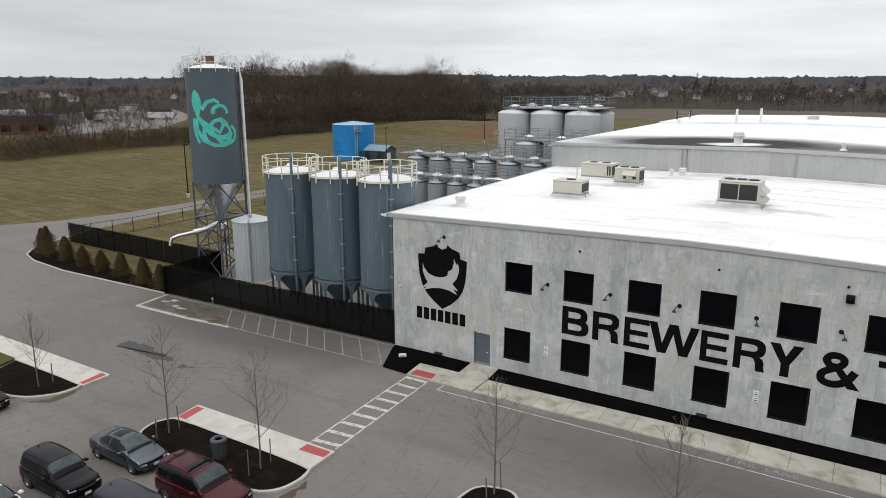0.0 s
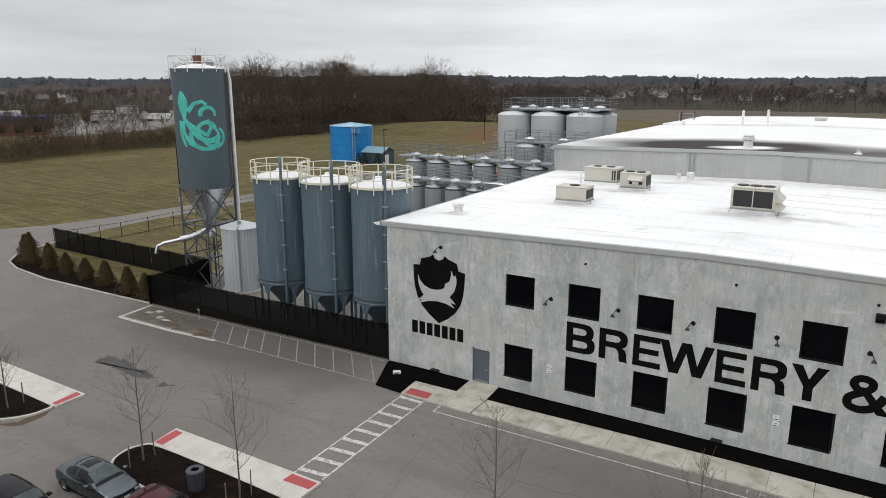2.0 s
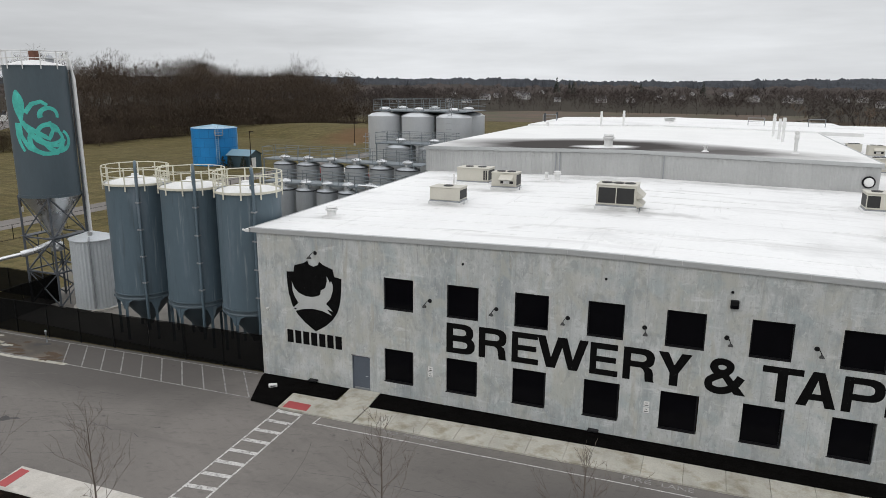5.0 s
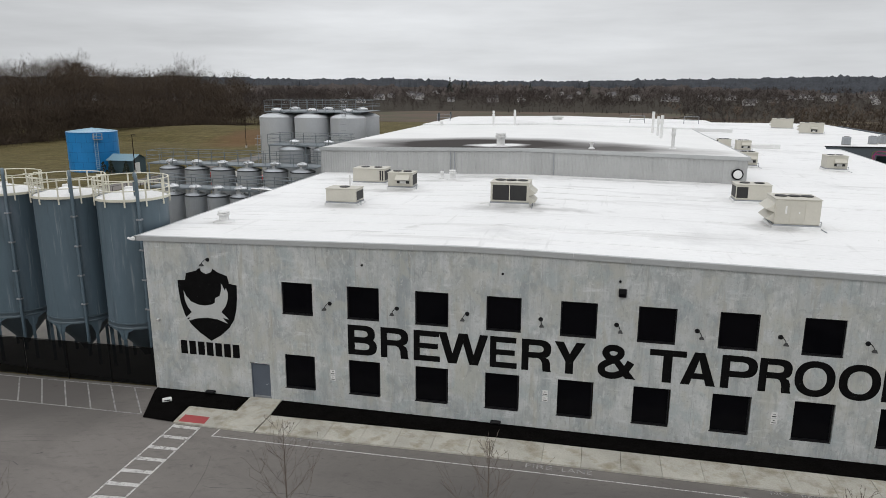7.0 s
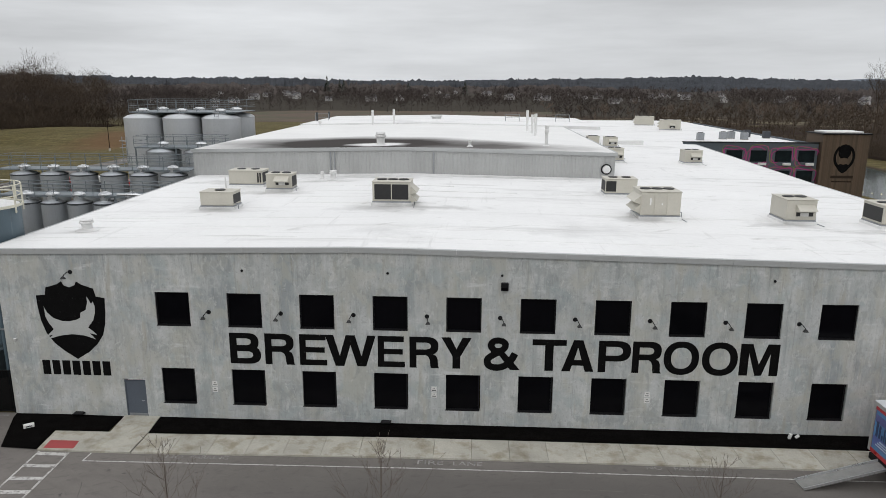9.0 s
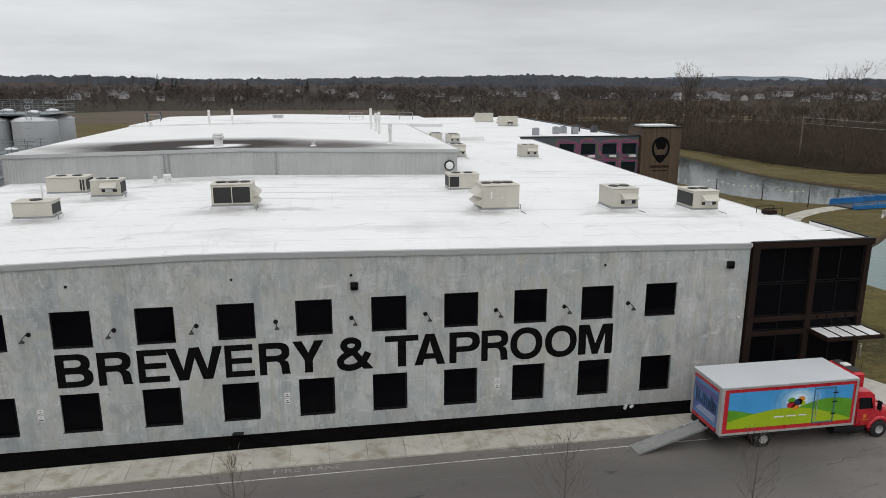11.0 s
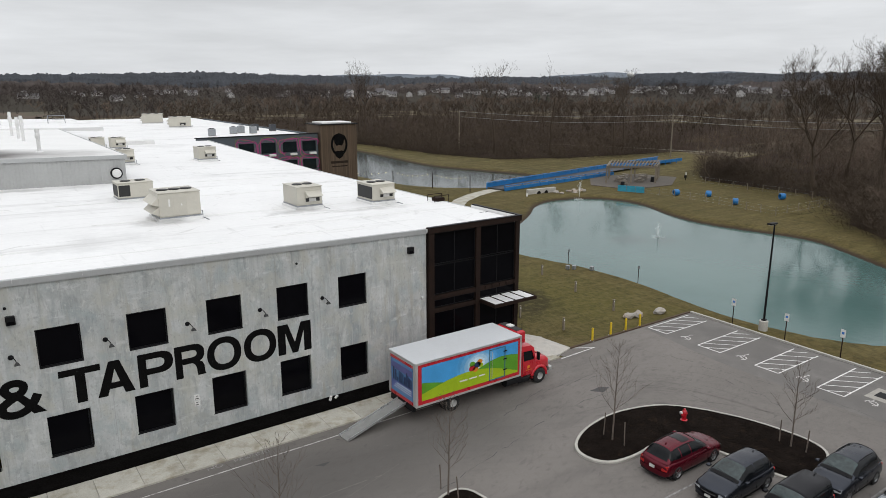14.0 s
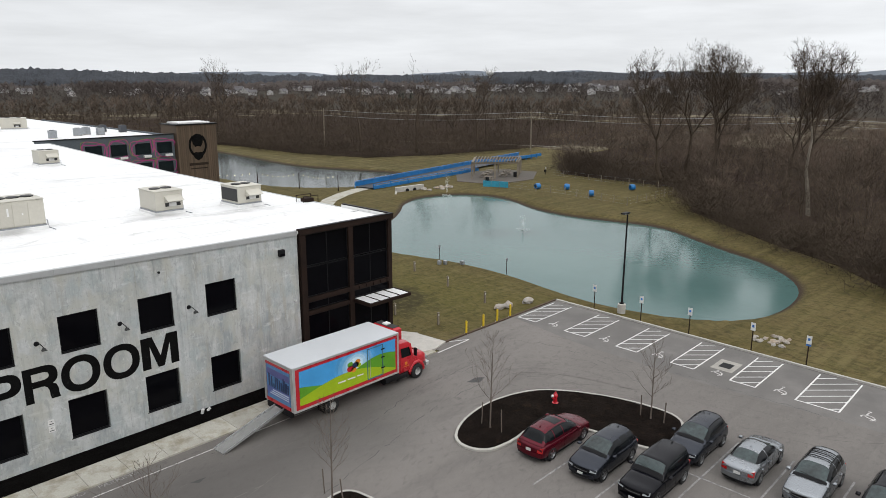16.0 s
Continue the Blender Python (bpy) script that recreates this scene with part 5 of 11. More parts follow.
def stripe(m, a, b, w=0.11, z=0.005):
    a, b = Vector((*a, 0)), Vector((*b, 0))
    d = (b - a).normalized()
    s = Vector((-d.y, d.x, 0)) * w / 2
    m.add([(p.x, p.y, z) for p in (a - s, b - s, b + s, a + s)], [(0, 1, 2, 3)])
    return m


# crossing
xing = tagged(new("road_marking"), "white ladder crosswalk markings", "road marking", kind="structure")
P0, P1, Q0, Q1 = Vector((4.0, -4.12)), Vector((4.50, -14.3)), Vector((5.65, -4.12)), Vector((6.15, -14.05))
part("edge_line", stripe(Mesh(), P0, P1, 0.11), WORN_PAINT, xing)
part("edge_line", stripe(Mesh(), Q0, Q1, 0.11), WORN_PAINT, xing)
for i in range(9):
    t = (0.25 + 1.18 * i) / 10.1
    a, b = P0.lerp(P1, t), Q0.lerp(Q1, t)
    part("rung", stripe(Mesh(), a, b, 0.30, 0.006), WORN_PAINT, xing)
# fire lane
lane = tagged(new("road_marking"), "thin white fire lane line beside the walk", "road marking", kind="structure")
part("line", stripe(Mesh(), (6.85, -4.15), (6.82, -4.98), 0.08), WORN_PAINT, lane)
part("line", stripe(Mesh(), (6.82, -4.95), (24.0, -4.68), 0.08).add([], []), WORN_PAINT, lane)
part("line", stripe(Mesh(), (24.0, -4.68), (50.0, -4.60), 0.08), WORN_PAINT, lane)
part("line", stripe(Mesh(), (61.0, -3.9), (64.6, -3.75), 0.09), PAINT, lane)
part("line", stripe(Mesh(), (64.6, -3.75), (63.2, -2.95), 0.09), PAINT, lane)


def road_text(text, x0, x1, y0, y1):
    me = glyph(text, x0, x1, 0, y1 - y0, 0.0)
    for v in me.vertices:
        v.co = (v.co.x, y0 + v.co.z, 0.005)
    ob = part("lettering", me, FADED, lane, "faded white painted words")
    return ob


road_text("NO", 10.95, 11.85, -4.45, -4.1)
road_text("PARKING", 12.25, 14.25, -4.40, -4.06)
road_text("FIRE", 24.15, 25.5, -4.28, -3.9)
road_text("LANE", 26.0, 27.5, -4.28, -3.9)
road_text("NO", 35.9, 36.7, -4.1, -3.76)
road_text("PARKING", 37.3, 39.2, -4.12, -3.78)
# bays along the screened fence
bays = tagged(new("road_marking"), "faded white bay lines along the fence", "road marking", kind="structure")
part("line", stripe(Mesh(), (1.4, -3.5), (-25.3, -4.05), 0.1), FADED, bays)
part("line", stripe(Mesh(), (-0.3, -0.25), (-25.6, -1.0), 0.1), FADED, bays)
for i in range(10):
    part("line", stripe(Mesh(), (1.35 - 1.7 * i, -3.5 - 0.035 * i), (-1.45 - 1.7 * i, -0.3 - 0.05 * i), 0.09), FADED, bays)
# hatched aisles and stalls by the lawn
access = tagged(new("road_marking"), "white hatched aisles between accessible parking stalls", "road marking", kind="structure")
AISLES = [(-3.25, -5.05), (-7.88, -9.78), (-12.5, -14.25), (-16.87, -18.58), (-21.05, -22.72), (-25.15, -27.65)]
for i, (ya, yb) in enumerate(AISLES):
    xa = 76.65 - 0.018 * (-ya)
    part("line", stripe(Mesh(), (xa, ya), (xa - 5.25, ya - 0.05), 0.10), PAINT, access)
    part("line", stripe(Mesh(), (xa, yb), (xa - 5.25, yb), 0.10), PAINT, access)
    part("line", stripe(Mesh(), (xa - 5.25, ya), (xa - 5.25, yb), 0.11), PAINT, access)
    run = abs(yb - ya) * 0.97
    for k in range(6):
        x0 = xa - 0.95 - k * 1.23
        x1, y0, y1 = x0 + run, ya, yb
        if x0 < xa - 5.25:
            y0, x0 = ya + (yb - ya) * (xa - 5.25 - x0) / run, xa - 5.25
        if x1 > xa:
            y1, x1 = ya + (yb - ya) * (xa - x0) / run, xa
        if x1 - x0 > 0.3:
            part("hatch", stripe(Mesh(), (x0, y0), (x1, y1), 0.085, 0.006), PAINT, access)
    sym = Mesh()
    for w in range(14):
        a0, a1 = radians(-150 + w * 18), radians(-150 + (w + 1) * 18)
        cx_, cy_ = xa - 4.85, yb - 1.42
        stripe(sym, (cx_ + 0.36 * math.cos(a0), cy_ + 0.36 * math.sin(a0)), (cx_ + 0.36 * math.cos(a1), cy_ + 0.36 * math.sin(a1)), 0.09, 0.005 + 0.0002 * (w % 2))
    stripe(sym, (cx_ + 0.75, cy_ + 0.1), (cx_ + 0.1, cy_ + 0.15), 0.1, 0.0056)
    stripe(sym, (cx_ + 0.1, cy_ + 0.15), (cx_ - 0.15, cy_ - 0.45), 0.1, 0.006)
    stripe(sym, (cx_ + 0.85, cy_ + 0.05), (cx_ + 0.98, cy_ + 0.12), 0.18, 0.0064)
    part("symbol", sym, WORN_PAINT, access, "worn white wheelchair symbol")
stalls = tagged(new("road_marking"), "thin white parking stall lines", "road marking", kind="structure")
for i in range(8):
    y = -19.03 - 2.82 * i
    part("line", stripe(Mesh(), (52.1, y), (63.3 if i > 0 else 56.6, y - 0.05), 0.1), FADED, stalls)
    part("line", stripe(Mesh(), (-5.9, y - 1.1), (6.0, y - 1.1), 0.1), FADED, stalls)
part("line", stripe(Mesh(), (58.4, -22.4), (58.2, -42), 0.1, 0.0062), FADED, stalls)
# patches and cracks in the asphalt
PATCH = material("dark_asphalt_patch", (0.055, 0.053, 0.052), 0.8, vary=0.2, scale=1.5, fine=20)


def ragged(cx, cy, rx, ry, seed, turn=0.0):
    rng = random.Random(seed)
    out = []
    for k in range(22):
        w = 2 * math.pi * k / 22
        r = rng.uniform(0.6, 1.15)
        x, y = rx * r * math.cos(w), ry * r * math.sin(w)
        out.append((cx + x * math.cos(turn) - y * math.sin(turn), cy + x * math.sin(turn) + y * math.cos(turn)))
    return out


patches = tagged(new("asphalt_patch"), "dark ragged wet patches on the asphalt", "stain", kind="structure")
def torn(poly, seed, rough=0.16):
    """An outline with a ragged, torn edge."""
    rng = random.Random(seed)
    out = []
    for (xa, ya), (xb, yb) in zip(poly, poly[1:] + poly[:1]):
        n = max(2, int(math.dist((xa, ya), (xb, yb)) / 0.22))
        out += [(xa + (xb - xa) * k / n + rng.gauss(0, rough * 0.6), ya + (yb - ya) * k / n + rng.gauss(0, rough * 0.5)) for k in range(n)]
    return out


WET = [[(-17.6, -11.0), (-17.6, -9.9), (-15.65, -9.76), (-13.65, -10.3), (-11.44, -10.45), (-11.6, -10.95), (-13.35, -11.15), (-15.16, -11.0)], [(-10.52, -10.8), (-9.28, -10.67), (-9.7, -11.27), (-10.4, -11.4)],
       [(-13.3, -11.6), (-12.46, -11.47), (-12.69, -11.85)], [(58.7, -8.8), (59.6, -8.7), (60.1, -9.1), (59.3, -9.4)], [(40.5, -6.8), (41.3, -6.85), (40.9, -7.1)], [(30.4, -7.3), (31.4, -7.3), (30.9, -7.6)]]
for k, poly in enumerate(WET):
    q = torn(poly, k, 0.24 if k < 3 else 0.07)
    part("patch", Mesh().add([(x, y, 0.004) for x, y in q], [tuple(range(len(q)))]), PATCH, patches)
spill = tagged(new("soil_spill"), "reddish soil washed out beside the island kerbs", "soil", kind="structure")
for k, poly in enumerate(([(6.9, -17.0), (7.25, -17.6), (7.3, -18.6), (6.9, -19.3), (6.7, -18.9), (6.9, -18.0)], [(-14.2, -19.9), (-13.2, -19.45), (-12.4, -19.0), (-12.25, -18.0), (-12.7, -16.75), (-12.95, -17.4), (-12.95, -18.9)])):
    q = torn(poly, 20 + k, 0.1)
    part("soil", Mesh().add([(x, y, 0.005) for x, y in q], [tuple(range(len(q)))]), EARTH, spill)


def crack(pts, seed):
    rng = random.Random(seed)
    m = Mesh()
    for a, b in zip(pts, pts[1:]):
        n = max(2, int(math.dist(a, b) / 0.5))
        prev = a
        for k in range(1, n + 1):
            q = (a[0] + (b[0] - a[0]) * k / n + rng.uniform(-0.12, 0.12), a[1] + (b[1] - a[1]) * k / n + rng.uniform(-0.12, 0.12))
            if rng.random() < 0.8:
                stripe(m, prev, q, rng.uniform(0.012, 0.045), 0.003)
            prev = q
    return m


part("crack", crack([(47, -9.2), (52, -8.2), (56.5, -6.8)], 1), PATCH, patches)
part("crack", crack([(56, -7.3), (58.5, -7.0), (61, -7.6)], 2), PATCH, patches)
part("crack", crack([(44.5, -12.3), (50, -11.0), (55, -9.6), (60, -9.6)], 3), PATCH, patches)
part("crack", crack([(-22, -8), (-14, -6.4), (-6, -6.2)], 4), PATCH, patches)
part("crack", crack([(-9, -12.5), (-3, -9.5)], 5), PATCH, patches)
part("crack", crack([(67.6, -7.6), (68.2, -9.8), (68.0, -11.2), (67.8, -13.5), (67.4, -15.0), (66.6, -16.5), (66.5, -17.6)], 6), PATCH, patches)
part("crack", crack([(68.1, -11.0), (69.0, -14.0), (69.7, -17.4), (69.7, -22.0), (70.0, -28.0)], 8), PATCH, patches)
part("crack", crack([(67.3, -12.8), (66.9, -14.2), (67.2, -15.6)], 9), PATCH, patches)
part("crack", crack([(-13.0, -14.55), (-8.2, -14.57), (-4.0, -12.8)], 10), PATCH, patches)
part("crack", crack([(-10.5, -10.0), (-5.5, -9.6), (-1.2, -9.8)], 11), PATCH, patches)
part("crack", crack([(9, -9.5), (20, -8.6), (33, -9.8)], 7), PATCH, patches)
def tyre_marks(seed, n, box, bearing, wander, length):
    """Thin wandering scuffs, all in one sheet of strips."""
    rng = random.Random(seed)
    m = Mesh()
    for _ in range(n):
        x, y = rng.uniform(box[0], box[1]), rng.uniform(box[2], box[3])
        a, bend = radians(bearing + rng.gauss(0, wander)), rng.gauss(0, 0.05)
        w = rng.uniform(0.015, 0.05)
        for _ in range(int(rng.uniform(*length) / 0.4)):
            q = (x + 0.4 * math.cos(a), y + 0.4 * math.sin(a))
            if not (box[0] < q[0] < box[1] and box[2] < q[1] < box[3]):
                break
            if rng.random() < 0.85:
                stripe(m, (x, y), q, w * rng.uniform(0.5, 1.2), 0.0022)
            x, y = q
            a += bend * 0.5 + rng.gauss(0, 0.03)
    return m


SCUFF = material("tyre_scuff", (0.118, 0.109, 0.101), 0.85, vary=0.2, scale=1.5, fine=15, ior=1.25)
PALE_SCUFF = material("pale_scuff", (0.150, 0.139, 0.128), 0.85, vary=0.2, scale=1.5, fine=15, ior=1.25)
RUBBER = material("rubber_streak", (0.118, 0.109, 0.101), 0.8, vary=0.3, scale=0.8, fine=15, second=(0.150, 0.138, 0.128), second_scale=0.7, second_cut=(0.45, 0.6), ior=1.25)
marks = tagged(new("tyre_marks"), "fine dark and pale tyre scuffs on the asphalt", "stain", kind="structure")
for sd, n, box, bearing, wander, length, mat in ((1, 34, (62.0, 70.0, -40, -4), -80, 14, (2, 9), SCUFF), (2, 24, (62.0, 69.5, -40, -4), -80, 14, (2, 7), PALE_SCUFF), (3, 40, (-45, 2, -13.8, -4.6), 8, 10, (2, 9), SCUFF),
                                                 (4, 30, (-45, 2, -13.8, -4.6), 20, 25, (2, 7), PALE_SCUFF), (5, 12, (7, 60, -11.5, -5.2), 3, 9, (2, 10), SCUFF), (6, 9, (7, 60, -11.5, -5.2), 3, 9, (2, 7), PALE_SCUFF),
                                                 (7, 40, (-12, -6, -34, -14), 82, 14, (2, 8), SCUFF), (8, 12, (7.4, 13.5, -22, -5), 95, 12, (2, 7), SCUFF)):
    part("scuff", tyre_marks(sd, n, box, bearing, wander, length), mat, marks)["kind"] = "stuff"


def turning_marks(pts, n, gap, seed):
    """Side by side curves of dark rubber where cars swing round."""
    rng = random.Random(seed)
    m = Mesh()
    (xa, ya), (xb, yb), (xc, yc) = pts
    for k in range(n):
        o = (k - n / 2) * gap + rng.gauss(0, gap * 0.4)
        t0, t1 = sorted((rng.uniform(0, 0.45), rng.uniform(0.55, 1)))
        w, prev = rng.uniform(0.02, 0.07), None
        for t in np.linspace(t0, t1, 26):
            x, y = (1 - t) ** 2 * xa + 2 * t * (1 - t) * xb + t * t * xc, (1 - t) ** 2 * ya + 2 * t * (1 - t) * yb + t * t * yc
            dx, dy = 2 * (1 - t) * (xb - xa) + 2 * t * (xc - xb), 2 * (1 - t) * (yb - ya) + 2 * t * (yc - yb)
            d = math.hypot(dx, dy)
            q = (x - dy / d * o, y + dx / d * o)
            if prev and rng.random() < 0.92:
                stripe(m, prev, q, w, 0.0024)
            prev = q
    return m


for pts, n, gap, sd in ((((58.5, -9.0), (65.5, -7.0), (66.5, -19.0)), 15, 0.32, 61), (((54.0, -11.0), (63.0, -9.5), (67.0, -24.0)), 9, 0.34, 62), (((2.0, -6.0), (-7.0, -6.2), (-14.0, -13.5)), 8, 0.5, 64)):
    part("turning_mark", turning_marks(pts, n, gap, sd), RUBBER, marks)["kind"] = "stuff"
structure("asphalt_lane", Mesh().add([(x, y, 0.0015) for x, y in ((77.1, -3.1), (71.0, -3.1), (69.7, -10), (69.3, -20), (69.9, -29), (70.1, -60), (76.0, -60), (76.4, -29))], [tuple(range(8))]),
          material("newer_asphalt", (0.122, 0.114, 0.107), 0.85, vary=0.16, scale=0.3, fine=22, fine_vary=0.16, bump=0.003, second=(0.155, 0.145, 0.136), second_scale=0.25, second_cut=(0.45, 0.65)), "slightly darker asphalt strip under the accessible stalls", "asphalt")
rubble = tagged(new("broken_paving"), "broken concrete patch with puddled mud by the fence", "paving", kind="structure")
mud = torn([(-25.0, -1.0), (-24.6, -4.1), (-14.2, -3.75), (-16.0, -1.35)], 50, 0.1)
part("mud", Mesh().add([(x, y, 0.003) for x, y in mud], [tuple(range(len(mud)))]), material("muddy_asphalt", (0.075, 0.066, 0.056), 0.8, vary=0.3, scale=0.6, fine=10, second=(0.12, 0.10, 0.08), second_scale=0.7), rubble)
for a, b in (((-25.3, -0.8), (-24.75, -4.35)), ((-24.75, -4.3), (-18.3, -4.2)), ((-18.3, -4.2), (-13.6, -3.85))):
    part("edge_strip", stripe(Mesh(), a, b, 0.34, 0.007), SIDEWALK, rubble, "pale concrete edging flush with the asphalt")
for sd in range(16):
    rng = random.Random(40 + sd)
    q = torn(ragged(-24.0 + rng.uniform(0, 9), -2.5 + rng.uniform(-1.2, 1.0), rng.uniform(0.3, 1.3), rng.uniform(0.12, 0.35), sd, rng.uniform(-0.2, 0.5)), sd, 0.06)
    part("fragment", Mesh().add([(x, y, 0.008 + 0.0004 * sd) for x, y in q], [tuple(range(len(q)))]), (EARTH, PATCH, EARTH, SIDEWALK)[sd % 4], rubble)
WORN_COLLAR = material("worn_concrete_collar", (0.30, 0.285, 0.255), 0.9, vary=0.2, scale=1.5, fine=12)
drain = thing("drain_cover", "square iron drain grate in a pale concrete collar", "drain", at=(73.2, -20.0, 0.0))
part("collar", Mesh().prism([(-1.0, -0.75), (1.0, -0.75), (1.0, 0.75), (-1.0, 0.75)], -0.05, 0.012), WORN_COLLAR, drain)
part("grate", Mesh().box(-0.45, 0.45, -0.4, 0.4, 0.0, 0.02), BLACK_TRIM, drain)

# ---- silos and tanks ----
def ring_rail(m_post, m_rail, r, z, posts=12, height=1.35, a0=0.0, a1=2 * math.pi, bars=(0.68, 1.32), post=0.045, bar=0.035):
    """Adds the posts and the hoops of a round guard rail to two meshes."""
    for k in range(posts):
        w = a0 + (a1 - a0) * k / posts
        x, y = r * math.cos(w), r * math.sin(w)
        m_post.beam((x, y, z - 0.35), (x, y, z + height), post * 2)
    n = 40
    for b in bars:
        m_rail.tube([(r * math.cos(a0 + (a1 - a0) * k / n), r * math.sin(a0 + (a1 - a0) * k / n), z + b) for k in range(n + 1)], bar, 5, caps=False)


def malt_silo(at):
    R, zb, zt = 2.2, 3.5, 11.75
    e = thing("malt_silo", "slate-blue painted steel silo on legs with cream guard rail", "silo", "row of malt silos", at=at)
    part("shell", Mesh().lathe([(R, zb - 0.2), (R, zt), (R + 0.02, zt), (R + 0.02, zt + 0.06), (R - 0.05, zt + 0.08)], 48), SILO_BLUE, e, smooth=40)
    part("skirt_ring", Mesh().lathe([(R - 0.05, zb - 0.28), (R + 0.07, zb - 0.28), (R + 0.07, zb - 0.18), (R + 0.02, zb - 0.12), (R + 0.02, zb + 0.02), (R + 0.07, zb + 0.06), (R + 0.07, zb + 0.13), (R, zb + 0.15)], 48), BIG_SILO, e, "dark flanged base ring", smooth=30)
    part("roof", Mesh().lathe([(R - 0.02, zt + 0.07), (1.2, zt + 0.33), (0.35, zt + 0.52), (0.0, zt + 0.55)], 48), SILO_TOP, e, "white shallow cone roof", smooth=40)
    part("hatch", Mesh().lathe([(0.0, 0.62), (0.25, 0.62), (0.28, 0.56), (0.28, 0.3)], 16, at=(-0.5, 0.4, zt)), SILO_TOP, e, smooth=40)
    part("hopper", Mesh().lathe([(R - 0.03, zb - 0.2), (0.32, 0.95), (0.25, 0.7), (0.0, 0.7)], 40), BIG_SILO, e, "dark slate hopper cone", smooth=40)
    for k in range(6):
        w = math.pi / 6 + k * math.pi / 3
        c, s = math.cos(w), math.sin(w)
        leg = part("leg", Mesh().beam((c * (R - 0.08), s * (R - 0.08), 0), (c * (R - 0.08), s * (R - 0.08), zb - 0.2), 0.2), SILO_BLUE, e)
        part("gusset", Mesh().add([(c * (R + 0.01) - s * a, s * (R + 0.01) + c * a, z) for a, z in ((-0.85, zb - 0.2), (0.85, zb - 0.2), (0.34, zb - 0.48), (0.16, zb - 1.0), (-0.16, zb - 1.0), (-0.34, zb - 0.48))]
                                  + [(c * (R - 0.05) - s * a, s * (R - 0.05) + c * a, z) for a, z in ((-0.85, zb - 0.2), (0.85, zb - 0.2), (0.34, zb - 0.48), (0.16, zb - 1.0), (-0.16, zb - 1.0), (-0.34, zb - 0.48))],
                                  [(0, 1, 2, 5), (5, 2, 3, 4), (11, 8, 7, 6), (10, 9, 8, 11), (0, 5, 11, 6), (5, 4, 10, 11), (1, 7, 8, 2), (2, 8, 9, 3), (4, 3, 9, 10)]), SILO_BLUE, leg)
    posts, rails = Mesh(), Mesh()
    ring_rail(posts, rails, R + 0.12, zt, 11)
    rail = part("guard_rail", rails, CREAM, e, "cream painted guard rail")
    for k in range(11):
        w = 2 * math.pi * k / 11
        part("rail_post", Mesh().beam(((R + 0.12) * math.cos(w), (R + 0.12) * math.sin(w), zt - 0.35), ((R + 0.12) * math.cos(w), (R + 0.12) * math.sin(w), zt + 1.35), 0.09), CREAM, rail)
    part("kick_board", Mesh().lathe([(R + 0.14, zt + 0.0), (R + 0.14, zt + 0.16), (R + 0.10, zt + 0.16), (R + 0.10, zt)], 40), CREAM, rail)
    a = -0.80
    px, py = math.cos(a), math.sin(a)
    q = R + 0.14
    part("fill_pipe", Mesh().tube([(px * q, py * q, 0.9), (px * q, py * q, zt + 1.35), (px * (q - 0.08), py * (q - 0.08), zt + 1.62), (px * (q - 0.35), py * (q - 0.35), zt + 1.75),
                                   (px * (q - 0.65), py * (q - 0.65), zt + 1.60), (px * (q - 0.75), py * (q - 0.75), zt + 1.2), (px * (q - 0.75), py * (q - 0.75), zt + 0.3)], 0.11, 10), SILO_BLUE, e, "slate-blue fill pipe with a hooked top", smooth=50)
    for z in (4.6, 6.6, 8.6, 10.6):
        part("pipe_bracket", Mesh().box(-0.16, 0.16, -0.16, 0.16, -0.05, 0.05), GALV, e).location = (px * (q - 0.02), py * (q - 0.02), z)
    return e


silo = malt_silo((-13.1, 3.55, 0))
for sx in (-7.95, -3.1):
    copy_thing(silo, Matrix.Translation((sx, 3.55, 0)))
for bx in (-10.5, -5.5):
    bridge = thing("silo_bridge", "cream railed bridge between two silo tops", "walkway", "silo bridges", at=(bx, 3.5, 11.8))
    part("deck", Mesh().slab(-0.4, 0.4, -0.45, 0.45, 0.0, 0.08, 0.01), GALV, bridge)
    for sy in (-0.45, 0.45):
        part("rail", Mesh().tube([(-0.5, sy, 1.3), (0.5, sy, 1.3)], 0.035).tube([(-0.5, sy, 0.7), (0.5, sy, 0.7)], 0.035).beam((0, sy, 0), (0, sy, 1.3), 0.08), CREAM, bridge)


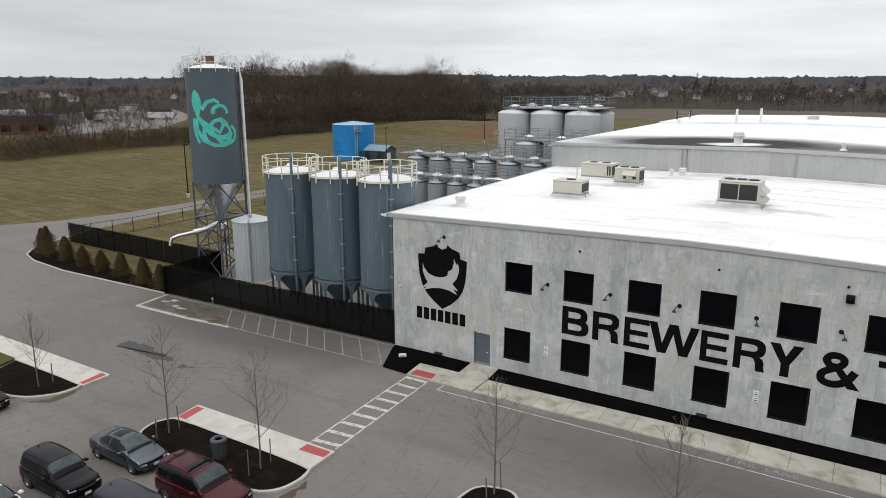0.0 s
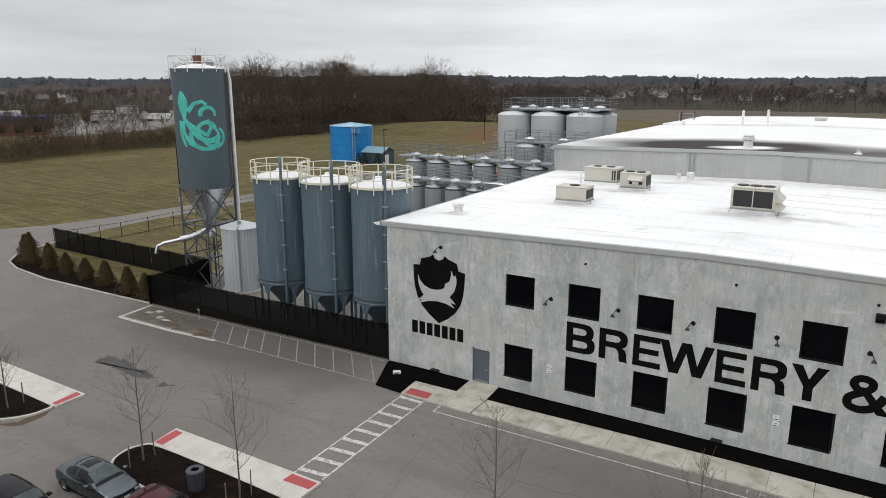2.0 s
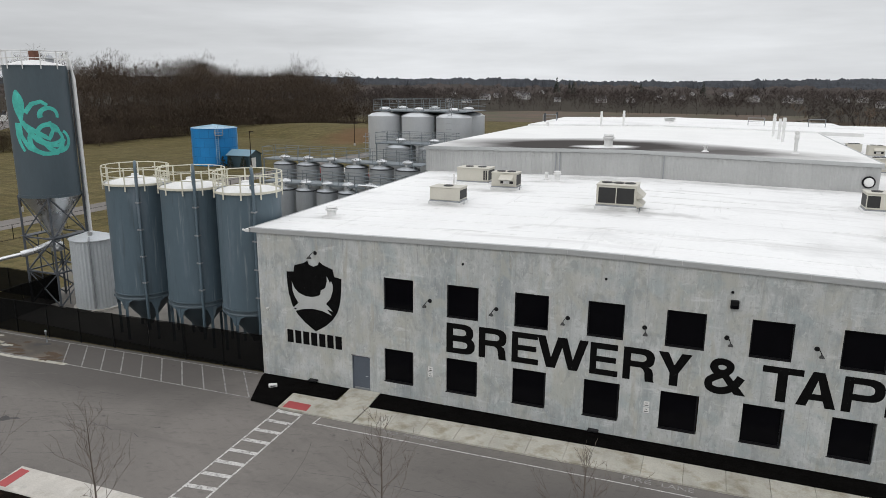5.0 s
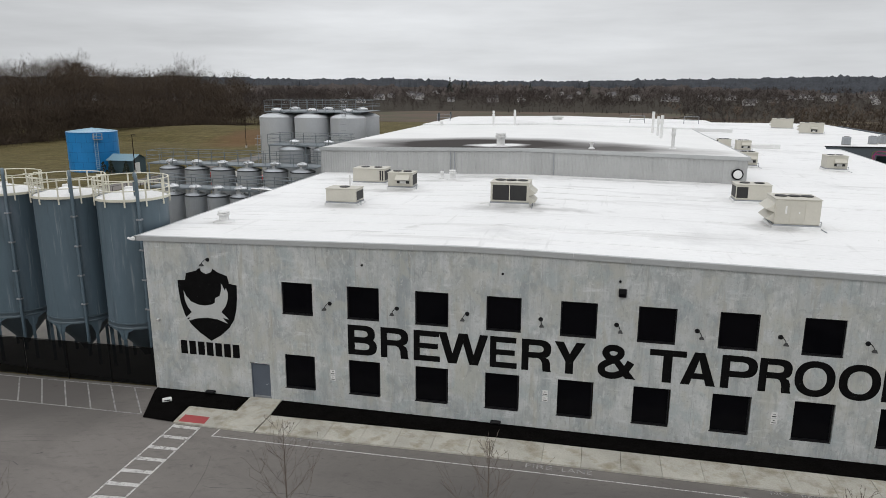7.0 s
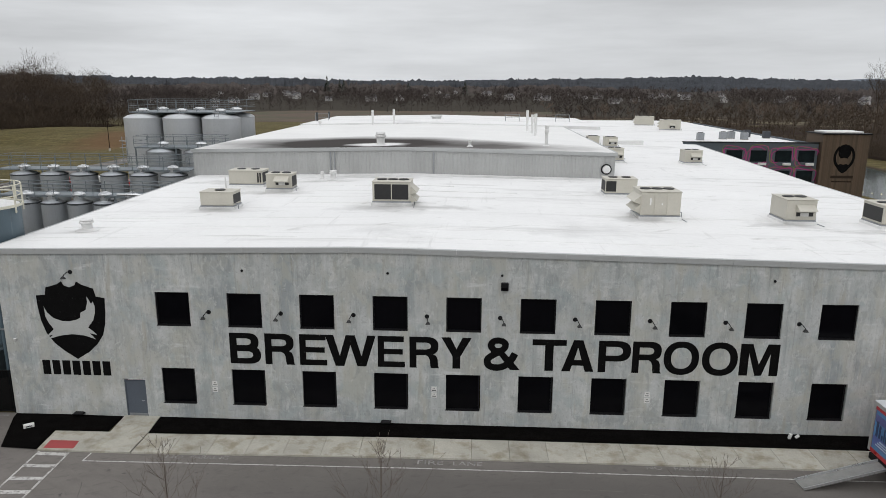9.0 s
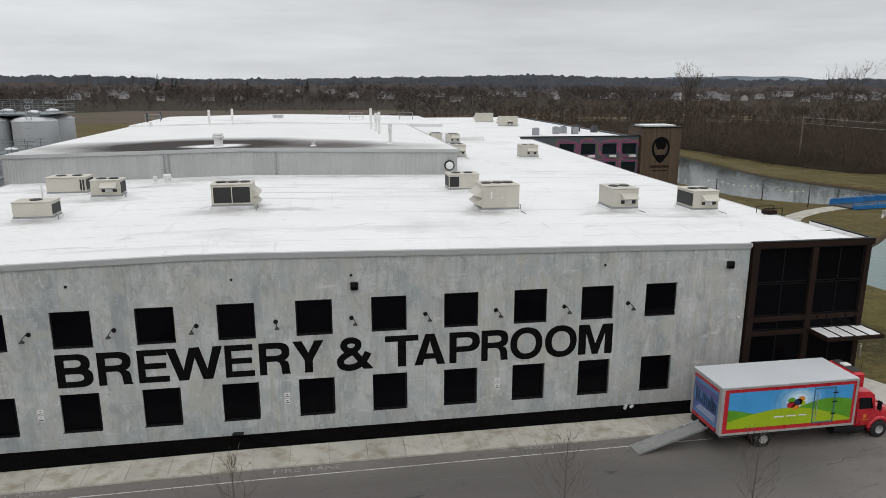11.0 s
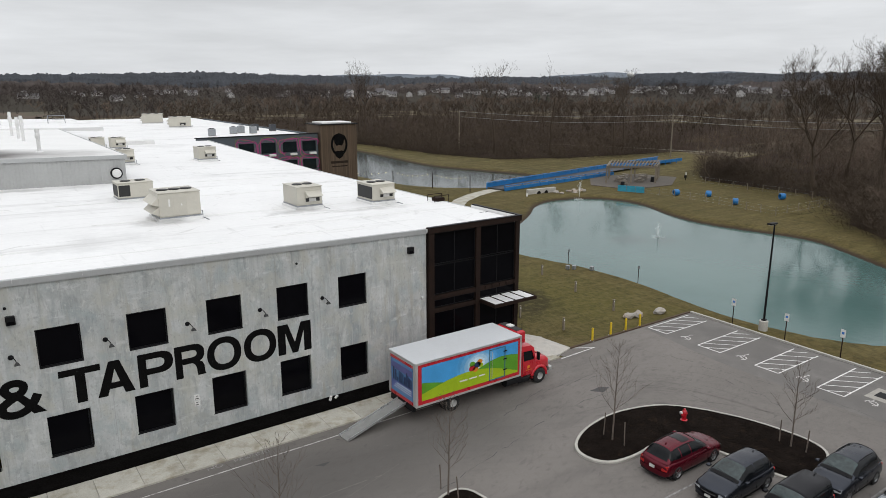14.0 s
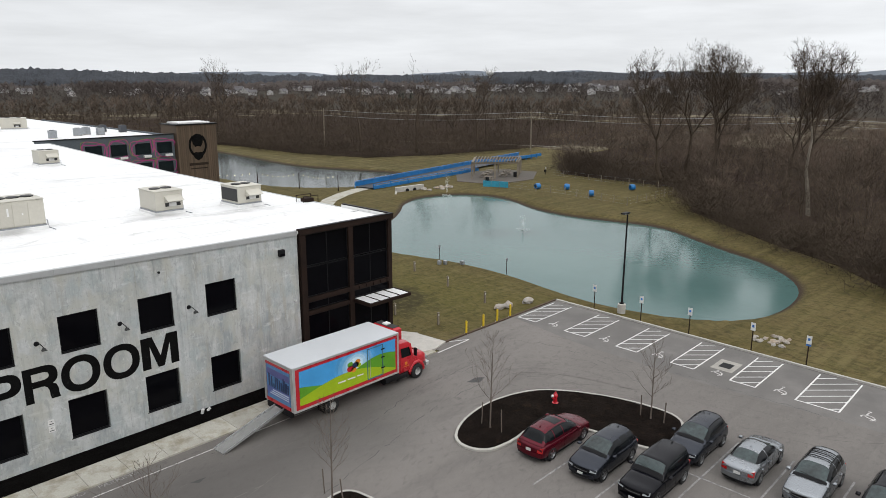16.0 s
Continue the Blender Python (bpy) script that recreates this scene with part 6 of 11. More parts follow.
def grain_tower():
    R, zb, zt = 2.385, 9.6, 20.35
    e = thing("grain_silo", "tall dark slate grain silo with a teal swirl mural", "silo", at=(-25.98, 6.74, 0))
    shell = part("shell", Mesh().lathe([(R + 0.02, zb), (R + 0.05, zb), (R + 0.05, zb + 0.25), (R, zb + 0.25), (R, zt - 0.12), (R + 0.03, zt - 0.12), (R + 0.03, zt), (R - 0.1, zt)], 56), BIG_SILO, e, smooth=40)
    part("roof", Mesh().lathe([(R - 0.08, zt), (1.3, zt + 0.3), (0.0, zt + 0.5)], 48), SILO_TOP, e, smooth=40)
    part("hopper", Mesh().lathe([(R - 0.05, zb + 0.02), (1.35, 8.0), (0.40, 6.1), (0.36, 5.5), (0.0, 5.5)], 40), STEEL, e, "bright steel cone hopper", smooth=40)
    part("roof_motor", Mesh().slab(-0.3, 0.3, -0.25, 0.25, zt + 0.4, zt + 1.2, 0.05), material("rust_brown", (0.12, 0.05, 0.03), 0.7), e)
    part("roof_vent", Mesh().lathe([(0.32, 0.1), (0.32, 0.5), (0.4, 0.55), (0.2, 0.8), (0, 0.85)], 14, at=(1.1, 0.5, zt)), GALV, e, smooth=40)
    posts, rails = Mesh(), Mesh()
    ring_rail(posts, rails, R + 0.1, zt, 12, 1.15, bars=(0.55, 1.12))
    rail = part("guard_rail", rails, SILO_TOP, e, "white guard rail")
    for k in range(12):
        w = 2 * math.pi * k / 12
        part("rail_post", Mesh().beam(((R + 0.1) * math.cos(w), (R + 0.1) * math.sin(w), zt - 0.3), ((R + 0.1) * math.cos(w), (R + 0.1) * math.sin(w), zt + 1.15), 0.08), SILO_TOP, rail)
    # square lattice stand
    h = 1.72
    corners = [(-h, -h), (h, -h), (h, h), (-h, h)]
    for x, y in corners:
        part("leg", Mesh().beam((x, y, 0), (x, y, zb + 0.1), 0.17), TOWER_STEEL, e)
    for i in range(4):
        (xa, ya), (xb, yb) = corners[i], corners[(i + 1) % 4]
        for z0, z1 in ((0.15, 3.1), (3.1, 6.1), (6.1, 9.6)):
            part("brace", Mesh().beam((xa, ya, z0), (xb, yb, z1), 0.08), TOWER_STEEL, e)
            part("brace", Mesh().beam((xb, yb, z0), (xa, ya, z1), 0.08), TOWER_STEEL, e)
            part("girt", Mesh().beam((xa, ya, z1), (xb, yb, z1), 0.12), TOWER_STEEL, e)
    for xa in (-1.9, 1.1):
        for y_ in (-0.6, 0.6):
            part("brace", Mesh().beam((xa + 0.4, y_, 0.1), (xa + 0.4, y_, 6.1), 0.09), TOWER_STEEL, e)
        part("platform", Mesh().slab(xa, xa + 0.8, -1.9, 1.9, 6.15, 6.22, 0.02), TOWER_STEEL, e, "narrow grated walkway")
    part("downpipe", Mesh().tube([(1.5, 1.6, zt + 0.9), (1.80, 1.80, zt + 0.3), (1.92, 1.92, zt - 1.0), (1.92, 1.92, 4.6)], 0.16, 10), SILO_TOP, e, "white conveying pipe", smooth=50)
    part("cable_tray", Mesh().beam((2.12, 1.45, 5.0), (2.12, 1.45, zt - 0.3), 0.12, 0.22), DARK_RIM, e)
    part("auger", Mesh().tube([(0.2, -0.4, 5.5), (-0.5, -1.8, 5.0), (-1.05, -2.7, 4.8)], 0.28, 12), STEEL, e, "bright steel auger housing", smooth=50)
    part("auger_spout", Mesh().tube([(-1.05, -2.7, 4.8), (-2.0, -3.75, 4.55), (-2.45, -4.15, 4.3), (-2.6, -4.3, 3.6)], 0.17, 10), STEEL, e, smooth=50)
    part("valve", Mesh().lathe([(0.25, 4.6), (0.55, 4.7), (0.6, 5.1), (0.4, 5.45), (0.3, 5.5)], 16), STEEL, e, smooth=40)
    # mural: bands of teal that curl round the shell
    rr = R + 0.012

    def wrap(u, z):
        w = -0.66 + u / R
        return (rr * math.cos(w), rr * math.sin(w), z)

    def band(pts, w0, w1):
        m = Mesh()
        n = len(pts)
        v = []
        for i, (u, z) in enumerate(pts):
            a, b = pts[max(i - 1, 0)], pts[min(i + 1, n - 1)]
            d = Vector((b[0] - a[0], b[1] - a[1])).normalized()
            w = w0 + (w1 - w0) * i / (n - 1) if w1 > 0 else w0 + 0.42 * math.sin(math.pi * (i / (n - 1)) ** 0.75) ** 1.4
            v += [wrap(u - d.y * w * c, z + d.x * w * c) for c in (1, 0.5, 0, -0.5, -1)]
        return m.add(v, [(5 * i + c, 5 * i + c + 1, 5 * i + c + 6, 5 * i + c + 5) for i in range(n - 1) for c in range(4)])

    def curl(cu, cz, r0, r1, a0, a1, n=26):
        return [(cu + (r0 + (r1 - r0) * k / n) * math.cos(radians(a0 + (a1 - a0) * k / n)), cz + (r0 + (r1 - r0) * k / n) * math.sin(radians(a0 + (a1 - a0) * k / n))) for k in range(n + 1)]

    mural = part("mural", band([(-1.80 + 0.01 * k, 18.4 - 0.14 * k) for k in range(20)], 0.10, 0), TEAL, shell, "teal painted rounded patch")
    strokes = [curl(0.25, 15.0, 0.55, 0.95, 0, 330), curl(0.05, 14.4, 1.15, 1.05, 150, 420), curl(0.75, 14.3, 0.8, 0.9, -180, 60), curl(0.3, 16.4, 0.55, 0.6, 200, -20),
               [(-1.5, 15.9), (-1.1, 15.2), (-0.6, 14.4), (0.0, 14.0), (0.8, 13.9), (1.3, 14.4)], [(-1.75, 15.8), (-1.7, 14.8), (-1.2, 13.8), (-0.3, 13.3), (0.6, 13.3), (1.1, 13.7), (1.0, 14.3)],
               [(-1.95, 15.8), (-2.0, 14.9), (-1.85, 14.2), (-1.55, 13.5)], [(-1.2, 16.6), (-0.7, 17.3), (-0.1, 17.5), (0.3, 17.2)], [(-1.3, 15.6), (-0.5, 15.0), (0.2, 14.5), (0.5, 15.2), (0.3, 15.9)]]
    for s in strokes:
        dense = []
        for (xa, za), (xb, zb_) in zip(s, s[1:]):
            for k in range(3):
                dense.append((xa + (xb - xa) * k / 3, za + (zb_ - za) * k / 3))
        dense.append(s[-1])
        part("mural_stroke", band([(0.12 + 1.12 * u, z) for u, z in dense], 0.20, 0.12), TEAL, mural)
    return e


grain_tower()
wt = thing("storage_tank", "pale vertically ribbed steel tank with a cone roof", "tank", at=(-22.1, 7.0, 0))
ribs = Mesh()
prof = []
n_r = 72
for k in range(n_r):
    r = 1.78 if k % 2 else 1.72
    prof.append((r * math.cos(2 * math.pi * k / n_r), r * math.sin(2 * math.pi * k / n_r)))
ribs.prism(prof, 0.15, 6.1)
part("shell", ribs, WHITE_TANK, wt)
part("roof", Mesh().lathe([(1.86, 6.05), (1.86, 6.12), (0.3, 6.62), (0.0, 6.64)], 36), WHITE_TANK, wt, smooth=40)
part("manway", Mesh().lathe([(0.2, 6.4), (0.2, 6.75), (0.0, 6.78)], 12, at=(0.5, -0.6, 0)), STEEL, wt)
part("fill_pipe", Mesh().tube([(1.2, -1.45, 0.3), (1.2, -1.45, 6.2), (1.0, -1.2, 6.4)], 0.08, 8), GALV, wt)
part("plinth", Mesh().lathe([(2.0, 0), (2.0, 0.15), (0, 0.15)], 32), KERB, wt)


def fermenter(R, zt, dome_r, mat, label, group, at):
    e = thing("fermenter", label, "tank", group, at=at)
    part("shell", Mesh().lathe([(0.2, 0.9), (R - 0.05, 2.1), (R, 2.2), (R, zt - 0.12)], 32), mat, e, smooth=40)
    part("rim", Mesh().lathe([(R, zt - 0.14), (R + 0.05, zt - 0.12), (R + 0.05, zt), (R - 0.02, zt + 0.02)], 32), DARK_RIM if R < 2 else mat, e, smooth=40)
    part("head", Mesh().lathe([(R - 0.02, zt), (R * 0.8, zt + R * 0.12), (R * 0.5, zt + R * 0.2), (0, zt + R * 0.25)], 32), mat, e, smooth=50)
    h = zt + R * 0.2
    part("manway", Mesh().lathe([(dome_r * 0.8, h - 0.1), (dome_r * 0.8, h + 0.45), (dome_r, h + 0.47), (dome_r, h + 0.58), (dome_r * 0.75, h + 0.74), (dome_r * 0.3, h + 0.84), (0, h + 0.85)], 20), STEEL, e, "domed manway cover", smooth=40)
    for k in range(4):
        w = math.pi / 4 + k * math.pi / 2
        part("leg", Mesh().beam((R * 0.85 * math.cos(w), R * 0.85 * math.sin(w), 0), (R * 0.85 * math.cos(w), R * 0.85 * math.sin(w), 2.3), 0.16), GALV, e)
    return e


f1 = fermenter(1.10, 8.05, 0.62, TANK_GREY, "grey steel fermenter tank with a domed manway", "front row of fermenters", (-15.8, 27, 0))
for k in range(1, 6):
    copy_thing(f1, Matrix.Translation((-15.8 + 2.55 * k, 27, 0)))
f2 = fermenter(1.55, 8.35, 0.72, TANK_GREY, "large grey steel fermenter tank with a dark rim", "middle row of fermenters", (-28.2, 45.5, 0))
for k in range(1, 6):
    copy_thing(f2, Matrix.Translation((-28.2 + 3.72 * k, 45.5, 0)))
f3 = fermenter(2.3, 9.9, 0.8, TANK_GREY, "broad grey steel fermenter with a dark rim beside the hall", "fermenters by the hall", (-17.0, 59.5, 0))
copy_thing(f3, Matrix.Translation((-11.6, 59.5, 0)))
f4 = fermenter(2.85, 14.0, 0.95, TANK_LIGHT, "very tall pale steel fermenter under a railed gangway", "tall fermenters", (-24.6, 70, 0))
for x, y in ((-18.5, 70), (-12.4, 70), (-24.6, 77.0), (-18.5, 77.0), (-12.4, 77.0)):
    copy_thing(f4, Matrix.Translation((x, y, 0)))


def gangway(x0, x1, y0, y1, z, label, fence=1.1, step=1.9, legs=True):
    """A railed steel deck: grating, edge beams, rails, posts, legs."""
    e = thing("gangway", label, "walkway", "tank gangways")
    part("deck", Mesh().box(x0, x1, y0, y1, z - 0.06, z), GANGWAY, e)
    part("edge_beam", Mesh().box(x0, x1, y0 - 0.05, y0, z - 0.16, z + 0.02), GANGWAY, e)
    part("edge_beam", Mesh().box(x0, x1, y1, y1 + 0.05, z - 0.16, z + 0.02), GANGWAY, e)
    for y in (y0, y1):
        for h in (fence, fence * 0.66, fence * 0.33):
            part("rail", Mesh().tube([(x0, y, z + h), (x1, y, z + h)], 0.03, 5), GANGWAY, e)
        x = x0
        while x <= x1 + 0.01:
            part("rail_post", Mesh().beam((x, y, z), (x, y, z + fence), 0.06), GANGWAY, e)
            x += step
    for x in (x0, x1):
        for h in (fence, fence * 0.5):
            part("rail", Mesh().tube([(x, y0, z + h), (x, y1, z + h)], 0.03, 5), GANGWAY, e)
    if legs:
        x = x0 + 0.2
        while x < x1:
            part("column", Mesh().beam((x, y0, 0), (x, y0, z - 0.1), 0.16), GANGWAY, e)
            x += step * 3
    return e


gangway(-18.6, -2.2, 26.6, 28.8, 8.75, "galvanised railed gangway over the front tanks")
gangway(-31.5, -7.5, 45.0, 48.2, 8.95, "galvanised railed gangway over the middle tanks", 1.6)
gangway(-20.6, -8.6, 58.2, 62.4, 10.5, "galvanised railed gangway over the broad tanks", 1.5)
gangway(-26.3, -9.9, 69.0, 79.0, 14.9, "galvanised railed gangway over the tallest tanks", 1.75, 1.5, False)
for lx, ly, z0, z1 in ((-12.2, 67.6, 8.5, 16.2), (-21.2, 56.8, 6.0, 12.0)):
    lad = thing("ladder", "caged galvanised access ladder on the tanks", "ladder", at=(lx, ly, 0))
    for sx in (-0.3, 0.3):
        part("stile", Mesh().beam((sx, 0, 0), (sx, 0, z1), 0.07), GALV, lad)
    z = z0
    while z < z1:
        part("rung", Mesh().tube([(-0.3, 0, z), (0.3, 0, z)], 0.025, 5), GALV, lad)
        z += 0.45
    z = z0 + 1
    while z < z1:
        part("cage_hoop", Mesh().tube([(0.45 * math.cos(w), -0.35 + 0.45 * math.sin(w), z) for w in np.linspace(0, 2 * math.pi, 13)], 0.025, 4, caps=False), GALV, lad)
        z += 0.9
mani = thing("pipe_run", "dark process pipes rising beside the first tank row", "pipe", at=(-1.9, 22, 0))
for k in range(3):
    part("pipe", Mesh().tube([(k * 0.35, 0, 0), (k * 0.35, 0, 9.3), (k * 0.35 - 0.3, 0, 9.6), (k * 0.35 - 2.5, 0.2, 9.6)], 0.1, 8), (STEEL, TANK_GREY, DARK_RIM)[k], mani, smooth=50)


def blue_tank():
    e = thing("water_tank", "bright blue bolted-panel tank with a ribbed pale roof", "tank", at=(-85.4, 101.3, 0))
    R, H = 5.3, 8.7
    n, rows = 14, 4
    for r in range(rows):
        for k in range(n):
            a0 = 2 * math.pi * (k + 0.5 * (r % 2)) / n
            pts = []
            for i in range(4):
                w = a0 + 2 * math.pi / n * (i / 3) * 0.982
                pts.append((math.cos(w), math.sin(w)))
            z0, z1 = H * r / rows, H * (r + 1) / rows - 0.06
            v = [(x * (R + 0.02 * (r % 2)), y * (R + 0.02 * (r % 2)), z) for z in (z0, z1) for x, y in pts]
            part("panel", Mesh().add(v, [(i, i + 1, 5 + i, 4 + i) for i in range(3)]), BLUE_TANK, e)
    part("core", Mesh().lathe([(R - 0.03, 0), (R - 0.03, H)], 42), TANK_SEAM, e, smooth=40)
    part("rim", Mesh().lathe([(R + 0.08, H - 0.12), (R + 0.12, H), (R, H + 0.04)], 42), SLIDE_BLUE, e)
    for k in range(24):
        a, b = 2 * math.pi * k / 24, 2 * math.pi * (k + 1) / 24
        m = Mesh().add([(R * math.cos(a), R * math.sin(a), H), (R * math.cos(b), R * math.sin(b), H), (0, 0, H + 0.75)], [(0, 1, 2)])
        m.tube([(R * math.cos(a), R * math.sin(a), H + 0.03), (0, 0, H + 0.78)], 0.06, 4)
        part("roof_sector", m, BLUE_ROOF, e)
    turn = radians(45)
    at_ = lambda x, y, z: (x * math.cos(turn) - y * math.sin(turn), x * math.sin(turn) + y * math.cos(turn), z)
    lad = part("ladder", Mesh().beam(at_(-0.3, -R - 0.15, 0.6), at_(-0.3, -R - 0.15, H + 0.6), 0.1).beam(at_(0.3, -R - 0.15, 0.6), at_(0.3, -R - 0.15, H + 0.6), 0.1), BLUE_ROOF, e)
    for k in range(17):
        part("rung", Mesh().tube([at_(-0.3, -R - 0.15, 0.8 + k * 0.45), at_(0.3, -R - 0.15, 0.8 + k * 0.45)], 0.04, 5), BLUE_ROOF, lad)
    deck = Mesh().prism([at_(x, y, 0)[:2] for x, y in ((-0.5, -R - 0.1), (-0.5, -R - 1.1), (1.3, -R - 1.1), (1.3, -R - 0.1))], H - 1.5, H - 1.4)
    plat = part("platform", deck, GALV, e)
    for x, y in ((-0.5, -R - 1.1), (1.3, -R - 1.1), (1.3, -R - 0.2), (-0.5, -R - 0.2)):
        part("post", Mesh().beam(at_(x, y, H - 1.4), at_(x, y, H - 0.2), 0.08), GALV, plat)
    for z in (H - 0.8, H - 0.2):
        part("rail", Mesh().beam(at_(-0.5, -R - 1.1, z), at_(1.3, -R - 1.1, z), 0.07), GALV, plat)
        part("rail", Mesh().beam(at_(1.3, -R - 1.1, z), at_(1.3, -R - 0.2, z), 0.07), GALV, plat)
    part("overflow_pipe", Mesh().tube([at_(R * 0.94 + 0.1, -1.5, H - 0.2), at_(R * 0.94 + 0.1, -1.5, 0)], 0.11, 8), BLUE_ROOF, e, "pale vertical overflow pipe")
    return e


blue_tank()
shed = thing("shed", "small slate-blue clad shed with a pale metal roof", "shed", at=pose(-78.6, 97.0, 0))
part("wall", Mesh().box(0, 6.1, 0, 4.6, -0.1, 2.9).add([(0, 0, 2.9), (0, 4.6, 2.9), (0, 2.3, 3.95), (6.1, 0, 2.9), (6.1, 4.6, 2.9), (6.1, 2.3, 3.95)], [(0, 2, 1), (3, 4, 5)]), SHED_BLUE, shed)
part("roof", Mesh().add([(-0.3, -0.35, 2.82), (6.4, -0.35, 2.82), (6.4, 2.3, 4.05), (-0.3, 2.3, 4.05), (-0.3, 4.95, 2.82), (6.4, 4.95, 2.82), (-0.3, -0.35, 2.72), (6.4, -0.35, 2.72)],
                        [(0, 1, 2, 3), (3, 2, 5, 4), (6, 7, 1, 0)]), SHED_ROOF, shed)
part("door", Mesh().slab(6.1, 6.16, 0.8, 2.4, 0, 2.3, 0.02), SIGN_WHITE, shed, "white double door")
for cx_, cy_ in ((-78.7, 95.5), (-77.1, 95.9), (-73.6, 96.2)):
    con = thing("conifer", "small dark columnar conifer by the shed", "tree", "conifers by the shed", at=(cx_, cy_, 0))
    m = Mesh()
    rng = random.Random(int(cx_ * 10))
    for k in range(90):
        z = rng.uniform(0.2, 2.6)
        r = 0.8 * (1 - z / 3.0)
        w = rng.uniform(0, 6.28)
        p = Vector((r * math.cos(w), r * math.sin(w), z))
        a, b = Vector((rng.uniform(-.2, .2), rng.uniform(-.2, .2), 0.35)), Vector((rng.uniform(-.25, .25), rng.uniform(-.25, .25), 0.0))
        m.add([p - b, p + b, p + a], [(0, 1, 2)])
    part("crown", m, CONIFER, con)
    part("trunk", Mesh().tube([(0, 0, 0), (0, 0, 2.2)], [0.12, 0.03], 6), BARK, con)

# parked things behind the tanks
for k, (vx, vy, col) in enumerate(((-46, 82, RED_PAINT), (-41, 84, SIGN_WHITE), (-37, 82, BLACK_TRIM), (-33.5, 80, RED_PAINT), (-29, 86, SIGN_WHITE))):
    cr = thing("crate_stack", "stack of plastic crates on the yard behind the tanks", "crate", "yard crates", at=(vx, vy, 0))
    for j in range(3):
        part("crate", Mesh().slab(-1.3, 1.3, -0.9, 0.9, j * 1.0, j * 1.0 + 0.94, 0.05), col if j % 2 == 0 else BIN_GREY, cr)
structure("yard", Mesh().prism([(-36, 14), (-40, 100), (-2.0, 100), (-2.0, 8), (-24, 8)], -0.05, 0.012), material("yard_gravel", (0.13, 0.12, 0.10), 0.95, vary=0.2, scale=0.2, fine=6, second=(0.12, 0.105, 0.05), second_scale=0.06, second_cut=(0.45, 0.6)), "pale gravel yard and worn grass behind the silos", "yard")
structure("yard_slab", Mesh().prism([(-29.5, 1.9), (-0.2, 0.4), (-0.9, 30), (-30, 30)], -0.05, 0.03), material("stained_slab", (0.15, 0.14, 0.125), 0.9, vary=0.3, scale=0.5, fine=8), "stained concrete slab under the silos", "pavement")

# ---- screened fence round the tank yard ----
def fence_run(a, b, height, label, screen=True, step=3.05, rails=True):
    e = thing("fence", label, "fence", "yard fences")
    L = math.dist(a, b)
    n = max(1, round(L / step))
    for k in range(n + 1):
        x, y = a[0] + (b[0] - a[0]) * k / n, a[1] + (b[1] - a[1]) * k / n
        part("post", Mesh().tube([(x, y, 0), (x, y, height + 0.05)], 0.04, 8), FENCE_POST, e)
        if screen and k < n:
            x2, y2 = a[0] + (b[0] - a[0]) * (k + 1) / n, a[1] + (b[1] - a[1]) * (k + 1) / n
            d = Vector((x2 - x, y2 - y)).normalized()
            s = Vector((-d.y, d.x)) * 0.045
            v = []
            for j in range(7):
                t = j / 6
                sag = 0.03 * math.sin(j * 2.1 + k)
                for z in (0.04, height * 0.5, height - 0.02 - 0.05 * math.sin(math.pi * t)):
                    v.append((x + (x2 - x) * t - s.x + d.y * sag, y + (y2 - y) * t - s.y - d.x * sag, z))
            part("screen", Mesh().add(v, [(3 * j + q, 3 * j + 3 + q, 3 * j + 4 + q, 3 * j + 1 + q) for j in range(6) for q in range(2)]), FENCE_MESH, e)
    if rails:
        for z in (0.1, height):
            part("rail", Mesh().tube([(*a, z), (*b, z)], 0.025, 6), FENCE_POST, e)
    return e


fence_run((-0.15, 0.12), (-25.6, -0.6), 2.65, "tall black fence with an opaque mesh screen")
fence_run((-25.6, -0.75), (-26.2, 6.4), 2.6, "tall black screened fence returning towards the tank yard")
fence_run((-26.2, 6.4), (-54.0, 7.0), 2.45, "tall black fence with a mesh screen behind the shrubs")
fence_run((-54.0, 7.0), (-52.7, 14.8), 1.9, "open black chain-link fence beside the road", False)
fence_run((-52.7, 14.8), (-55.5, 95), 1.9, "open black chain-link fence running along the road", False, 4.0)
bol = thing("hose_post", "short grey standpipe beside the fence", "standpipe", at=(-18.5, -1.25, 0))
part("pipe", Mesh().tube([(0, 0, 0), (0, 0, 0.8), (0.1, -0.1, 0.95), (0.25, -0.15, 0.9)], 0.07, 8), GALV, bol)

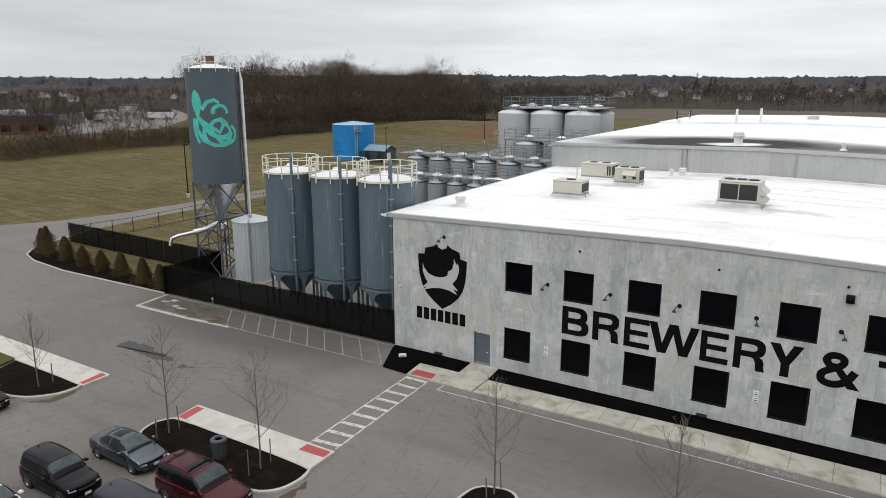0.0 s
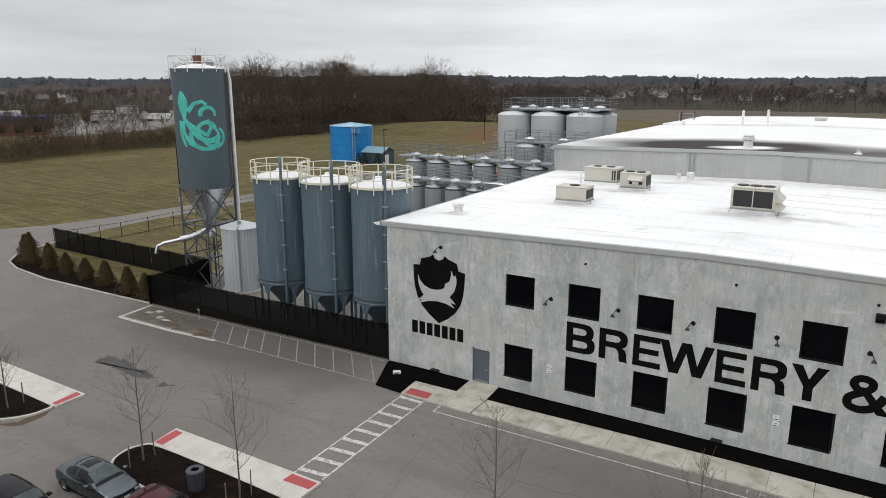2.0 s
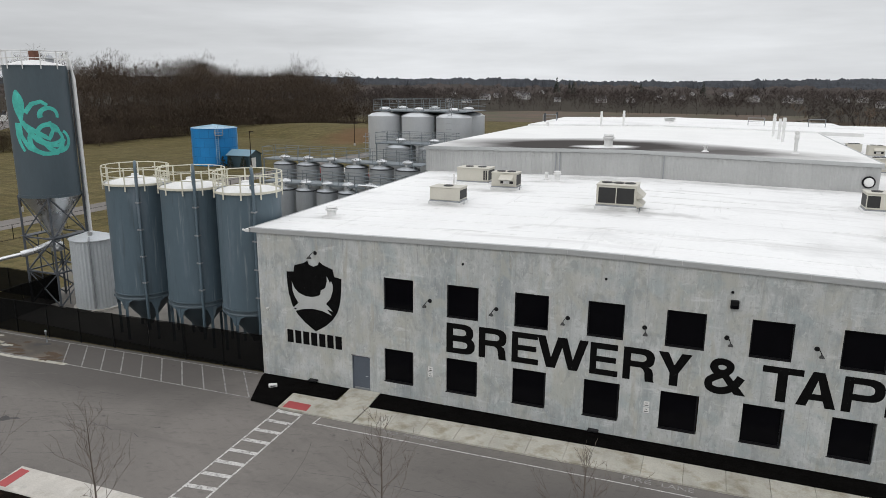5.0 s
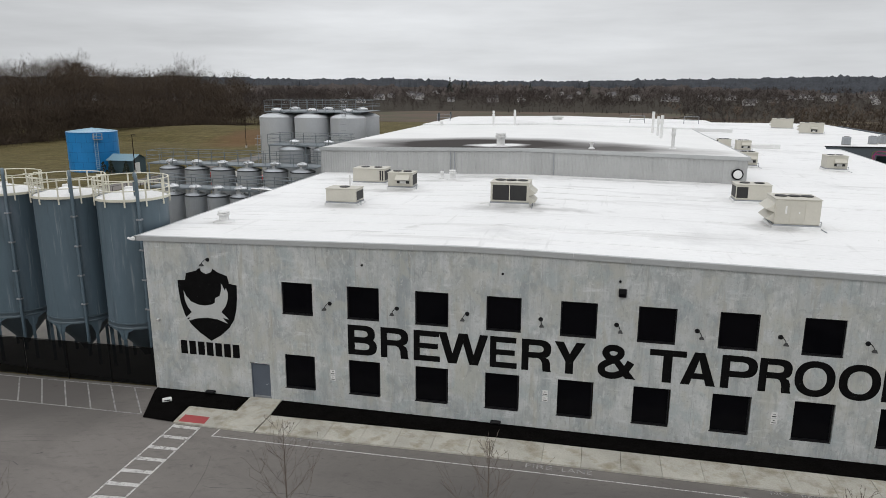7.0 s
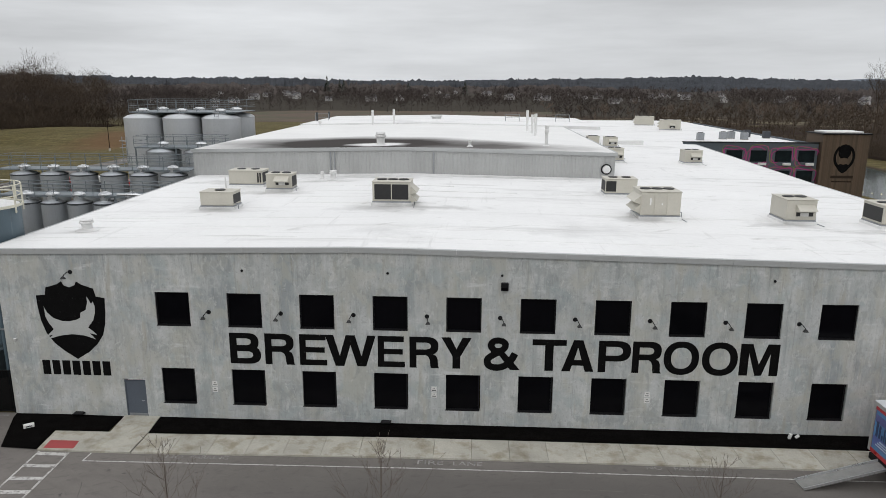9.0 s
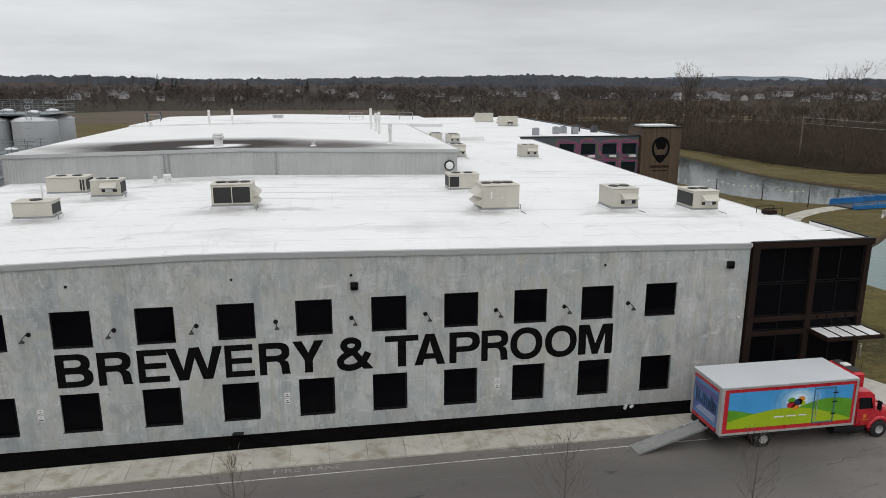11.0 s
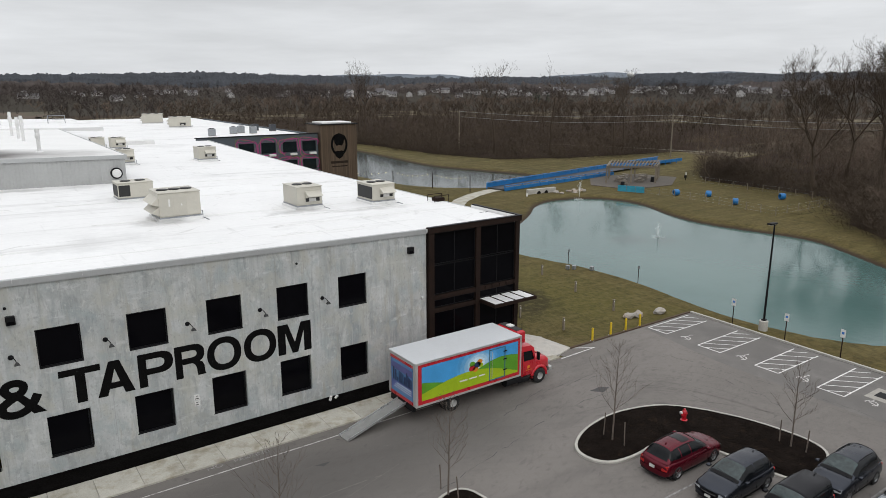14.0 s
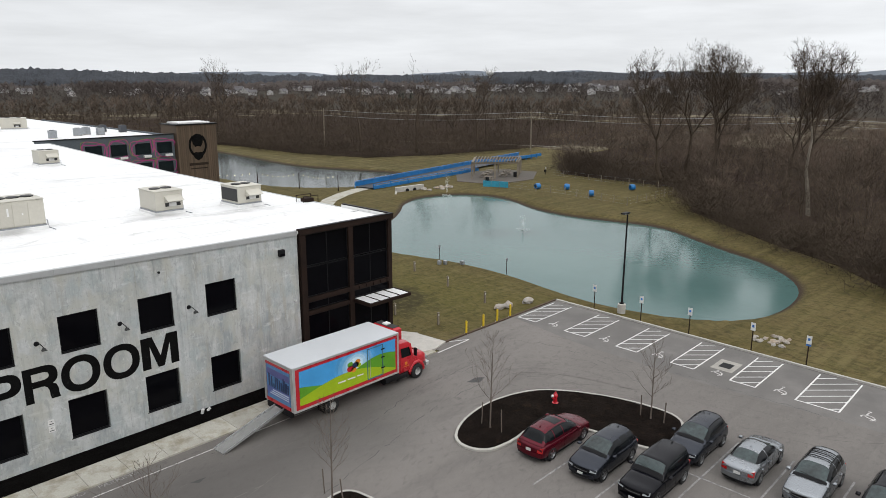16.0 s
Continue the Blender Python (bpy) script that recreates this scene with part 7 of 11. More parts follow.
# ---- roof plant ----
def roof_unit(at, w, d, h, turn=0.0, grille="front", hood=None, fans=2, label="beige rooftop air-conditioning unit with dark coil grilles"):
    """A packaged unit: curb, casing, panels, grille slats, hoods and top fans. Its front looks to -y."""
    x, y = at
    e = thing("rooftop_unit", label, "air conditioner", "rooftop units", at=pose(x, y, roof_z(x) - 0.06, 0, 0, turn))
    part("curb", Mesh().slab(-w / 2 - 0.1, w / 2 + 0.1, -d / 2 - 0.1, d / 2 + 0.1, 0, 0.26, 0.02), MEMBRANE, e)
    part("base_rail", Mesh().box(-w / 2 - 0.03, w / 2 + 0.03, -d / 2 - 0.03, d / 2 + 0.03, 0.26, 0.36), GALV, e)
    part("casing", Mesh().slab(-w / 2, w / 2, -d / 2, d / 2, 0.36, h, 0.03), RTU_BEIGE, e)
    part("lid", Mesh().slab(-w / 2 - 0.04, w / 2 + 0.04, -d / 2 - 0.04, d / 2 + 0.04, h, h + 0.07, 0.02), RTU_BEIGE, e)
    y0 = -d / 2
    if grille in ("front", "both", "half"):
        xa, xb = (-w / 2 + 0.12, w / 2 - 0.12) if grille != "half" else (w * 0.34, w / 2 - 0.06)
        g = part("coil_grille", Mesh().box(xa, xb, y0 - 0.015, y0 + 0.01, 0.5, h - 0.14), RTU_DARK, e, "dark coil grille")
        n = max(2, int((xb - xa) / 0.9))
        for k in range(n + 1):
            part("mullion", Mesh().box(xa + (xb - xa) * k / n - 0.03, xa + (xb - xa) * k / n + 0.03, y0 - 0.04, y0 - 0.012, 0.46, h - 0.1), RTU_BEIGE, g)
    if grille == "corner":
        part("coil_grille", Mesh().box(-w / 2 + 0.06, -w * 0.16, y0 - 0.015, y0 + 0.01, 0.5, h - 0.14), RTU_DARK, e, "dark coil grille")
    if grille in ("side", "both", "corner"):
        part("coil_grille", Mesh().box(-w / 2 - 0.015, -w / 2 + 0.01, -d / 2 + 0.1, d / 2 - 0.1, 0.5, h - 0.14), RTU_DARK, e, "dark coil grille")
    if grille in ("right", "half"):
        part("coil_grille", Mesh().box(w / 2 - 0.01, w / 2 + 0.015, -d / 2 + 0.1, d / 2 - 0.1, 0.5, h - 0.14), RTU_DARK, e, "dark coil grille")
    if grille == "panel":
        for k in range(3):
            part("access_panel", Mesh().slab(-w / 2 + 0.05 + k * (w - 0.1) / 3, -w / 2 + 0.02 + (k + 1) * (w - 0.1) / 3, y0 - 0.02, y0 + 0.01, 0.42, h - 0.06, 0.01), RTU_BEIGE, e)
        part("panel_label", Mesh().box(-w * 0.28, -w * 0.24, y0 - 0.026, y0 - 0.02, h * 0.55, h * 0.8).box(w * 0.02, w * 0.05, y0 - 0.026, y0 - 0.02, h * 0.55, h * 0.62), SIGN_WHITE, e)
    if hood:
        for side, zc in hood:
            if side == "front":
                v = [(-0.6, y0, zc + 0.42), (0.6, y0, zc + 0.42), (0.6, y0 - 0.62, zc + 0.05), (-0.6, y0 - 0.62, zc + 0.05), (-0.6, y0, zc - 0.1), (0.6, y0, zc - 0.1)]
                v = [(a + w * 0.12, b, c) for a, b, c in v]
                part("intake", Mesh().box(w * 0.12 - 0.56, w * 0.12 + 0.56, y0 - 0.03, y0 + 0.01, 0.62, zc - 0.12), RTU_DARK, e, "dark intake under the hood")
                part("hood", Mesh().add(v, [(0, 3, 2, 1), (0, 4, 3), (1, 2, 5)]), RTU_BEIGE, e)
                part("filter_grille", Mesh().box(w * 0.12 - 0.3, w * 0.12 + 0.25, y0 - 0.05, y0 - 0.032, 0.62, 0.88), PLATE, e)
            else:
                s = 1 if side == "right" else -1
                xs = s * w / 2
                for k in range(2):
                    z1 = zc + 0.35 - k * 0.62
                    v = [(xs, y0 + 0.1, z1), (xs, -y0 - 0.1, z1), (xs + s * 0.5, -y0 - 0.1, z1 - 0.42), (xs + s * 0.5, y0 + 0.1, z1 - 0.42), (xs, y0 + 0.1, z1 - 0.6), (xs, -y0 - 0.1, z1 - 0.6)]
                    part("hood", Mesh().add(v, [(0, 1, 2, 3), (0, 3, 4), (1, 5, 2), (3, 2, 5, 4)]), RTU_BEIGE, e)
    for k in range(fans):
        fx = -w / 2 + (k + 0.7) * w / (fans + 0.4)
        part("fan_guard", Mesh().lathe([(0.36, h + 0.06), (0.40, h + 0.12), (0.34, h + 0.14), (0.1, h + 0.13), (0, h + 0.13)], 18, at=(fx, 0.0, 0)), RTU_DARK, e, "round dark fan guard", smooth=40)
    part("gas_pipe", Mesh().tube([(w / 2 + 0.05, -d * 0.3, 0.5), (w / 2 + 0.25, -d * 0.3, 0.5), (w / 2 + 0.25, -d * 0.3, 0.05), (w / 2 + 0.3, -d * 0.3 - 1.2, 0.05)], 0.035, 6), GALV, e)
    return e


roof_unit((8.2, 13.2), 2.4, 1.7, 1.30, 0, "right", fans=1)
roof_unit((6.5, 24.9), 3.0, 2.0, 1.50, 0, "half", fans=2)
roof_unit((10.3, 21.9), 2.2, 1.6, 1.50, 0, "right", hood=(("front", 0.95),), fans=2)
roof_unit((20.75, 14.8), 2.8, 2.2, 1.75, 0, "front", hood=(("right", 1.1),), fans=3, label="large rooftop unit with wide dark coil face and side hood")
roof_unit((38.9, 22.1), 2.6, 1.9, 1.50, 0, "corner", fans=2)
roof_unit((39.6, 12.5), 2.7, 2.6, 1.95, 0, "panel", hood=(("left", 1.35),), fans=3, label="large beige rooftop unit with louvred intake hoods")
roof_unit((49.0, 12.4), 2.0, 2.6, 1.70, 0, "none", hood=(("front", 1.0),), fans=2)
roof_unit((55.0, 11.6), 2.0, 2.5, 1.60, 0, "side", hood=(("front", 0.95),), fans=2)
roof_unit((53.0, 50.0), 2.1, 2.2, 1.7, 0, "none", hood=(("front", 1.0),), fans=2)
roof_unit((43.7, 50.0), 2.0, 2.0, 1.7, 0, "none", hood=(("front", 1.0),), fans=2)
roof_unit((44.9, 73.9), 1.8, 1.6, 1.5, 0, "side", fans=2)
roof_unit((47.1, 71.2), 1.9, 1.8, 1.6, 0, "none", hood=(("front", 1.0),), fans=2)
roof_unit((68.0, 140.0), 4.5, 3.0, 2.3, -15, "none", hood=(("left", 1.6),), fans=2)
roof_unit((69.5, 122.0), 4.5, 3.0, 2.3, -15, "none", hood=(("left", 1.6), ("front", 1.2)), fans=2)


def roof_vent(x, y, z, r, h, label="small white roof vent with a ringed cap", dark=False):
    e = thing("roof_vent", label, "vent", "roof vents", at=(x, y, z))
    part("flashing", Mesh().lathe([(r * 2.2, 0), (r * 2.2, 0.03), (r * 1.2, 0.12), (r, 0.14)], 20), MEMBRANE, e, smooth=40)
    part("tube", Mesh().lathe([(r, 0), (r, h * 0.7)], 16), DARK_RIM if dark else SILO_TOP, e, smooth=40)
    part("cap", Mesh().lathe([(r * 1.25, h * 0.62), (r * 1.35, h * 0.68), (r * 1.35, h * 0.78), (r, h * 0.82), (r * 1.25, h * 0.9), (r * 1.1, h), (0, h)], 18), DARK_RIM if dark else SILO_TOP, e, smooth=40)
    return e


roof_vent(2.6, 5.1, roof_z(2.6), 0.32, 0.75)
roof_vent(13.4, 28.5, roof_z(13.4), 0.28, 0.9)
roof_vent(12.2, 29.2, roof_z(12.2), 0.15, 0.7)
roof_vent(7.9, 15.2, roof_z(7.9), 0.05, 2.0, "thin grey vent pipe on the roof")
roof_vent(17.0, 35.4, hall_z(17) + 0.08, 0.42, 1.35, "broad white roof ventilator standing in soot")
roof_vent(26.2, 35.8, hall_z(26) + 0.08, 0.16, 0.7)
for x, y, h, r in ((10.4, 74, 2.4, 0.15), (13.7, 74.5, 2.5, 0.15), (33.9, 63, 3.0, 0.16), (34.2, 58, 2.6, 0.15), (34.3, 53.5, 2.9, 0.16), (34.4, 39.6, 2.2, 0.17), (19.5, 90, 0.9, 0.8), (2.0, 74, 0.8, 0.2)):
    roof_vent(x, y, hall_z(x) + 0.05, r, h, "slim white flue pipe on the hall roof")
for x, y in ((33, 88), (42, 90), (-0.8, 88)):
    hat = thing("roof_hatch_rail", "small galvanised guard frame on the far roof edge", "railing", at=(x, y, hall_z(min(x, 40)) + 0.28))
    for a in (-1.2, 1.2):
        part("post", Mesh().beam((a, 0, 0), (a, 0, 1.2), 0.08), GALV, hat)
    part("rail", Mesh().beam((-1.2, 0, 1.2), (1.2, 0, 1.2), 0.08).beam((-1.2, 0, 0.6), (1.2, 0, 0.6), 0.06), GALV, hat)
roof_vent(-1.0, 95, hall_z(0), 0.14, 1.6, "short black stack at the hall's edge", True)
roof_vent(-1.2, 86, hall_z(0), 0.14, 1.8, "short black stack at the hall's edge", True)
duct = thing("roof_duct", "low white sheet-metal duct lying on the rear roof", "duct", at=pose(51.0, 78.5, 9.62, 0, 0, 4))
part("body", Mesh().slab(-2.6, 2.6, -0.9, 0.9, 0, 0.9, 0.1), SILO_TOP, duct)

# ---- glazed steel bay at the corner ----
GX0, GX1, GY, GZ = 52.15, 60.05, -0.10, 9.92
bay_ = thing("glazed_bay", "dark rusty steel-framed glazed corner bay, three storeys high", "building bay")
# black wall and slab added behind the opaque panes
part("core_back", Mesh().box(GX0 + 0.2, GX1 - 0.2, 3.2, 3.3, -0.1, GZ - 0.2), BLACK_TRIM, bay_, "black wall added inside the bay")
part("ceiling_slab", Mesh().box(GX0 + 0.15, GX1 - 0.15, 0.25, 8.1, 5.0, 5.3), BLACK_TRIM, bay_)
part("roof_edge", Mesh().slab(GX0 - 0.02, GX1 + 0.12, GY - 0.16, 0.16, GZ - 0.36, GZ + 0.02, 0.02).slab(GX1 - 0.1, GX1 + 0.14, 0.16, 5.4, GZ - 0.36, GZ + 0.02, 0.02).slab(GX1 - 0.1, GX1 + 0.04, 5.4, 8.2, GZ - 0.62, GZ - 0.28, 0.02), RUSTY, bay_)
part("parapet_lining", Mesh().box(GX0 + 0.02, GX1 - 0.16, 0.165, 0.20, GZ - 0.3, GZ - 0.005).box(GX1 - 0.16, GX1 - 0.105, 0.165, 5.4, GZ - 0.3, GZ - 0.005), MEMBRANE, bay_, "white membrane turned up behind the edge")
part("roof_cap", Mesh().box(GX0, GX1 + 0.15, GY - 0.18, GY + 0.1, GZ + 0.02, GZ + 0.06).box(GX1 - 0.05, GX1 + 0.17, GY + 0.1, 5.4, GZ + 0.02, GZ + 0.06), BLACK_FRAME, bay_, "thin black roof cap")
for x, w in ((GX0 + 0.22, 0.42), (56.28, 0.38), (GX1 - 0.18, 0.34)):
    part("column", Mesh().box(x - w / 2, x + w / 2, GY - 0.1, GY + 0.06, 0, GZ - 0.36).box(x - w / 2, x + w / 2, GY + 0.16, GY + 0.28, 0, GZ - 0.36).box(x - 0.05, x + 0.05, GY + 0.06, GY + 0.16, 0, GZ - 0.36), RUSTY, bay_)
part("column", Mesh().box(GX1 - 0.1, GX1 + 0.1, 4.0, 4.3, 0, GZ - 0.36).box(GX1 - 0.1, GX1 + 0.1, 7.9, 8.2, 0, GZ - 0.36), RUSTY, bay_)
for z, h in ((4.95, 0.30), (4.05, 0.28)):
    part("floor_beam", Mesh().box(GX0 + 0.1, GX1, GY - 0.08, GY + 0.04, z, z + h).box(GX1 - 0.04, GX1 + 0.08, 0.2, 8.0, z, z + h), RUSTY, bay_)
for xa, xb in ((GX0 + 0.45, 56.08), (56.48, GX1 - 0.36)):
    for z0, z1 in ((0.1, 4.02), (4.36, 4.92), (5.28, 7.32), (7.38, GZ - 0.4)):
        fr = part("glazing_frame", Mesh().box(xa, xb, GY + 0.06, GY + 0.12, z0, z0 + 0.06).box(xa, xb, GY + 0.06, GY + 0.12, z1 - 0.06, z1)
                  .box(xa, xa + 0.06, GY + 0.06, GY + 0.12, z0, z1).box(xb - 0.06, xb, GY + 0.06, GY + 0.12, z0, z1).box((xa + xb) / 2 - 0.03, (xa + xb) / 2 + 0.03, GY + 0.06, GY + 0.12, z0, z1), BLACK_FRAME, bay_)
        part("pane", Mesh().box(xa + 0.06, xb - 0.06, GY + 0.08, GY + 0.095, z0 + 0.06, z1 - 0.06), DARK_GLASS, fr)
for y0, y1 in ((0.3, 3.95), (4.35, 7.85)):
    for z0, z1 in ((0.1, 4.02), (4.36, 4.92), (5.28, 7.32), (7.38, GZ - 0.4)):
        fr = part("glazing_frame", Mesh().box(GX1 - 0.06, GX1, y0, y1, z0, z0 + 0.06).box(GX1 - 0.06, GX1, y0, y1, z1 - 0.06, z1).box(GX1 - 0.06, GX1, y0, y0 + 0.06, z0, z1).box(GX1 - 0.06, GX1, y1 - 0.06, y1, z0, z1), BLACK_FRAME, bay_)
        part("pane", Mesh().box(GX1 - 0.04, GX1 - 0.025, y0 + 0.06, y1 - 0.06, z0 + 0.06, z1 - 0.06), DARK_GLASS, fr)
for k in range(5):
    part("balcony_bracket", Mesh().box(56.9 + k * 0.65, 57.05 + k * 0.65, GY - 0.16, GY - 0.06, 5.0, 5.22), RUSTY, bay_)
aw = thing("entrance_canopy", "flat white canopy panels on dark steel brackets", "canopy", at=(56.45, GY, 4.24))
for k in range(4):
    part("canopy_panel", Mesh().slab(0.04 + k * 0.92, 0.92 + k * 0.92, -1.75, 0.0, 0.06, 0.10, 0.01), SILO_TOP, aw)
part("edge_beam", Mesh().slab(-0.08, 3.8, -1.85, -1.72, -0.12, 0.12, 0.02).slab(-0.08, 0.0, -1.72, 0.0, -0.12, 0.1, 0.01).slab(3.72, 3.8, -1.72, 0, -0.12, 0.1, 0.01), RUSTY, aw)
for k in range(5):
    part("rib", Mesh().beam((k * 0.93, -1.75, 0.115), (k * 0.93, 0.0, 0.115), 0.06), RUSTY, aw)
tank_h = thing("roof_tub", "dark rusty railed hatch box at the roof edge", "hatch", at=(59.6, 9.4, 9.62))
part("box", Mesh().slab(-0.4, 0.4, -0.35, 0.35, 0, 0.4, 0.04), RUSTY, tank_h)
for a, b in ((-0.7, -0.5), (0.7, -0.5), (0.7, 0.5), (-0.7, 0.5)):
    part("post", Mesh().beam((a, b, 0), (a, b, 0.6), 0.05), RUSTY, tank_h)
for b in (-0.5, 0.5):
    part("rail", Mesh().beam((-0.7, b, 0.6), (0.7, b, 0.6), 0.05), RUSTY, tank_h)

# ---- mural wing and timber tower behind ----
wing = structure("wall_wing", Mesh().box(61.2, 83.2, 81.9, 82.2, -0.2, 10.0).box(82.9, 83.2, 82.2, 150, -0.2, 9.9), HOTEL_GREY, "slate-grey clad wing wall with painted ribbon mural", "wall")
structure("trim", Mesh().slab(61.0, 83.3, 81.75, 82.25, 10.0, 10.14, 0.03), BLACK_FRAME, "black parapet cap of the wing", "coping")
n_w = 21
for zr, hr in ((6.95, 1.75), (3.65, 1.75)):
    for wx in (68.4, 72.4, 76.4, 80.15):
        w = tagged(new(f"window_{n_w}"), "dark square window in the slate-grey wing", "window", "windows of the wing", "structure")
        n_w += 1
        w.matrix_basis = Matrix.Translation((wx, 81.9, zr))
        part("window_frame", Mesh().box(-0.06, 2.56, -0.06, 0.0, -0.06, 0).box(-0.06, 2.56, -0.06, 0.0, hr, hr + 0.06).box(-0.06, 0, -0.06, 0, 0, hr).box(2.5, 2.56, -0.06, 0, 0, hr), BLACK_FRAME, w)
        part("pane", Mesh().box(0, 2.5, -0.03, -0.005, 0, hr), WING_GLASS, w)
        if zr > 5 and wx > 70:
            part("planter", Mesh().slab(1.2, 2.45, -0.5, -0.06, -0.62, -0.22, 0.03), SIGN_WHITE, w, "white box under the window")
ribbons = thing("ribbon_mural", "pink and lime looping ribbons painted on the wall", "mural")
rng = random.Random(8)
for k, (wx, wz) in enumerate([(w_, z_) for w_ in (68.4, 72.4, 76.4, 80.15) for z_ in (7.83, 4.53)]):
    for j_, (grow, wide_, tone) in enumerate(((0.30, 0.075, PINK), (0.62, 0.05, LIME), (0.48, 0.06, PINK))):
        t0_ = rng.uniform(-0.6, 1.0)
        pts = []
        for t in np.linspace(t0_, t0_ + (4.6, 3.6, 5.2)[j_], 34):
            c, s_ = math.cos(t), math.sin(t)
            wob = 0.24 * math.sin(3 * t + k + j_)
            pts.append((wx + 1.25 + (1.40 + grow + wob) * math.copysign(abs(c) ** 0.6, c), 81.86 - 0.004 * j_, min(9.85, wz + (1.02 + grow + wob) * math.copysign(abs(s_) ** 0.6, s_))))
        v = []
        for i, p in enumerate(pts):
            q, o = pts[min(i + 1, 33)], pts[max(i - 1, 0)]
            d = Vector((q[0] - o[0], q[2] - o[2])).normalized()
            v += [(p[0] - d.y * wide_, p[1], p[2] + d.x * wide_), (p[0] + d.y * wide_, p[1], p[2] - d.x * wide_)]
        part("ribbon", Mesh().add(v, [(2 * i, 2 * i + 1, 2 * i + 3, 2 * i + 2) for i in range(33)]), tone, ribbons)
STAIN = material("dark_brown_stain", (0.030, 0.022, 0.016), 0.85, vary=0.2, scale=2, ior=1.2)
tower = thing("timber_tower", "square timber-slatted tower with a black painted emblem", "tower", at=(83.3, 81.0, 0))
part("core", Mesh().box(0.1, 7.5, 0.1, 6.0, 0, 11.45), TOWER_WOOD, tower)
slat = Mesh().box(0, 0.34, 0, 0.06, 0, 11.5).mesh("slat")
slat.materials.append(TOWER_WOOD)
for k in range(20):
    ob = new("slat", slat)
    ob.parent, ob.location = tower, (0.1 + k * 0.372, 0.04, 0)
for k in range(16):
    ob = new("slat", slat)
    ob.parent, ob.location, ob.rotation_euler = tower, (7.56, 0.1 + k * 0.372, 0), (0, 0, radians(90))
part("roof", Mesh().slab(-0.15, 7.75, -0.15, 6.2, 11.5, 11.68, 0.03), BLACK_FRAME, tower)
part("roof_box", Mesh().slab(0.8, 6.8, 0.8, 5.0, 11.68, 11.95, 0.03), SILO_TOP, tower)
CAP = [(2.75, 9.1), (3.1, 9.75), (3.8, 9.95), (4.5, 9.75), (4.85, 9.1), (4.75, 8.2), (4.35, 7.6), (3.8, 7.75), (3.25, 7.6), (2.85, 8.2)]
part("emblem_head", Mesh().add([(x, 0.028, z) for x, z in CAP], [tuple(range(len(CAP)))]), BLACK_PAINT, tower, "black painted shape")
BEARD = [(2.75, 6.35), (3.3, 6.75), (3.8, 6.6), (4.3, 6.75), (4.85, 6.35), (4.5, 5.6), (3.8, 5.15), (3.1, 5.6)]
part("emblem_base", Mesh().add([(x, 0.028, z) for x, z in BEARD], [tuple(range(len(BEARD)))]), BLACK_PAINT, tower, "black painted shape")
for sx in (-1, 1):
    arc = [(3.8 + sx * r * math.cos(a), 0.028, 7.85 + 1.25 * r * math.sin(a)) for a in np.linspace(-0.95, 1.0, 12) for r in (1.30, 1.72)]
    part("emblem_side", Mesh().add(arc, [(2 * k, 2 * k + 1, 2 * k + 3, 2 * k + 2) for k in range(11)]), BLACK_PAINT, tower, "black painted shape")
for z0, xa, xb in ((4.35, 2.0, 5.6), (3.7, 2.2, 5.4)):
    part("bar", Mesh().box(xa, xb, 0.022, 0.03, z0, z0 + (0.45 if z0 > 4 else 0.2)), STAIN, tower)
for x, y in ((72, 95), (74, 96.5), (75.5, 94), (78.5, 101), (81, 98), (67, 92)):
    cu = thing("condenser", "small grey condenser unit on the wing roof", "air conditioner", "condensers", at=(x, y, 9.6))
    part("casing", Mesh().slab(-0.55, 0.55, -0.55, 0.55, 0.1, 1.35, 0.05), BIN_GREY if x > 76 else GALV, cu)
    part("fan_guard", Mesh().lathe([(0.42, 1.35), (0.44, 1.42), (0, 1.42)], 14), RTU_DARK, cu)
    part("foot", Mesh().box(-0.6, 0.6, -0.6, 0.6, 0, 0.1), KERB, cu)

# ---- vehicles ----
def loft(sections):
    """Joins closed rings of equal length into a skin with flat ends."""
    m, n = Mesh(), len(sections[0])
    v = [p for s in sections for p in s]
    f = [(k * n + i, k * n + (i + 1) % n, (k + 1) * n + (i + 1) % n, (k + 1) * n + i) for k in range(len(sections) - 1) for i in range(n)]
    f += [tuple(range(n))[::-1], tuple((len(sections) - 1) * n + i for i in range(n))]
    return m.add(v, f)


def wheel(parent, x, y, r=0.34, w=0.22, name="wheel", rim=None):
    s = 1 if y > 0 else -1
    e = part(name, Mesh().lathe([(r * 0.98, -w / 2 - 0.03), (r * 1.12, -w / 2 - 0.03), (r * 1.12, w / 2 - 0.02), (r * 0.98, w / 2 - 0.02)], 24), BLACK_TRIM, parent)
    e.matrix_basis = pose(x, y, r, -90 * s, 0, 0)
    part("tyre", Mesh().lathe([(r * 0.62, -w / 2), (r * 0.92, -w / 2), (r, -w / 2 + 0.04), (r, w / 2 - 0.04), (r * 0.92, w / 2), (r * 0.62, w / 2)], 24), TYRE, e, smooth=40)
    rm = Mesh().lathe([(0.0, w / 2 - 0.02), (0.06, w / 2 - 0.02), (0.08, w / 2 - 0.05), (r * 0.5, w / 2 - 0.07), (r * 0.6, w / 2 - 0.01), (r * 0.64, w / 2 + 0.005)], 20)
    for k in range(5):
        a = 2 * math.pi * k / 5
        rm.beam((0.05 * math.cos(a), 0.05 * math.sin(a), w / 2 - 0.025), (r * 0.58 * math.cos(a), r * 0.58 * math.sin(a), w / 2 - 0.02), 0.07, 0.03)
    part("rim", rm, rim or RIM, e, smooth=40)


PAINTS = {}


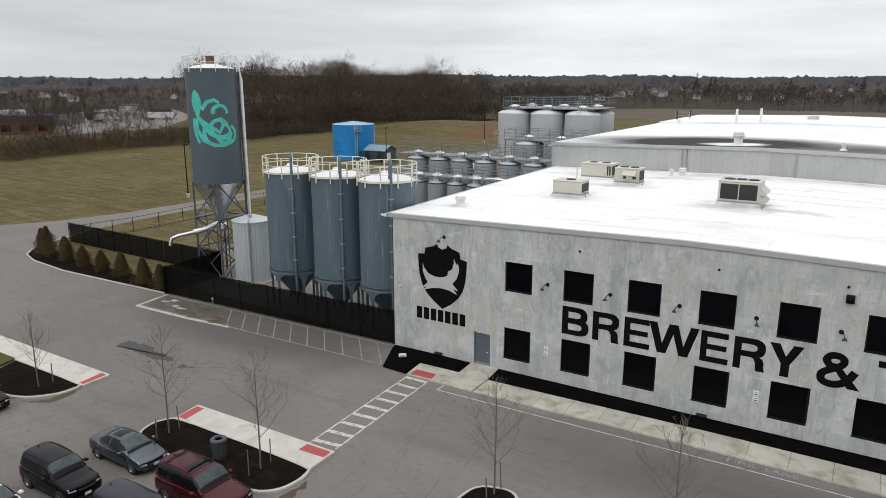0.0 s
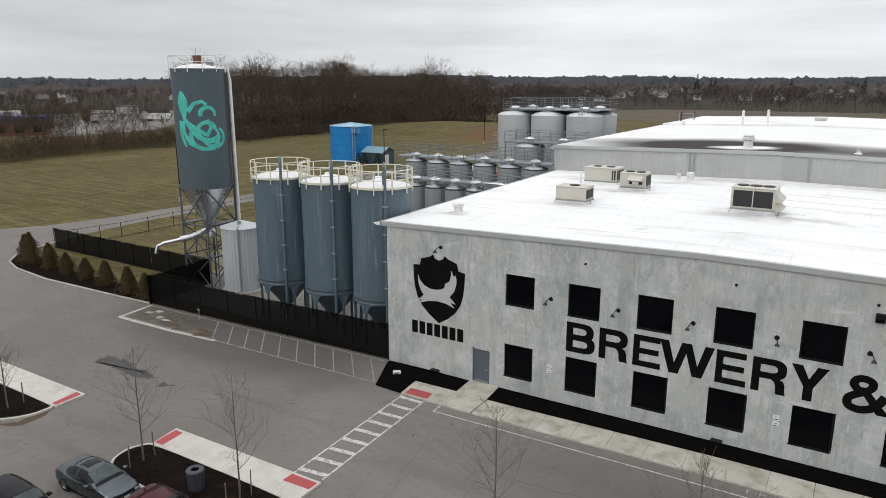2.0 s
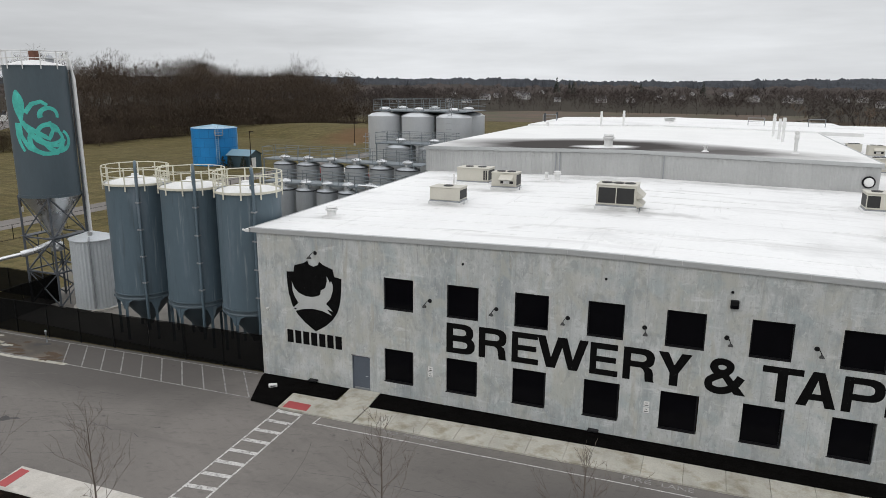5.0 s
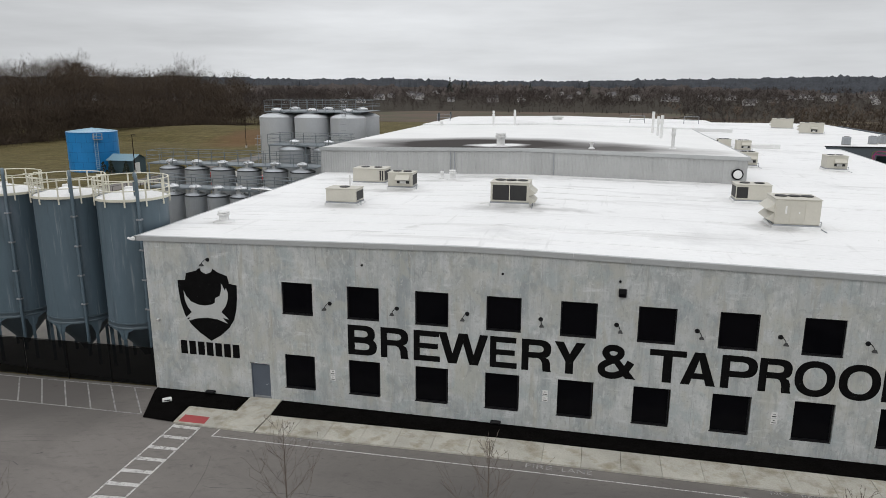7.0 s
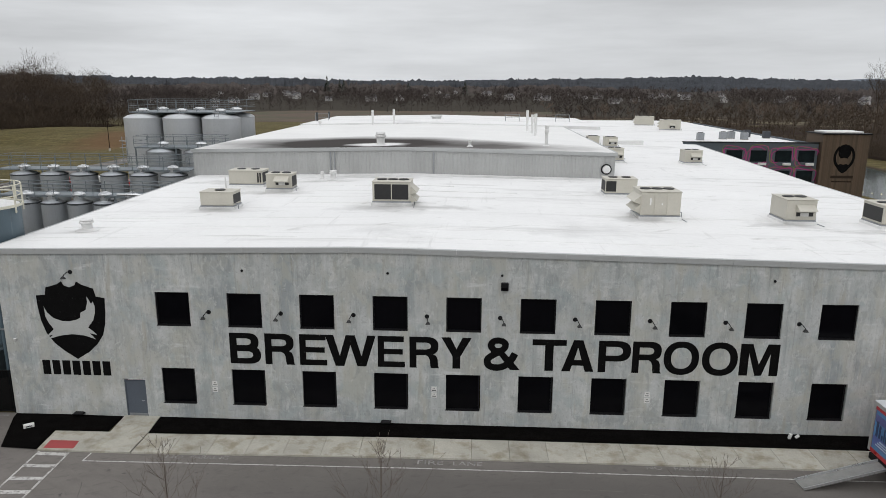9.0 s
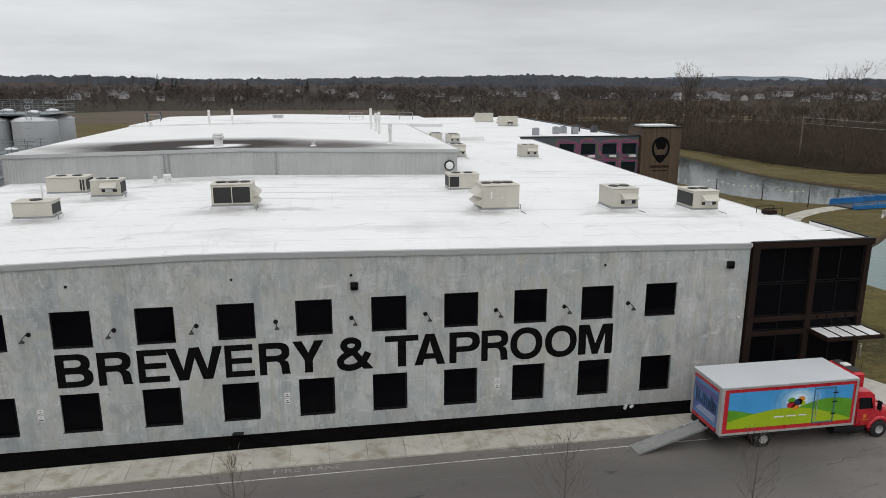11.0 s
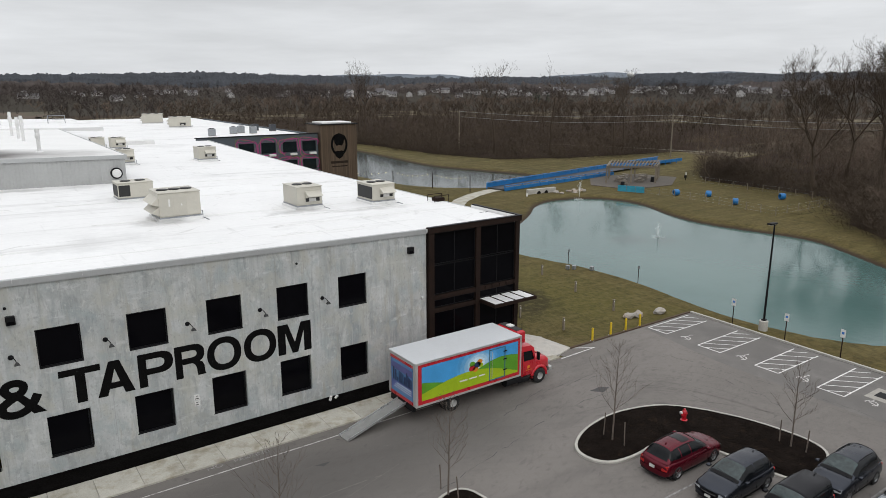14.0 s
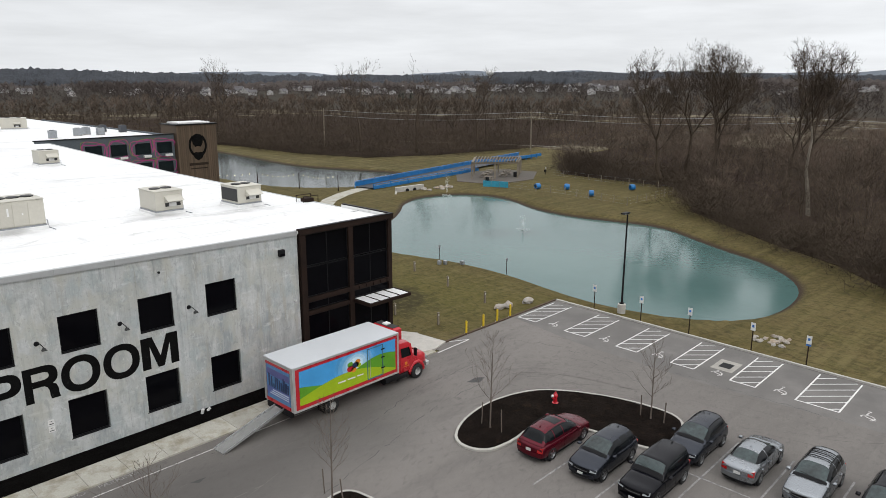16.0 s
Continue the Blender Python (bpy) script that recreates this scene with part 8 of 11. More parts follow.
def car_paint(key, color, rough=0.25, metal=0.2, coat=0.26):
    if key not in PAINTS:
        PAINTS[key] = material(key + "_car_paint", color, rough, metal, vary=0.04, scale=0.8, fine=60, fine_vary=0.02, coat=coat, ior=1.25)
    return PAINTS[key]


def car(at, turn, paint, kind, label, rails=False, sunroof=False, dash_card=False, bars=0):
    """A parked car whose nose points to +x before it is turned; skin and glass follow one set of curves."""
    e = thing("car", label, "car", "parked cars", at=pose(at[0], at[1], 0, 0, 0, turn))
    S = {"suv": dict(L=4.40, W=0.90, H=1.64, belt=1.03, deck=1.02, hood=1.05, nose=0.88, cab=(-2.12, 1.10), top=(-1.62, 0.15), n=3.2, tum=0.20),
         "boxy": dict(L=4.45, W=0.91, H=1.76, belt=1.10, deck=1.08, hood=1.12, nose=1.02, cab=(-2.17, 0.92), top=(-1.95, 0.30), n=4.5, tum=0.15),
         "big": dict(L=5.00, W=0.98, H=1.84, belt=1.12, deck=1.10, hood=1.14, nose=1.02, cab=(-2.44, 1.02), top=(-2.2, 0.34), n=4.8, tum=0.14),
         "wagon": dict(L=4.75, W=0.91, H=1.60, belt=1.00, deck=1.02, hood=1.01, nose=0.84, cab=(-2.28, 1.15), top=(-1.65, 0.18), n=3.2, tum=0.21),
         "sedan": dict(L=4.55, W=0.88, H=1.45, belt=0.95, deck=1.05, hood=0.96, nose=0.78, cab=(-1.80, 1.18), top=(-0.88, 0.20), n=2.9, tum=0.24)}[kind]
    h, W, H, belt, nn = S["L"] / 2, S["W"], S["H"], S["belt"], S["n"]
    (c0, c1), (t0, t1) = S["cab"], S["top"]
    soft = lambda t: t * t * (3 - 2 * t)

    def curve(x, pts):
        for (xa, a), (xb, b) in zip(pts, pts[1:]):
            if x <= xb:
                return a + (b - a) * soft(min(max((x - xa) / (xb - xa), 0), 1))
        return pts[-1][1]

    def warp(x, y, z):
        f = x / h
        bow = 0.24 * f ** 3 if f > 0 else 0.15 * f ** 3
        return Vector((x - bow * (y / W) ** 2, y, z))

    SECT = ((0.0, 0.0), (0.84, 0.0), (0.965, 0.10), (0.995, 0.28), (1.0, 0.50), (0.985, 0.70), (0.955, 0.84), (0.90, 0.93), (0.80, 0.985), (0.55, 1.02), (0.28, 1.035), (0.0, 1.04))
    zt = lambda x: curve(x, [(-h, S["deck"] - 0.14), (-h + 0.25, S["deck"]), (c0 + 0.3, S["deck"]), (c0 + 0.7, belt), (c1 - 0.2, belt), (c1 + 0.1, S["hood"]), (h - 0.45, S["hood"] - 0.10), (h, S["nose"] - 0.02)])
    wid = lambda x: W * (1 - 0.045 * abs(x / h) ** 3)

    def skin(x, k, shrink=1.0):
        """Point k of the half section at x, drawn in towards the middle at the two ends."""
        a, b = SECT[k]
        z0 = 0.22 + 0.10 * abs(x / h) ** 6
        z = z0 + (zt(x) - z0) * b
        return wid(x) * a * (0.75 + 0.25 * shrink), 0.60 + (z - 0.60) * shrink

    stations = [(-h, 0.74), (-h + 0.02, 0.88), (-h + 0.07, 0.97)] + [(x, 1.0) for x in np.linspace(-h + 0.16, h - 0.2, 26)] + [(h - 0.1, 0.97), (h - 0.03, 0.88), (h, 0.72)]
    rings = []
    for x, s in stations:
        half = [skin(x, k, s) for k in range(len(SECT))]
        rings.append([warp(x, y, z) for y, z in half] + [warp(x, -y, z) for y, z in half[-2:0:-1]])
    body = part("body", loft(rings), paint, e, smooth=50)

    # upper part: a rounded section under the roof line
    zr = lambda x: curve(x, [(c0, belt + 0.0), (t0, H - 0.05), ((t0 + t1) / 2, H), (t1, H - 0.03)]) if x < t1 else belt + (H - 0.03 - belt) * (1 - ((x - t1) / (c1 - t1)) ** 1.25)
    wg = lambda x: W * (0.955 - 0.05 * (x / h) ** 2 - (0.05 if x < t0 else 0))

    def dome(x, t, out=0.0):
        """t runs from 0 at the belt over the roof to 1 at the other belt."""
        a = math.pi * t
        c, s = math.cos(a), math.sin(a)
        hh = max(zr(x) - belt, 0.0)
        zz = abs(s) ** (2 / nn)
        y = (wg(x) + out) * (1 if c > 0 else -1) * abs(c) ** (2 / nn) * (1 - S["tum"] * zz * hh / (H - belt))
        return warp(x + (out if x > t1 else -out if x < t0 else 0), y, belt - 0.04 + (hh + 0.04 + out) * zz)

    TS = [0.0, 0.03, 0.06, 0.1, 0.14, 0.18, 0.21, 0.24, 0.27, 0.30, 0.35, 0.42, 0.5]
    TS = TS + [1 - t for t in TS[-2::-1]]
    xs = [c0 + (c1 - c0) * k / 34 for k in range(35)]
    m = Mesh()
    m.add([dome(x, t) for x in xs for t in TS], [(i * len(TS) + j, (i + 1) * len(TS) + j, (i + 1) * len(TS) + j + 1, i * len(TS) + j + 1) for i in range(34) for j in range(len(TS) - 1)])
    cabin = part("cabin", m, paint, e, smooth=55)

    def glass(name, xa, xb, ta, tb, mat, nx=8, nt=8, out=0.012):
        """Curved pane on the upper part; ta and tb may vary along x."""
        f = (lambda v: v if callable(v) else (lambda x: v))
        ta, tb = f(ta), f(tb)
        v = [dome(x, ta(x) + (tb(x) - ta(x)) * j / nt, out) for x in np.linspace(xa, xb, nx + 1) for j in range(nt + 1)]
        q = [(i * (nt + 1) + j, (i + 1) * (nt + 1) + j, (i + 1) * (nt + 1) + j + 1, i * (nt + 1) + j + 1) for i in range(nx) for j in range(nt)]
        return part(name, Mesh().add(v, q), mat, cabin, smooth=60)

    corner = math.atan2(0.86 ** (nn / 2), 0.90 ** (nn / 2)) / math.pi
    glass("windscreen", t1 + 0.06, c1 - 0.20, 0.235, 0.765, CAR_GLASS, 10, 10)
    glass("cowl", c1 - 0.20, c1 - 0.05, 0.2, 0.8, BLACK_TRIM, 3, 10)
    glass("rear_window", c0 + 0.16, t0 - 0.05, 0.255, 0.745, SIDE_GLASS if kind != "sedan" else CAR_GLASS, 8, 10)

    def angle(zf):
        """Section parameter at a share zf of the section's height."""
        return math.asin(min(max(zf, 0.0), 1.0) ** (nn / 2)) / math.pi
    cuts = [(c0 + 0.30, t0 + 0.45), (t0 + 0.53, -0.42), (-0.34, c1 - 0.30)] if kind != "sedan" else [(c0 + 0.34, -0.45), (-0.37, c1 - 0.34)]
    low = lambda x: angle(min(0.13 / max(zr(x) - belt + 0.04, 0.05), 0.78))
    high = lambda x: angle(0.84)
    for a, b in cuts:
        for side in (0, 1):
            f0, f1 = (low, high) if side == 0 else ((lambda x: 1 - low(x)), (lambda x: 1 - high(x)))
            glass("side_window", a, b, f0, f1, SIDE_GLASS, 8, 5, 0.009)
    tyre = 0.385 if kind in ("big", "boxy") else 0.355
    for s in (-1, 1):
        side_ = lambda x, z, o: (x, s * (wid(x) + o), z)
        for x in (cuts[-1][0] - 0.04, c1 - 0.22):
            part("door_seam", Mesh().beam(side_(x, 0.40, -0.002), side_(x, belt - 0.12, -0.012), 0.014), BLACK_TRIM, body)
        for x in (cuts[-1][0] + 0.10, cuts[-2][0] + 0.12):
            part("door_handle", Mesh().slab(x, x + 0.2, *sorted((s * (W - 0.03), s * (W + 0.025))), belt - 0.19, belt - 0.15, 0.008), paint, body)
        for wx in (-h * 0.61, h * 0.63):
            wheel(e, wx, s * (W - 0.125), tyre, 0.24)
        part("mirror", Mesh().slab(c1 - 0.50, c1 - 0.30, *sorted((s * (W + 0.02), s * (W + 0.21))), belt - 0.0, belt + 0.15, 0.045), paint, e, smooth=60)

        def lens(name, end, y0, y1, z0, z1, deep, mat, label_=""):
            """A curved lamp let into the nose or the tail."""
            n = 6
            v = []
            for k in range(n + 1):
                y = s * (y0 + (y1 - y0) * k / n) * W
                xx = (h + 0.004) if end > 0 else (-h - 0.004)
                p = warp(xx, y, 0)
                p.x += end * 0.012
                lift = 0.05 * k / n
                v += [(p.x, y, z0 + lift * 0.3), (p.x - end * 0.05, y, z1 + lift), (p.x - end * deep, y, z1 + lift), (p.x - end * deep, y, z0 + lift * 0.3)]
            f = [(4 * k + i, 4 * k + (i + 1) % 4, 4 * k + 4 + (i + 1) % 4, 4 * k + 4 + i) for k in range(n) for i in range(4)] + [(0, 1, 2, 3), (4 * n + 3, 4 * n + 2, 4 * n + 1, 4 * n)]
            part(name, Mesh().add(v, f), mat, e, label_)
        lens("headlight", 1, 0.54, 0.88, S["nose"] - 0.24, S["nose"] - 0.13, 0.3, LAMP_CLEAR, "clear headlight")
        lens("tail_light", -1, 0.58, 0.90, S["deck"] - 0.40, S["deck"] - 0.17, 0.26, LAMP_RED, "red tail light")

    def band(name, end, half, z0, z1, out, mat, label_=""):
        n = 10
        v = []
        for k in range(n + 1):
            y = (2 * k / n - 1) * half * W
            p = warp(end * (h + out), y, 0)
            v += [(p.x, y, z0), (p.x, y, z1), (p.x - end * 0.2, y, z1), (p.x - end * 0.2, y, z0)]
        f = [(4 * k + i, 4 * k + (i + 1) % 4, 4 * k + 4 + (i + 1) % 4, 4 * k + 4 + i) for k in range(n) for i in range(4)] + [(0, 1, 2, 3), (4 * n + 3, 4 * n + 2, 4 * n + 1, 4 * n)]
        return part(name, Mesh().add(v, f), mat, e, label_)
    band("grille", 1, 0.46, S["nose"] - 0.30, S["nose"] - 0.15, 0.006, BLACK_TRIM)
    band("grille_bar", 1, 0.42, S["nose"] - 0.235, S["nose"] - 0.205, 0.016, RIM, "chrome grille bar")
    band("bumper", 1, 0.80, 0.30, 0.50, 0.012, paint)
    band("air_intake", 1, 0.52, 0.34, 0.45, 0.018, BLACK_TRIM)
    band("bumper", -1, 0.86, 0.36, 0.58, 0.02, paint)
    band("lower_trim", -1, 0.80, 0.26, 0.36, 0.01, BLACK_TRIM)
    part("sill_trim", Mesh().box(-h * 0.86, h * 0.86, -W * 0.93, W * 0.93, 0.17, 0.30), BLACK_TRIM, e)
    part("plate", Mesh().box(-h - 0.012, -h + 0.01, -0.15, 0.15, S["deck"] - 0.42, S["deck"] - 0.27), PLATE, e, "blank white number plate")
    part("plate", Mesh().box(h - 0.01, h + 0.026, -0.15, 0.15, 0.43, 0.55), PLATE, e, "blank white number plate")
    a, b = dome(c1 - 0.15, 0.33, 0.02), dome(c1 - 0.27, 0.64, 0.02)
    part("wiper", Mesh().tube([a, b], 0.012, 4), BLACK_TRIM, e)
    part("antenna_fin", Mesh().slab(t0 + 0.22, t0 + 0.32, -0.018, 0.018, H - 0.05, H + 0.02, 0.012), paint, e)
    if rails:
        for q in (0.285, 0.715):
            part("roof_rail", Mesh().tube([dome(t0 + 0.15, q, 0.0)] + [dome(x, q, 0.03) for x in np.linspace(t0 + 0.3, t1 - 0.35, 7)] + [dome(t1 - 0.2, q, 0.0)], 0.022, 6), BLACK_TRIM, e)
    for k in range(bars):
        x = t0 + 0.5 + (t1 - t0 - 1.0) * k / max(bars - 1, 1)
        part("cross_bar", Mesh().tube([dome(x, q, 0.045) for q in np.linspace(0.285, 0.715, 7)], 0.026, 6), BLACK_TRIM, e)
    if sunroof:
        glass("sunroof", t1 - 0.85, t1 - 0.22, 0.36, 0.64, SIDE_GLASS, 4, 6, 0.008)
    if dash_card:
        part("dash_card", Mesh().box(c1 - 0.62, c1 - 0.42, -0.2, 0.05, belt + 0.24, belt + 0.25), SIGN_WHITE, e)
    return e


MAROON, GRAPHITE = car_paint("maroon", (0.095, 0.006, 0.014), 0.22, 0.5), car_paint("graphite", (0.034, 0.038, 0.048), 0.24, 0.75)
BLACKISH, SILVER = car_paint("black", (0.003, 0.003, 0.005), 0.18, 0.1, 0.10), car_paint("silver", (0.27, 0.285, 0.30), 0.27, 0.85)
GUNMETAL, BURGUNDY, WHITE_CAR = car_paint("gunmetal", (0.085, 0.100, 0.112), 0.22, 0.85), car_paint("burgundy", (0.062, 0.010, 0.013), 0.25, 0.5), car_paint("white", (0.62, 0.62, 0.61), 0.3, 0.0)
car((56.1, -17.5), 0, MAROON, "wagon", "maroon estate car parked nose-in to the mulch island", True, True)
car((56.15, -20.5), 180, GRAPHITE, "suv", "dark grey compact crossover parked nose out")
car((56.0, -23.4), 180, BLACKISH, "boxy", "black sport utility car parked beside the grey crossover")
car((60.9, -23.35), 180, GRAPHITE, "suv", "graphite sport utility car parked behind the island", True, dash_card=True)
car((61.2, -26.2), 0, SILVER, "sedan", "silver-grey saloon car parked nose-in")
car((61.1, -29.1), 180, SILVER, "suv", "silver crossover car with black roof bars", True, bars=3)
car((61.0, -32.1), 180, BLACKISH, "suv", "black car in the last visible stall", True)
car((-2.35, -20.45), 0, GUNMETAL, "sedan", "dark silver saloon with a glass sunroof beside the island", False, True)
car((4.0, -20.9), 0, BURGUNDY, "big", "burgundy off-road car with roof bars and sunroof", True, True, bars=2)
car((-2.75, -23.8), 0, BLACKISH, "boxy", "boxy black off-road car with roof rails", True)
car((3.7, -24.0), 0, GRAPHITE, "big", "dark grey van-like car behind the burgundy one")
car((-2.9, -26.9), 0, WHITE_CAR, "suv", "white crossover car at the edge of the row")
car((-15.75, -21.4), 0, BLACKISH, "sedan", "black saloon parked by the turf island")


def box_truck():
    e = thing("delivery_truck", "red delivery truck with a printed box body, ramp down", "truck", at=(0, 0, 0))
    X0, X1, Y0, Y1, Z0, Z1 = 47.1, 55.05, -6.22, -3.32, 1.12, 3.74
    body = part("box_body", Mesh().slab(X0 + 0.03, X1 - 0.02, Y0 + 0.015, Y1, Z0, Z1 - 0.02, 0.03), RED_PAINT, e)
    part("box_roof", Mesh().slab(X0, X1, Y0 - 0.005, Y1 + 0.02, Z1 - 0.03, Z1 + 0.04, 0.03), BOX_WHITE, body, "pale grey box roof")
    part("top_rail", Mesh().box(X0, X1, Y0 - 0.02, Y0 + 0.01, Z1 - 0.09, Z1 + 0.02).box(X0 - 0.02, X0 + 0.03, Y0, Y1, Z1 - 0.16, Z1 + 0.02), ALU, body)
    part("bottom_rail", Mesh().box(X0, X1, Y0 - 0.03, Y0 + 0.01, Z0 - 0.05, Z0 + 0.06), ALU, body)
    part("corner_post", Mesh().box(X0 - 0.02, X0 + 0.16, Y0 - 0.01, Y0 + 0.04, Z0, Z1 - 0.09).box(X0 - 0.02, X0 + 0.02, Y0 + 0.04, Y0 + 0.24, Z0, Z1 - 0.16), ALU, body)
    part("corner_post", Mesh().box(X0 - 0.02, X0 + 0.02, Y1 - 0.2, Y1, Z0, Z1 - 0.16), ALU, body)
    part("corner_post", Mesh().box(X1 - 0.12, X1, Y0 - 0.01, Y0 + 0.03, Z0, Z1 - 0.09), ALU, body)
    # printed side: sky, pale glow, two ranges of hills
    xa, xb, za, zb = X0 + 0.42, X1 - 0.28, Z0 + 0.28, Z1 - 0.28
    y = Y0 + 0.008
    U = lambda u, w: (xa + (xb - xa) * u, za + (zb - za) * w)

    def printed(name, pts, depth, mat, label=""):
        return part(name, Mesh().add([(px_, y - depth, pz) for px_, pz in (U(u, w) for u, w in pts)], [tuple(range(len(pts)))]), mat, body, label)
    printed("print_sky", [(0, 0), (1, 0), (1, 1), (0, 1)], 0.000, ART_SKY, "sky-blue print")
    glow = [(0.56 + 0.15 * math.cos(t), 0.62 + 0.38 * math.sin(t)) for t in np.linspace(0, 2 * math.pi, 25)[:-1]]
    for k, (sz, tone) in enumerate(((1.5, (0.075, 0.325, 0.64)), (1.25, (0.13, 0.38, 0.665)), (0.95, (0.24, 0.47, 0.70)))):
        printed("print_glow", [(0.56 + (u - 0.56) * sz, min(max(0.62 + (w - 0.62) * sz, 0.0), 0.999)) for u, w in glow], 0.002 + 0.001 * k, material("glow_print_" + "abc"[k], tone, 0.35), "pale glow print")
    for k, (sz, tone) in enumerate(((0.72, (0.36, 0.56, 0.73)), (0.5, (0.52, 0.67, 0.78)))):
        printed("print_glow", [(0.56 + (u - 0.56) * sz, 0.66 + (w - 0.62) * sz) for u, w in glow], 0.005 + 0.0005 * k, material("glow_print_" + "de"[k], tone, 0.35), "pale glow print")
    hill = [(0, 0)] + [(u, 0.43 + 0.14 * math.sin(2.2 + u * 7.0) + 0.12 * u) for u in np.linspace(0, 1, 24)] + [(1, 0)]
    printed("print_hill", hill, 0.006, ART_GREEN, "green hill print")
    near = [(0, 0)] + [(u, 0.18 + 0.36 * math.sin(0.1 + u * 3.4) * (0.7 + 0.3 * u)) for u in np.linspace(0, 1, 24)] + [(1, 0)]
    printed("print_hill", near, 0.009, ART_LIME, "lime hill print")
    for u, w, r, mt in ((0.50, 0.55, 0.035, RED_PAINT), (0.535, 0.49, 0.03, ART_ORANGE), (0.555, 0.62, 0.035, ART_NAVY), (0.58, 0.70, 0.028, ART_ORANGE), (0.50, 0.68, 0.03, ART_GREEN), (0.59, 0.58, 0.026, ART_LIME)):
        printed("print_spot", [(u + r * math.cos(t), w + r * 2.6 * math.sin(t)) for t in np.linspace(0, 2 * math.pi, 13)[:-1]], 0.012, mt)
    for k, (u0, u1) in enumerate(((0.37, 0.45), (0.47, 0.55), (0.57, 0.635))):
        printed("print_bar", [(u0, 0.235), (u1, 0.225), (u1, 0.265), (u0, 0.275)], 0.012, SIGN_WHITE)
    # side door over the print
    d0, d1 = X0 + 5.35, X0 + 6.62
    dr = part("side_door", Mesh().box(d0, d0 + 0.05, y - 0.035, y - 0.012, Z0 + 0.25, Z1 - 0.35).box(d1 - 0.05, d1, y - 0.035, y - 0.012, Z0 + 0.25, Z1 - 0.35).box(d0, d1, y - 0.035, y - 0.012, Z1 - 0.4, Z1 - 0.35)
              .box(d0, d1, y - 0.035, y - 0.012, Z0 + 0.25, Z0 + 0.32), material("door_trim_blue", (0.06, 0.15, 0.20), 0.5), body, "framed side door")
    for z in (Z0 + 0.7, Z0 + 1.4, Z1 - 0.7):
        part("hinge", Mesh().box(d1 - 0.16, d1 + 0.12, y - 0.05, y - 0.03, z, z + 0.07), BLACK_TRIM, dr)
    part("latch", Mesh().tube([(d0 + 0.2, y - 0.05, Z0 + 0.4), (d0 + 0.2, y - 0.05, Z1 - 0.5)], 0.018, 6), ALU, dr)
    # rear door with a city print
    ya, yb = Y0 + 0.30, Y1 - 0.26
    rear = part("rear_door", Mesh().box(X0 - 0.008, X0 + 0.03, ya, yb, Z0 + 0.22, Z1 - 0.34), material("violet_print", (0.09, 0.22, 0.42), 0.4, vary=0.25, scale=1.2), body, "roller door with a blue city print")
    part("print_band", Mesh().box(X0 - 0.013, X0 - 0.008, ya + 0.05, yb - 0.05, Z0 + 0.45, Z0 + 0.95), material("pale_violet_print", (0.10, 0.13, 0.34), 0.4, vary=0.25, scale=2), rear)
    part("print_band", Mesh().box(X0 - 0.012, X0 - 0.008, ya + 0.05, yb - 0.05, Z1 - 0.95, Z1 - 0.55), material("mauve_print", (0.11, 0.11, 0.28), 0.4), rear)
    for k in range(3):
        part("text_bar", Mesh().box(X0 - 0.016, X0 - 0.013, ya + 0.15, yb - 0.3 - 0.15 * k, Z0 + 0.52 + 0.13 * k, Z0 + 0.57 + 0.13 * k), ART_PALE, rear)
    rng = random.Random(3)
    yy = ya + 0.1
    while yy < yb - 0.2:
        w = rng.uniform(0.1, 0.22)
        part("print_tower", Mesh().box(X0 - 0.015, X0 - 0.012, yy, yy + w, Z0 + 0.95, Z0 + 1.2 + rng.uniform(0, 0.6)), ART_NAVY, rear)
        yy += w + rng.uniform(0.0, 0.08)
    for za, zb in ((Z0, Z0 + 0.22), (Z1 - 0.34, Z1 - 0.16)):
        part("rear_frame", Mesh().box(X0 - 0.01, X0 + 0.03, Y0 + 0.24, Y1 - 0.2, za, zb), RED_PAINT, body)
    # chassis
    part("chassis", Mesh().box(X0 + 0.2, 58.4, -5.25, -5.05, 0.75, 1.02).box(X0 + 0.2, 58.4, -4.45, -4.25, 0.75, 1.02), BLACK_TRIM, e)
    part("rear_bumper", Mesh().slab(X0 - 0.05, X0 + 0.15, Y0 + 0.25, Y1 - 0.25, 0.72, 1.08, 0.03), BLACK_TRIM, e)
    part("fuel_tank", Mesh().tube([(54.0, -5.85, 0.75), (55.2, -5.85, 0.75)], 0.3, 16), BLACK_TRIM, e, smooth=40)
    part("step_box", Mesh().slab(55.0, 55.9, -6.1, -5.5, 0.45, 0.75, 0.04), BLACK_TRIM, e)
    for wx, ys in ((49.95, (-5.72, -3.85)), (56.95, (-5.75, -3.85))):
        for wy in ys:
            w = part("wheel", Mesh().lathe([(0.24, -0.25), (0.44, -0.25), (0.50, -0.2), (0.50, 0.2), (0.44, 0.25), (0.24, 0.25)], 28), TYRE, e, smooth=40)
            w.matrix_basis = pose(wx, wy, 0.50, 90 if wy < -5 else -90, 0, 0)
            part("rim", Mesh().lathe([(0.0, 0.14), (0.07, 0.14), (0.09, 0.06), (0.18, 0.04), (0.23, 0.2), (0.25, 0.255)], 22), material("white_steel_rim", (0.42, 0.42, 0.41), 0.4) if "white_steel_rim" not in bpy.data.materials else bpy.data.materials["white_steel_rim"], w, smooth=40)
    part("mud_flap", Mesh().box(49.3, 49.33, -6.1, -5.4, 0.25, 0.95), BLACK_TRIM, e)
    # cab: lofted along its length
    yc, wc = -4.78, 1.18

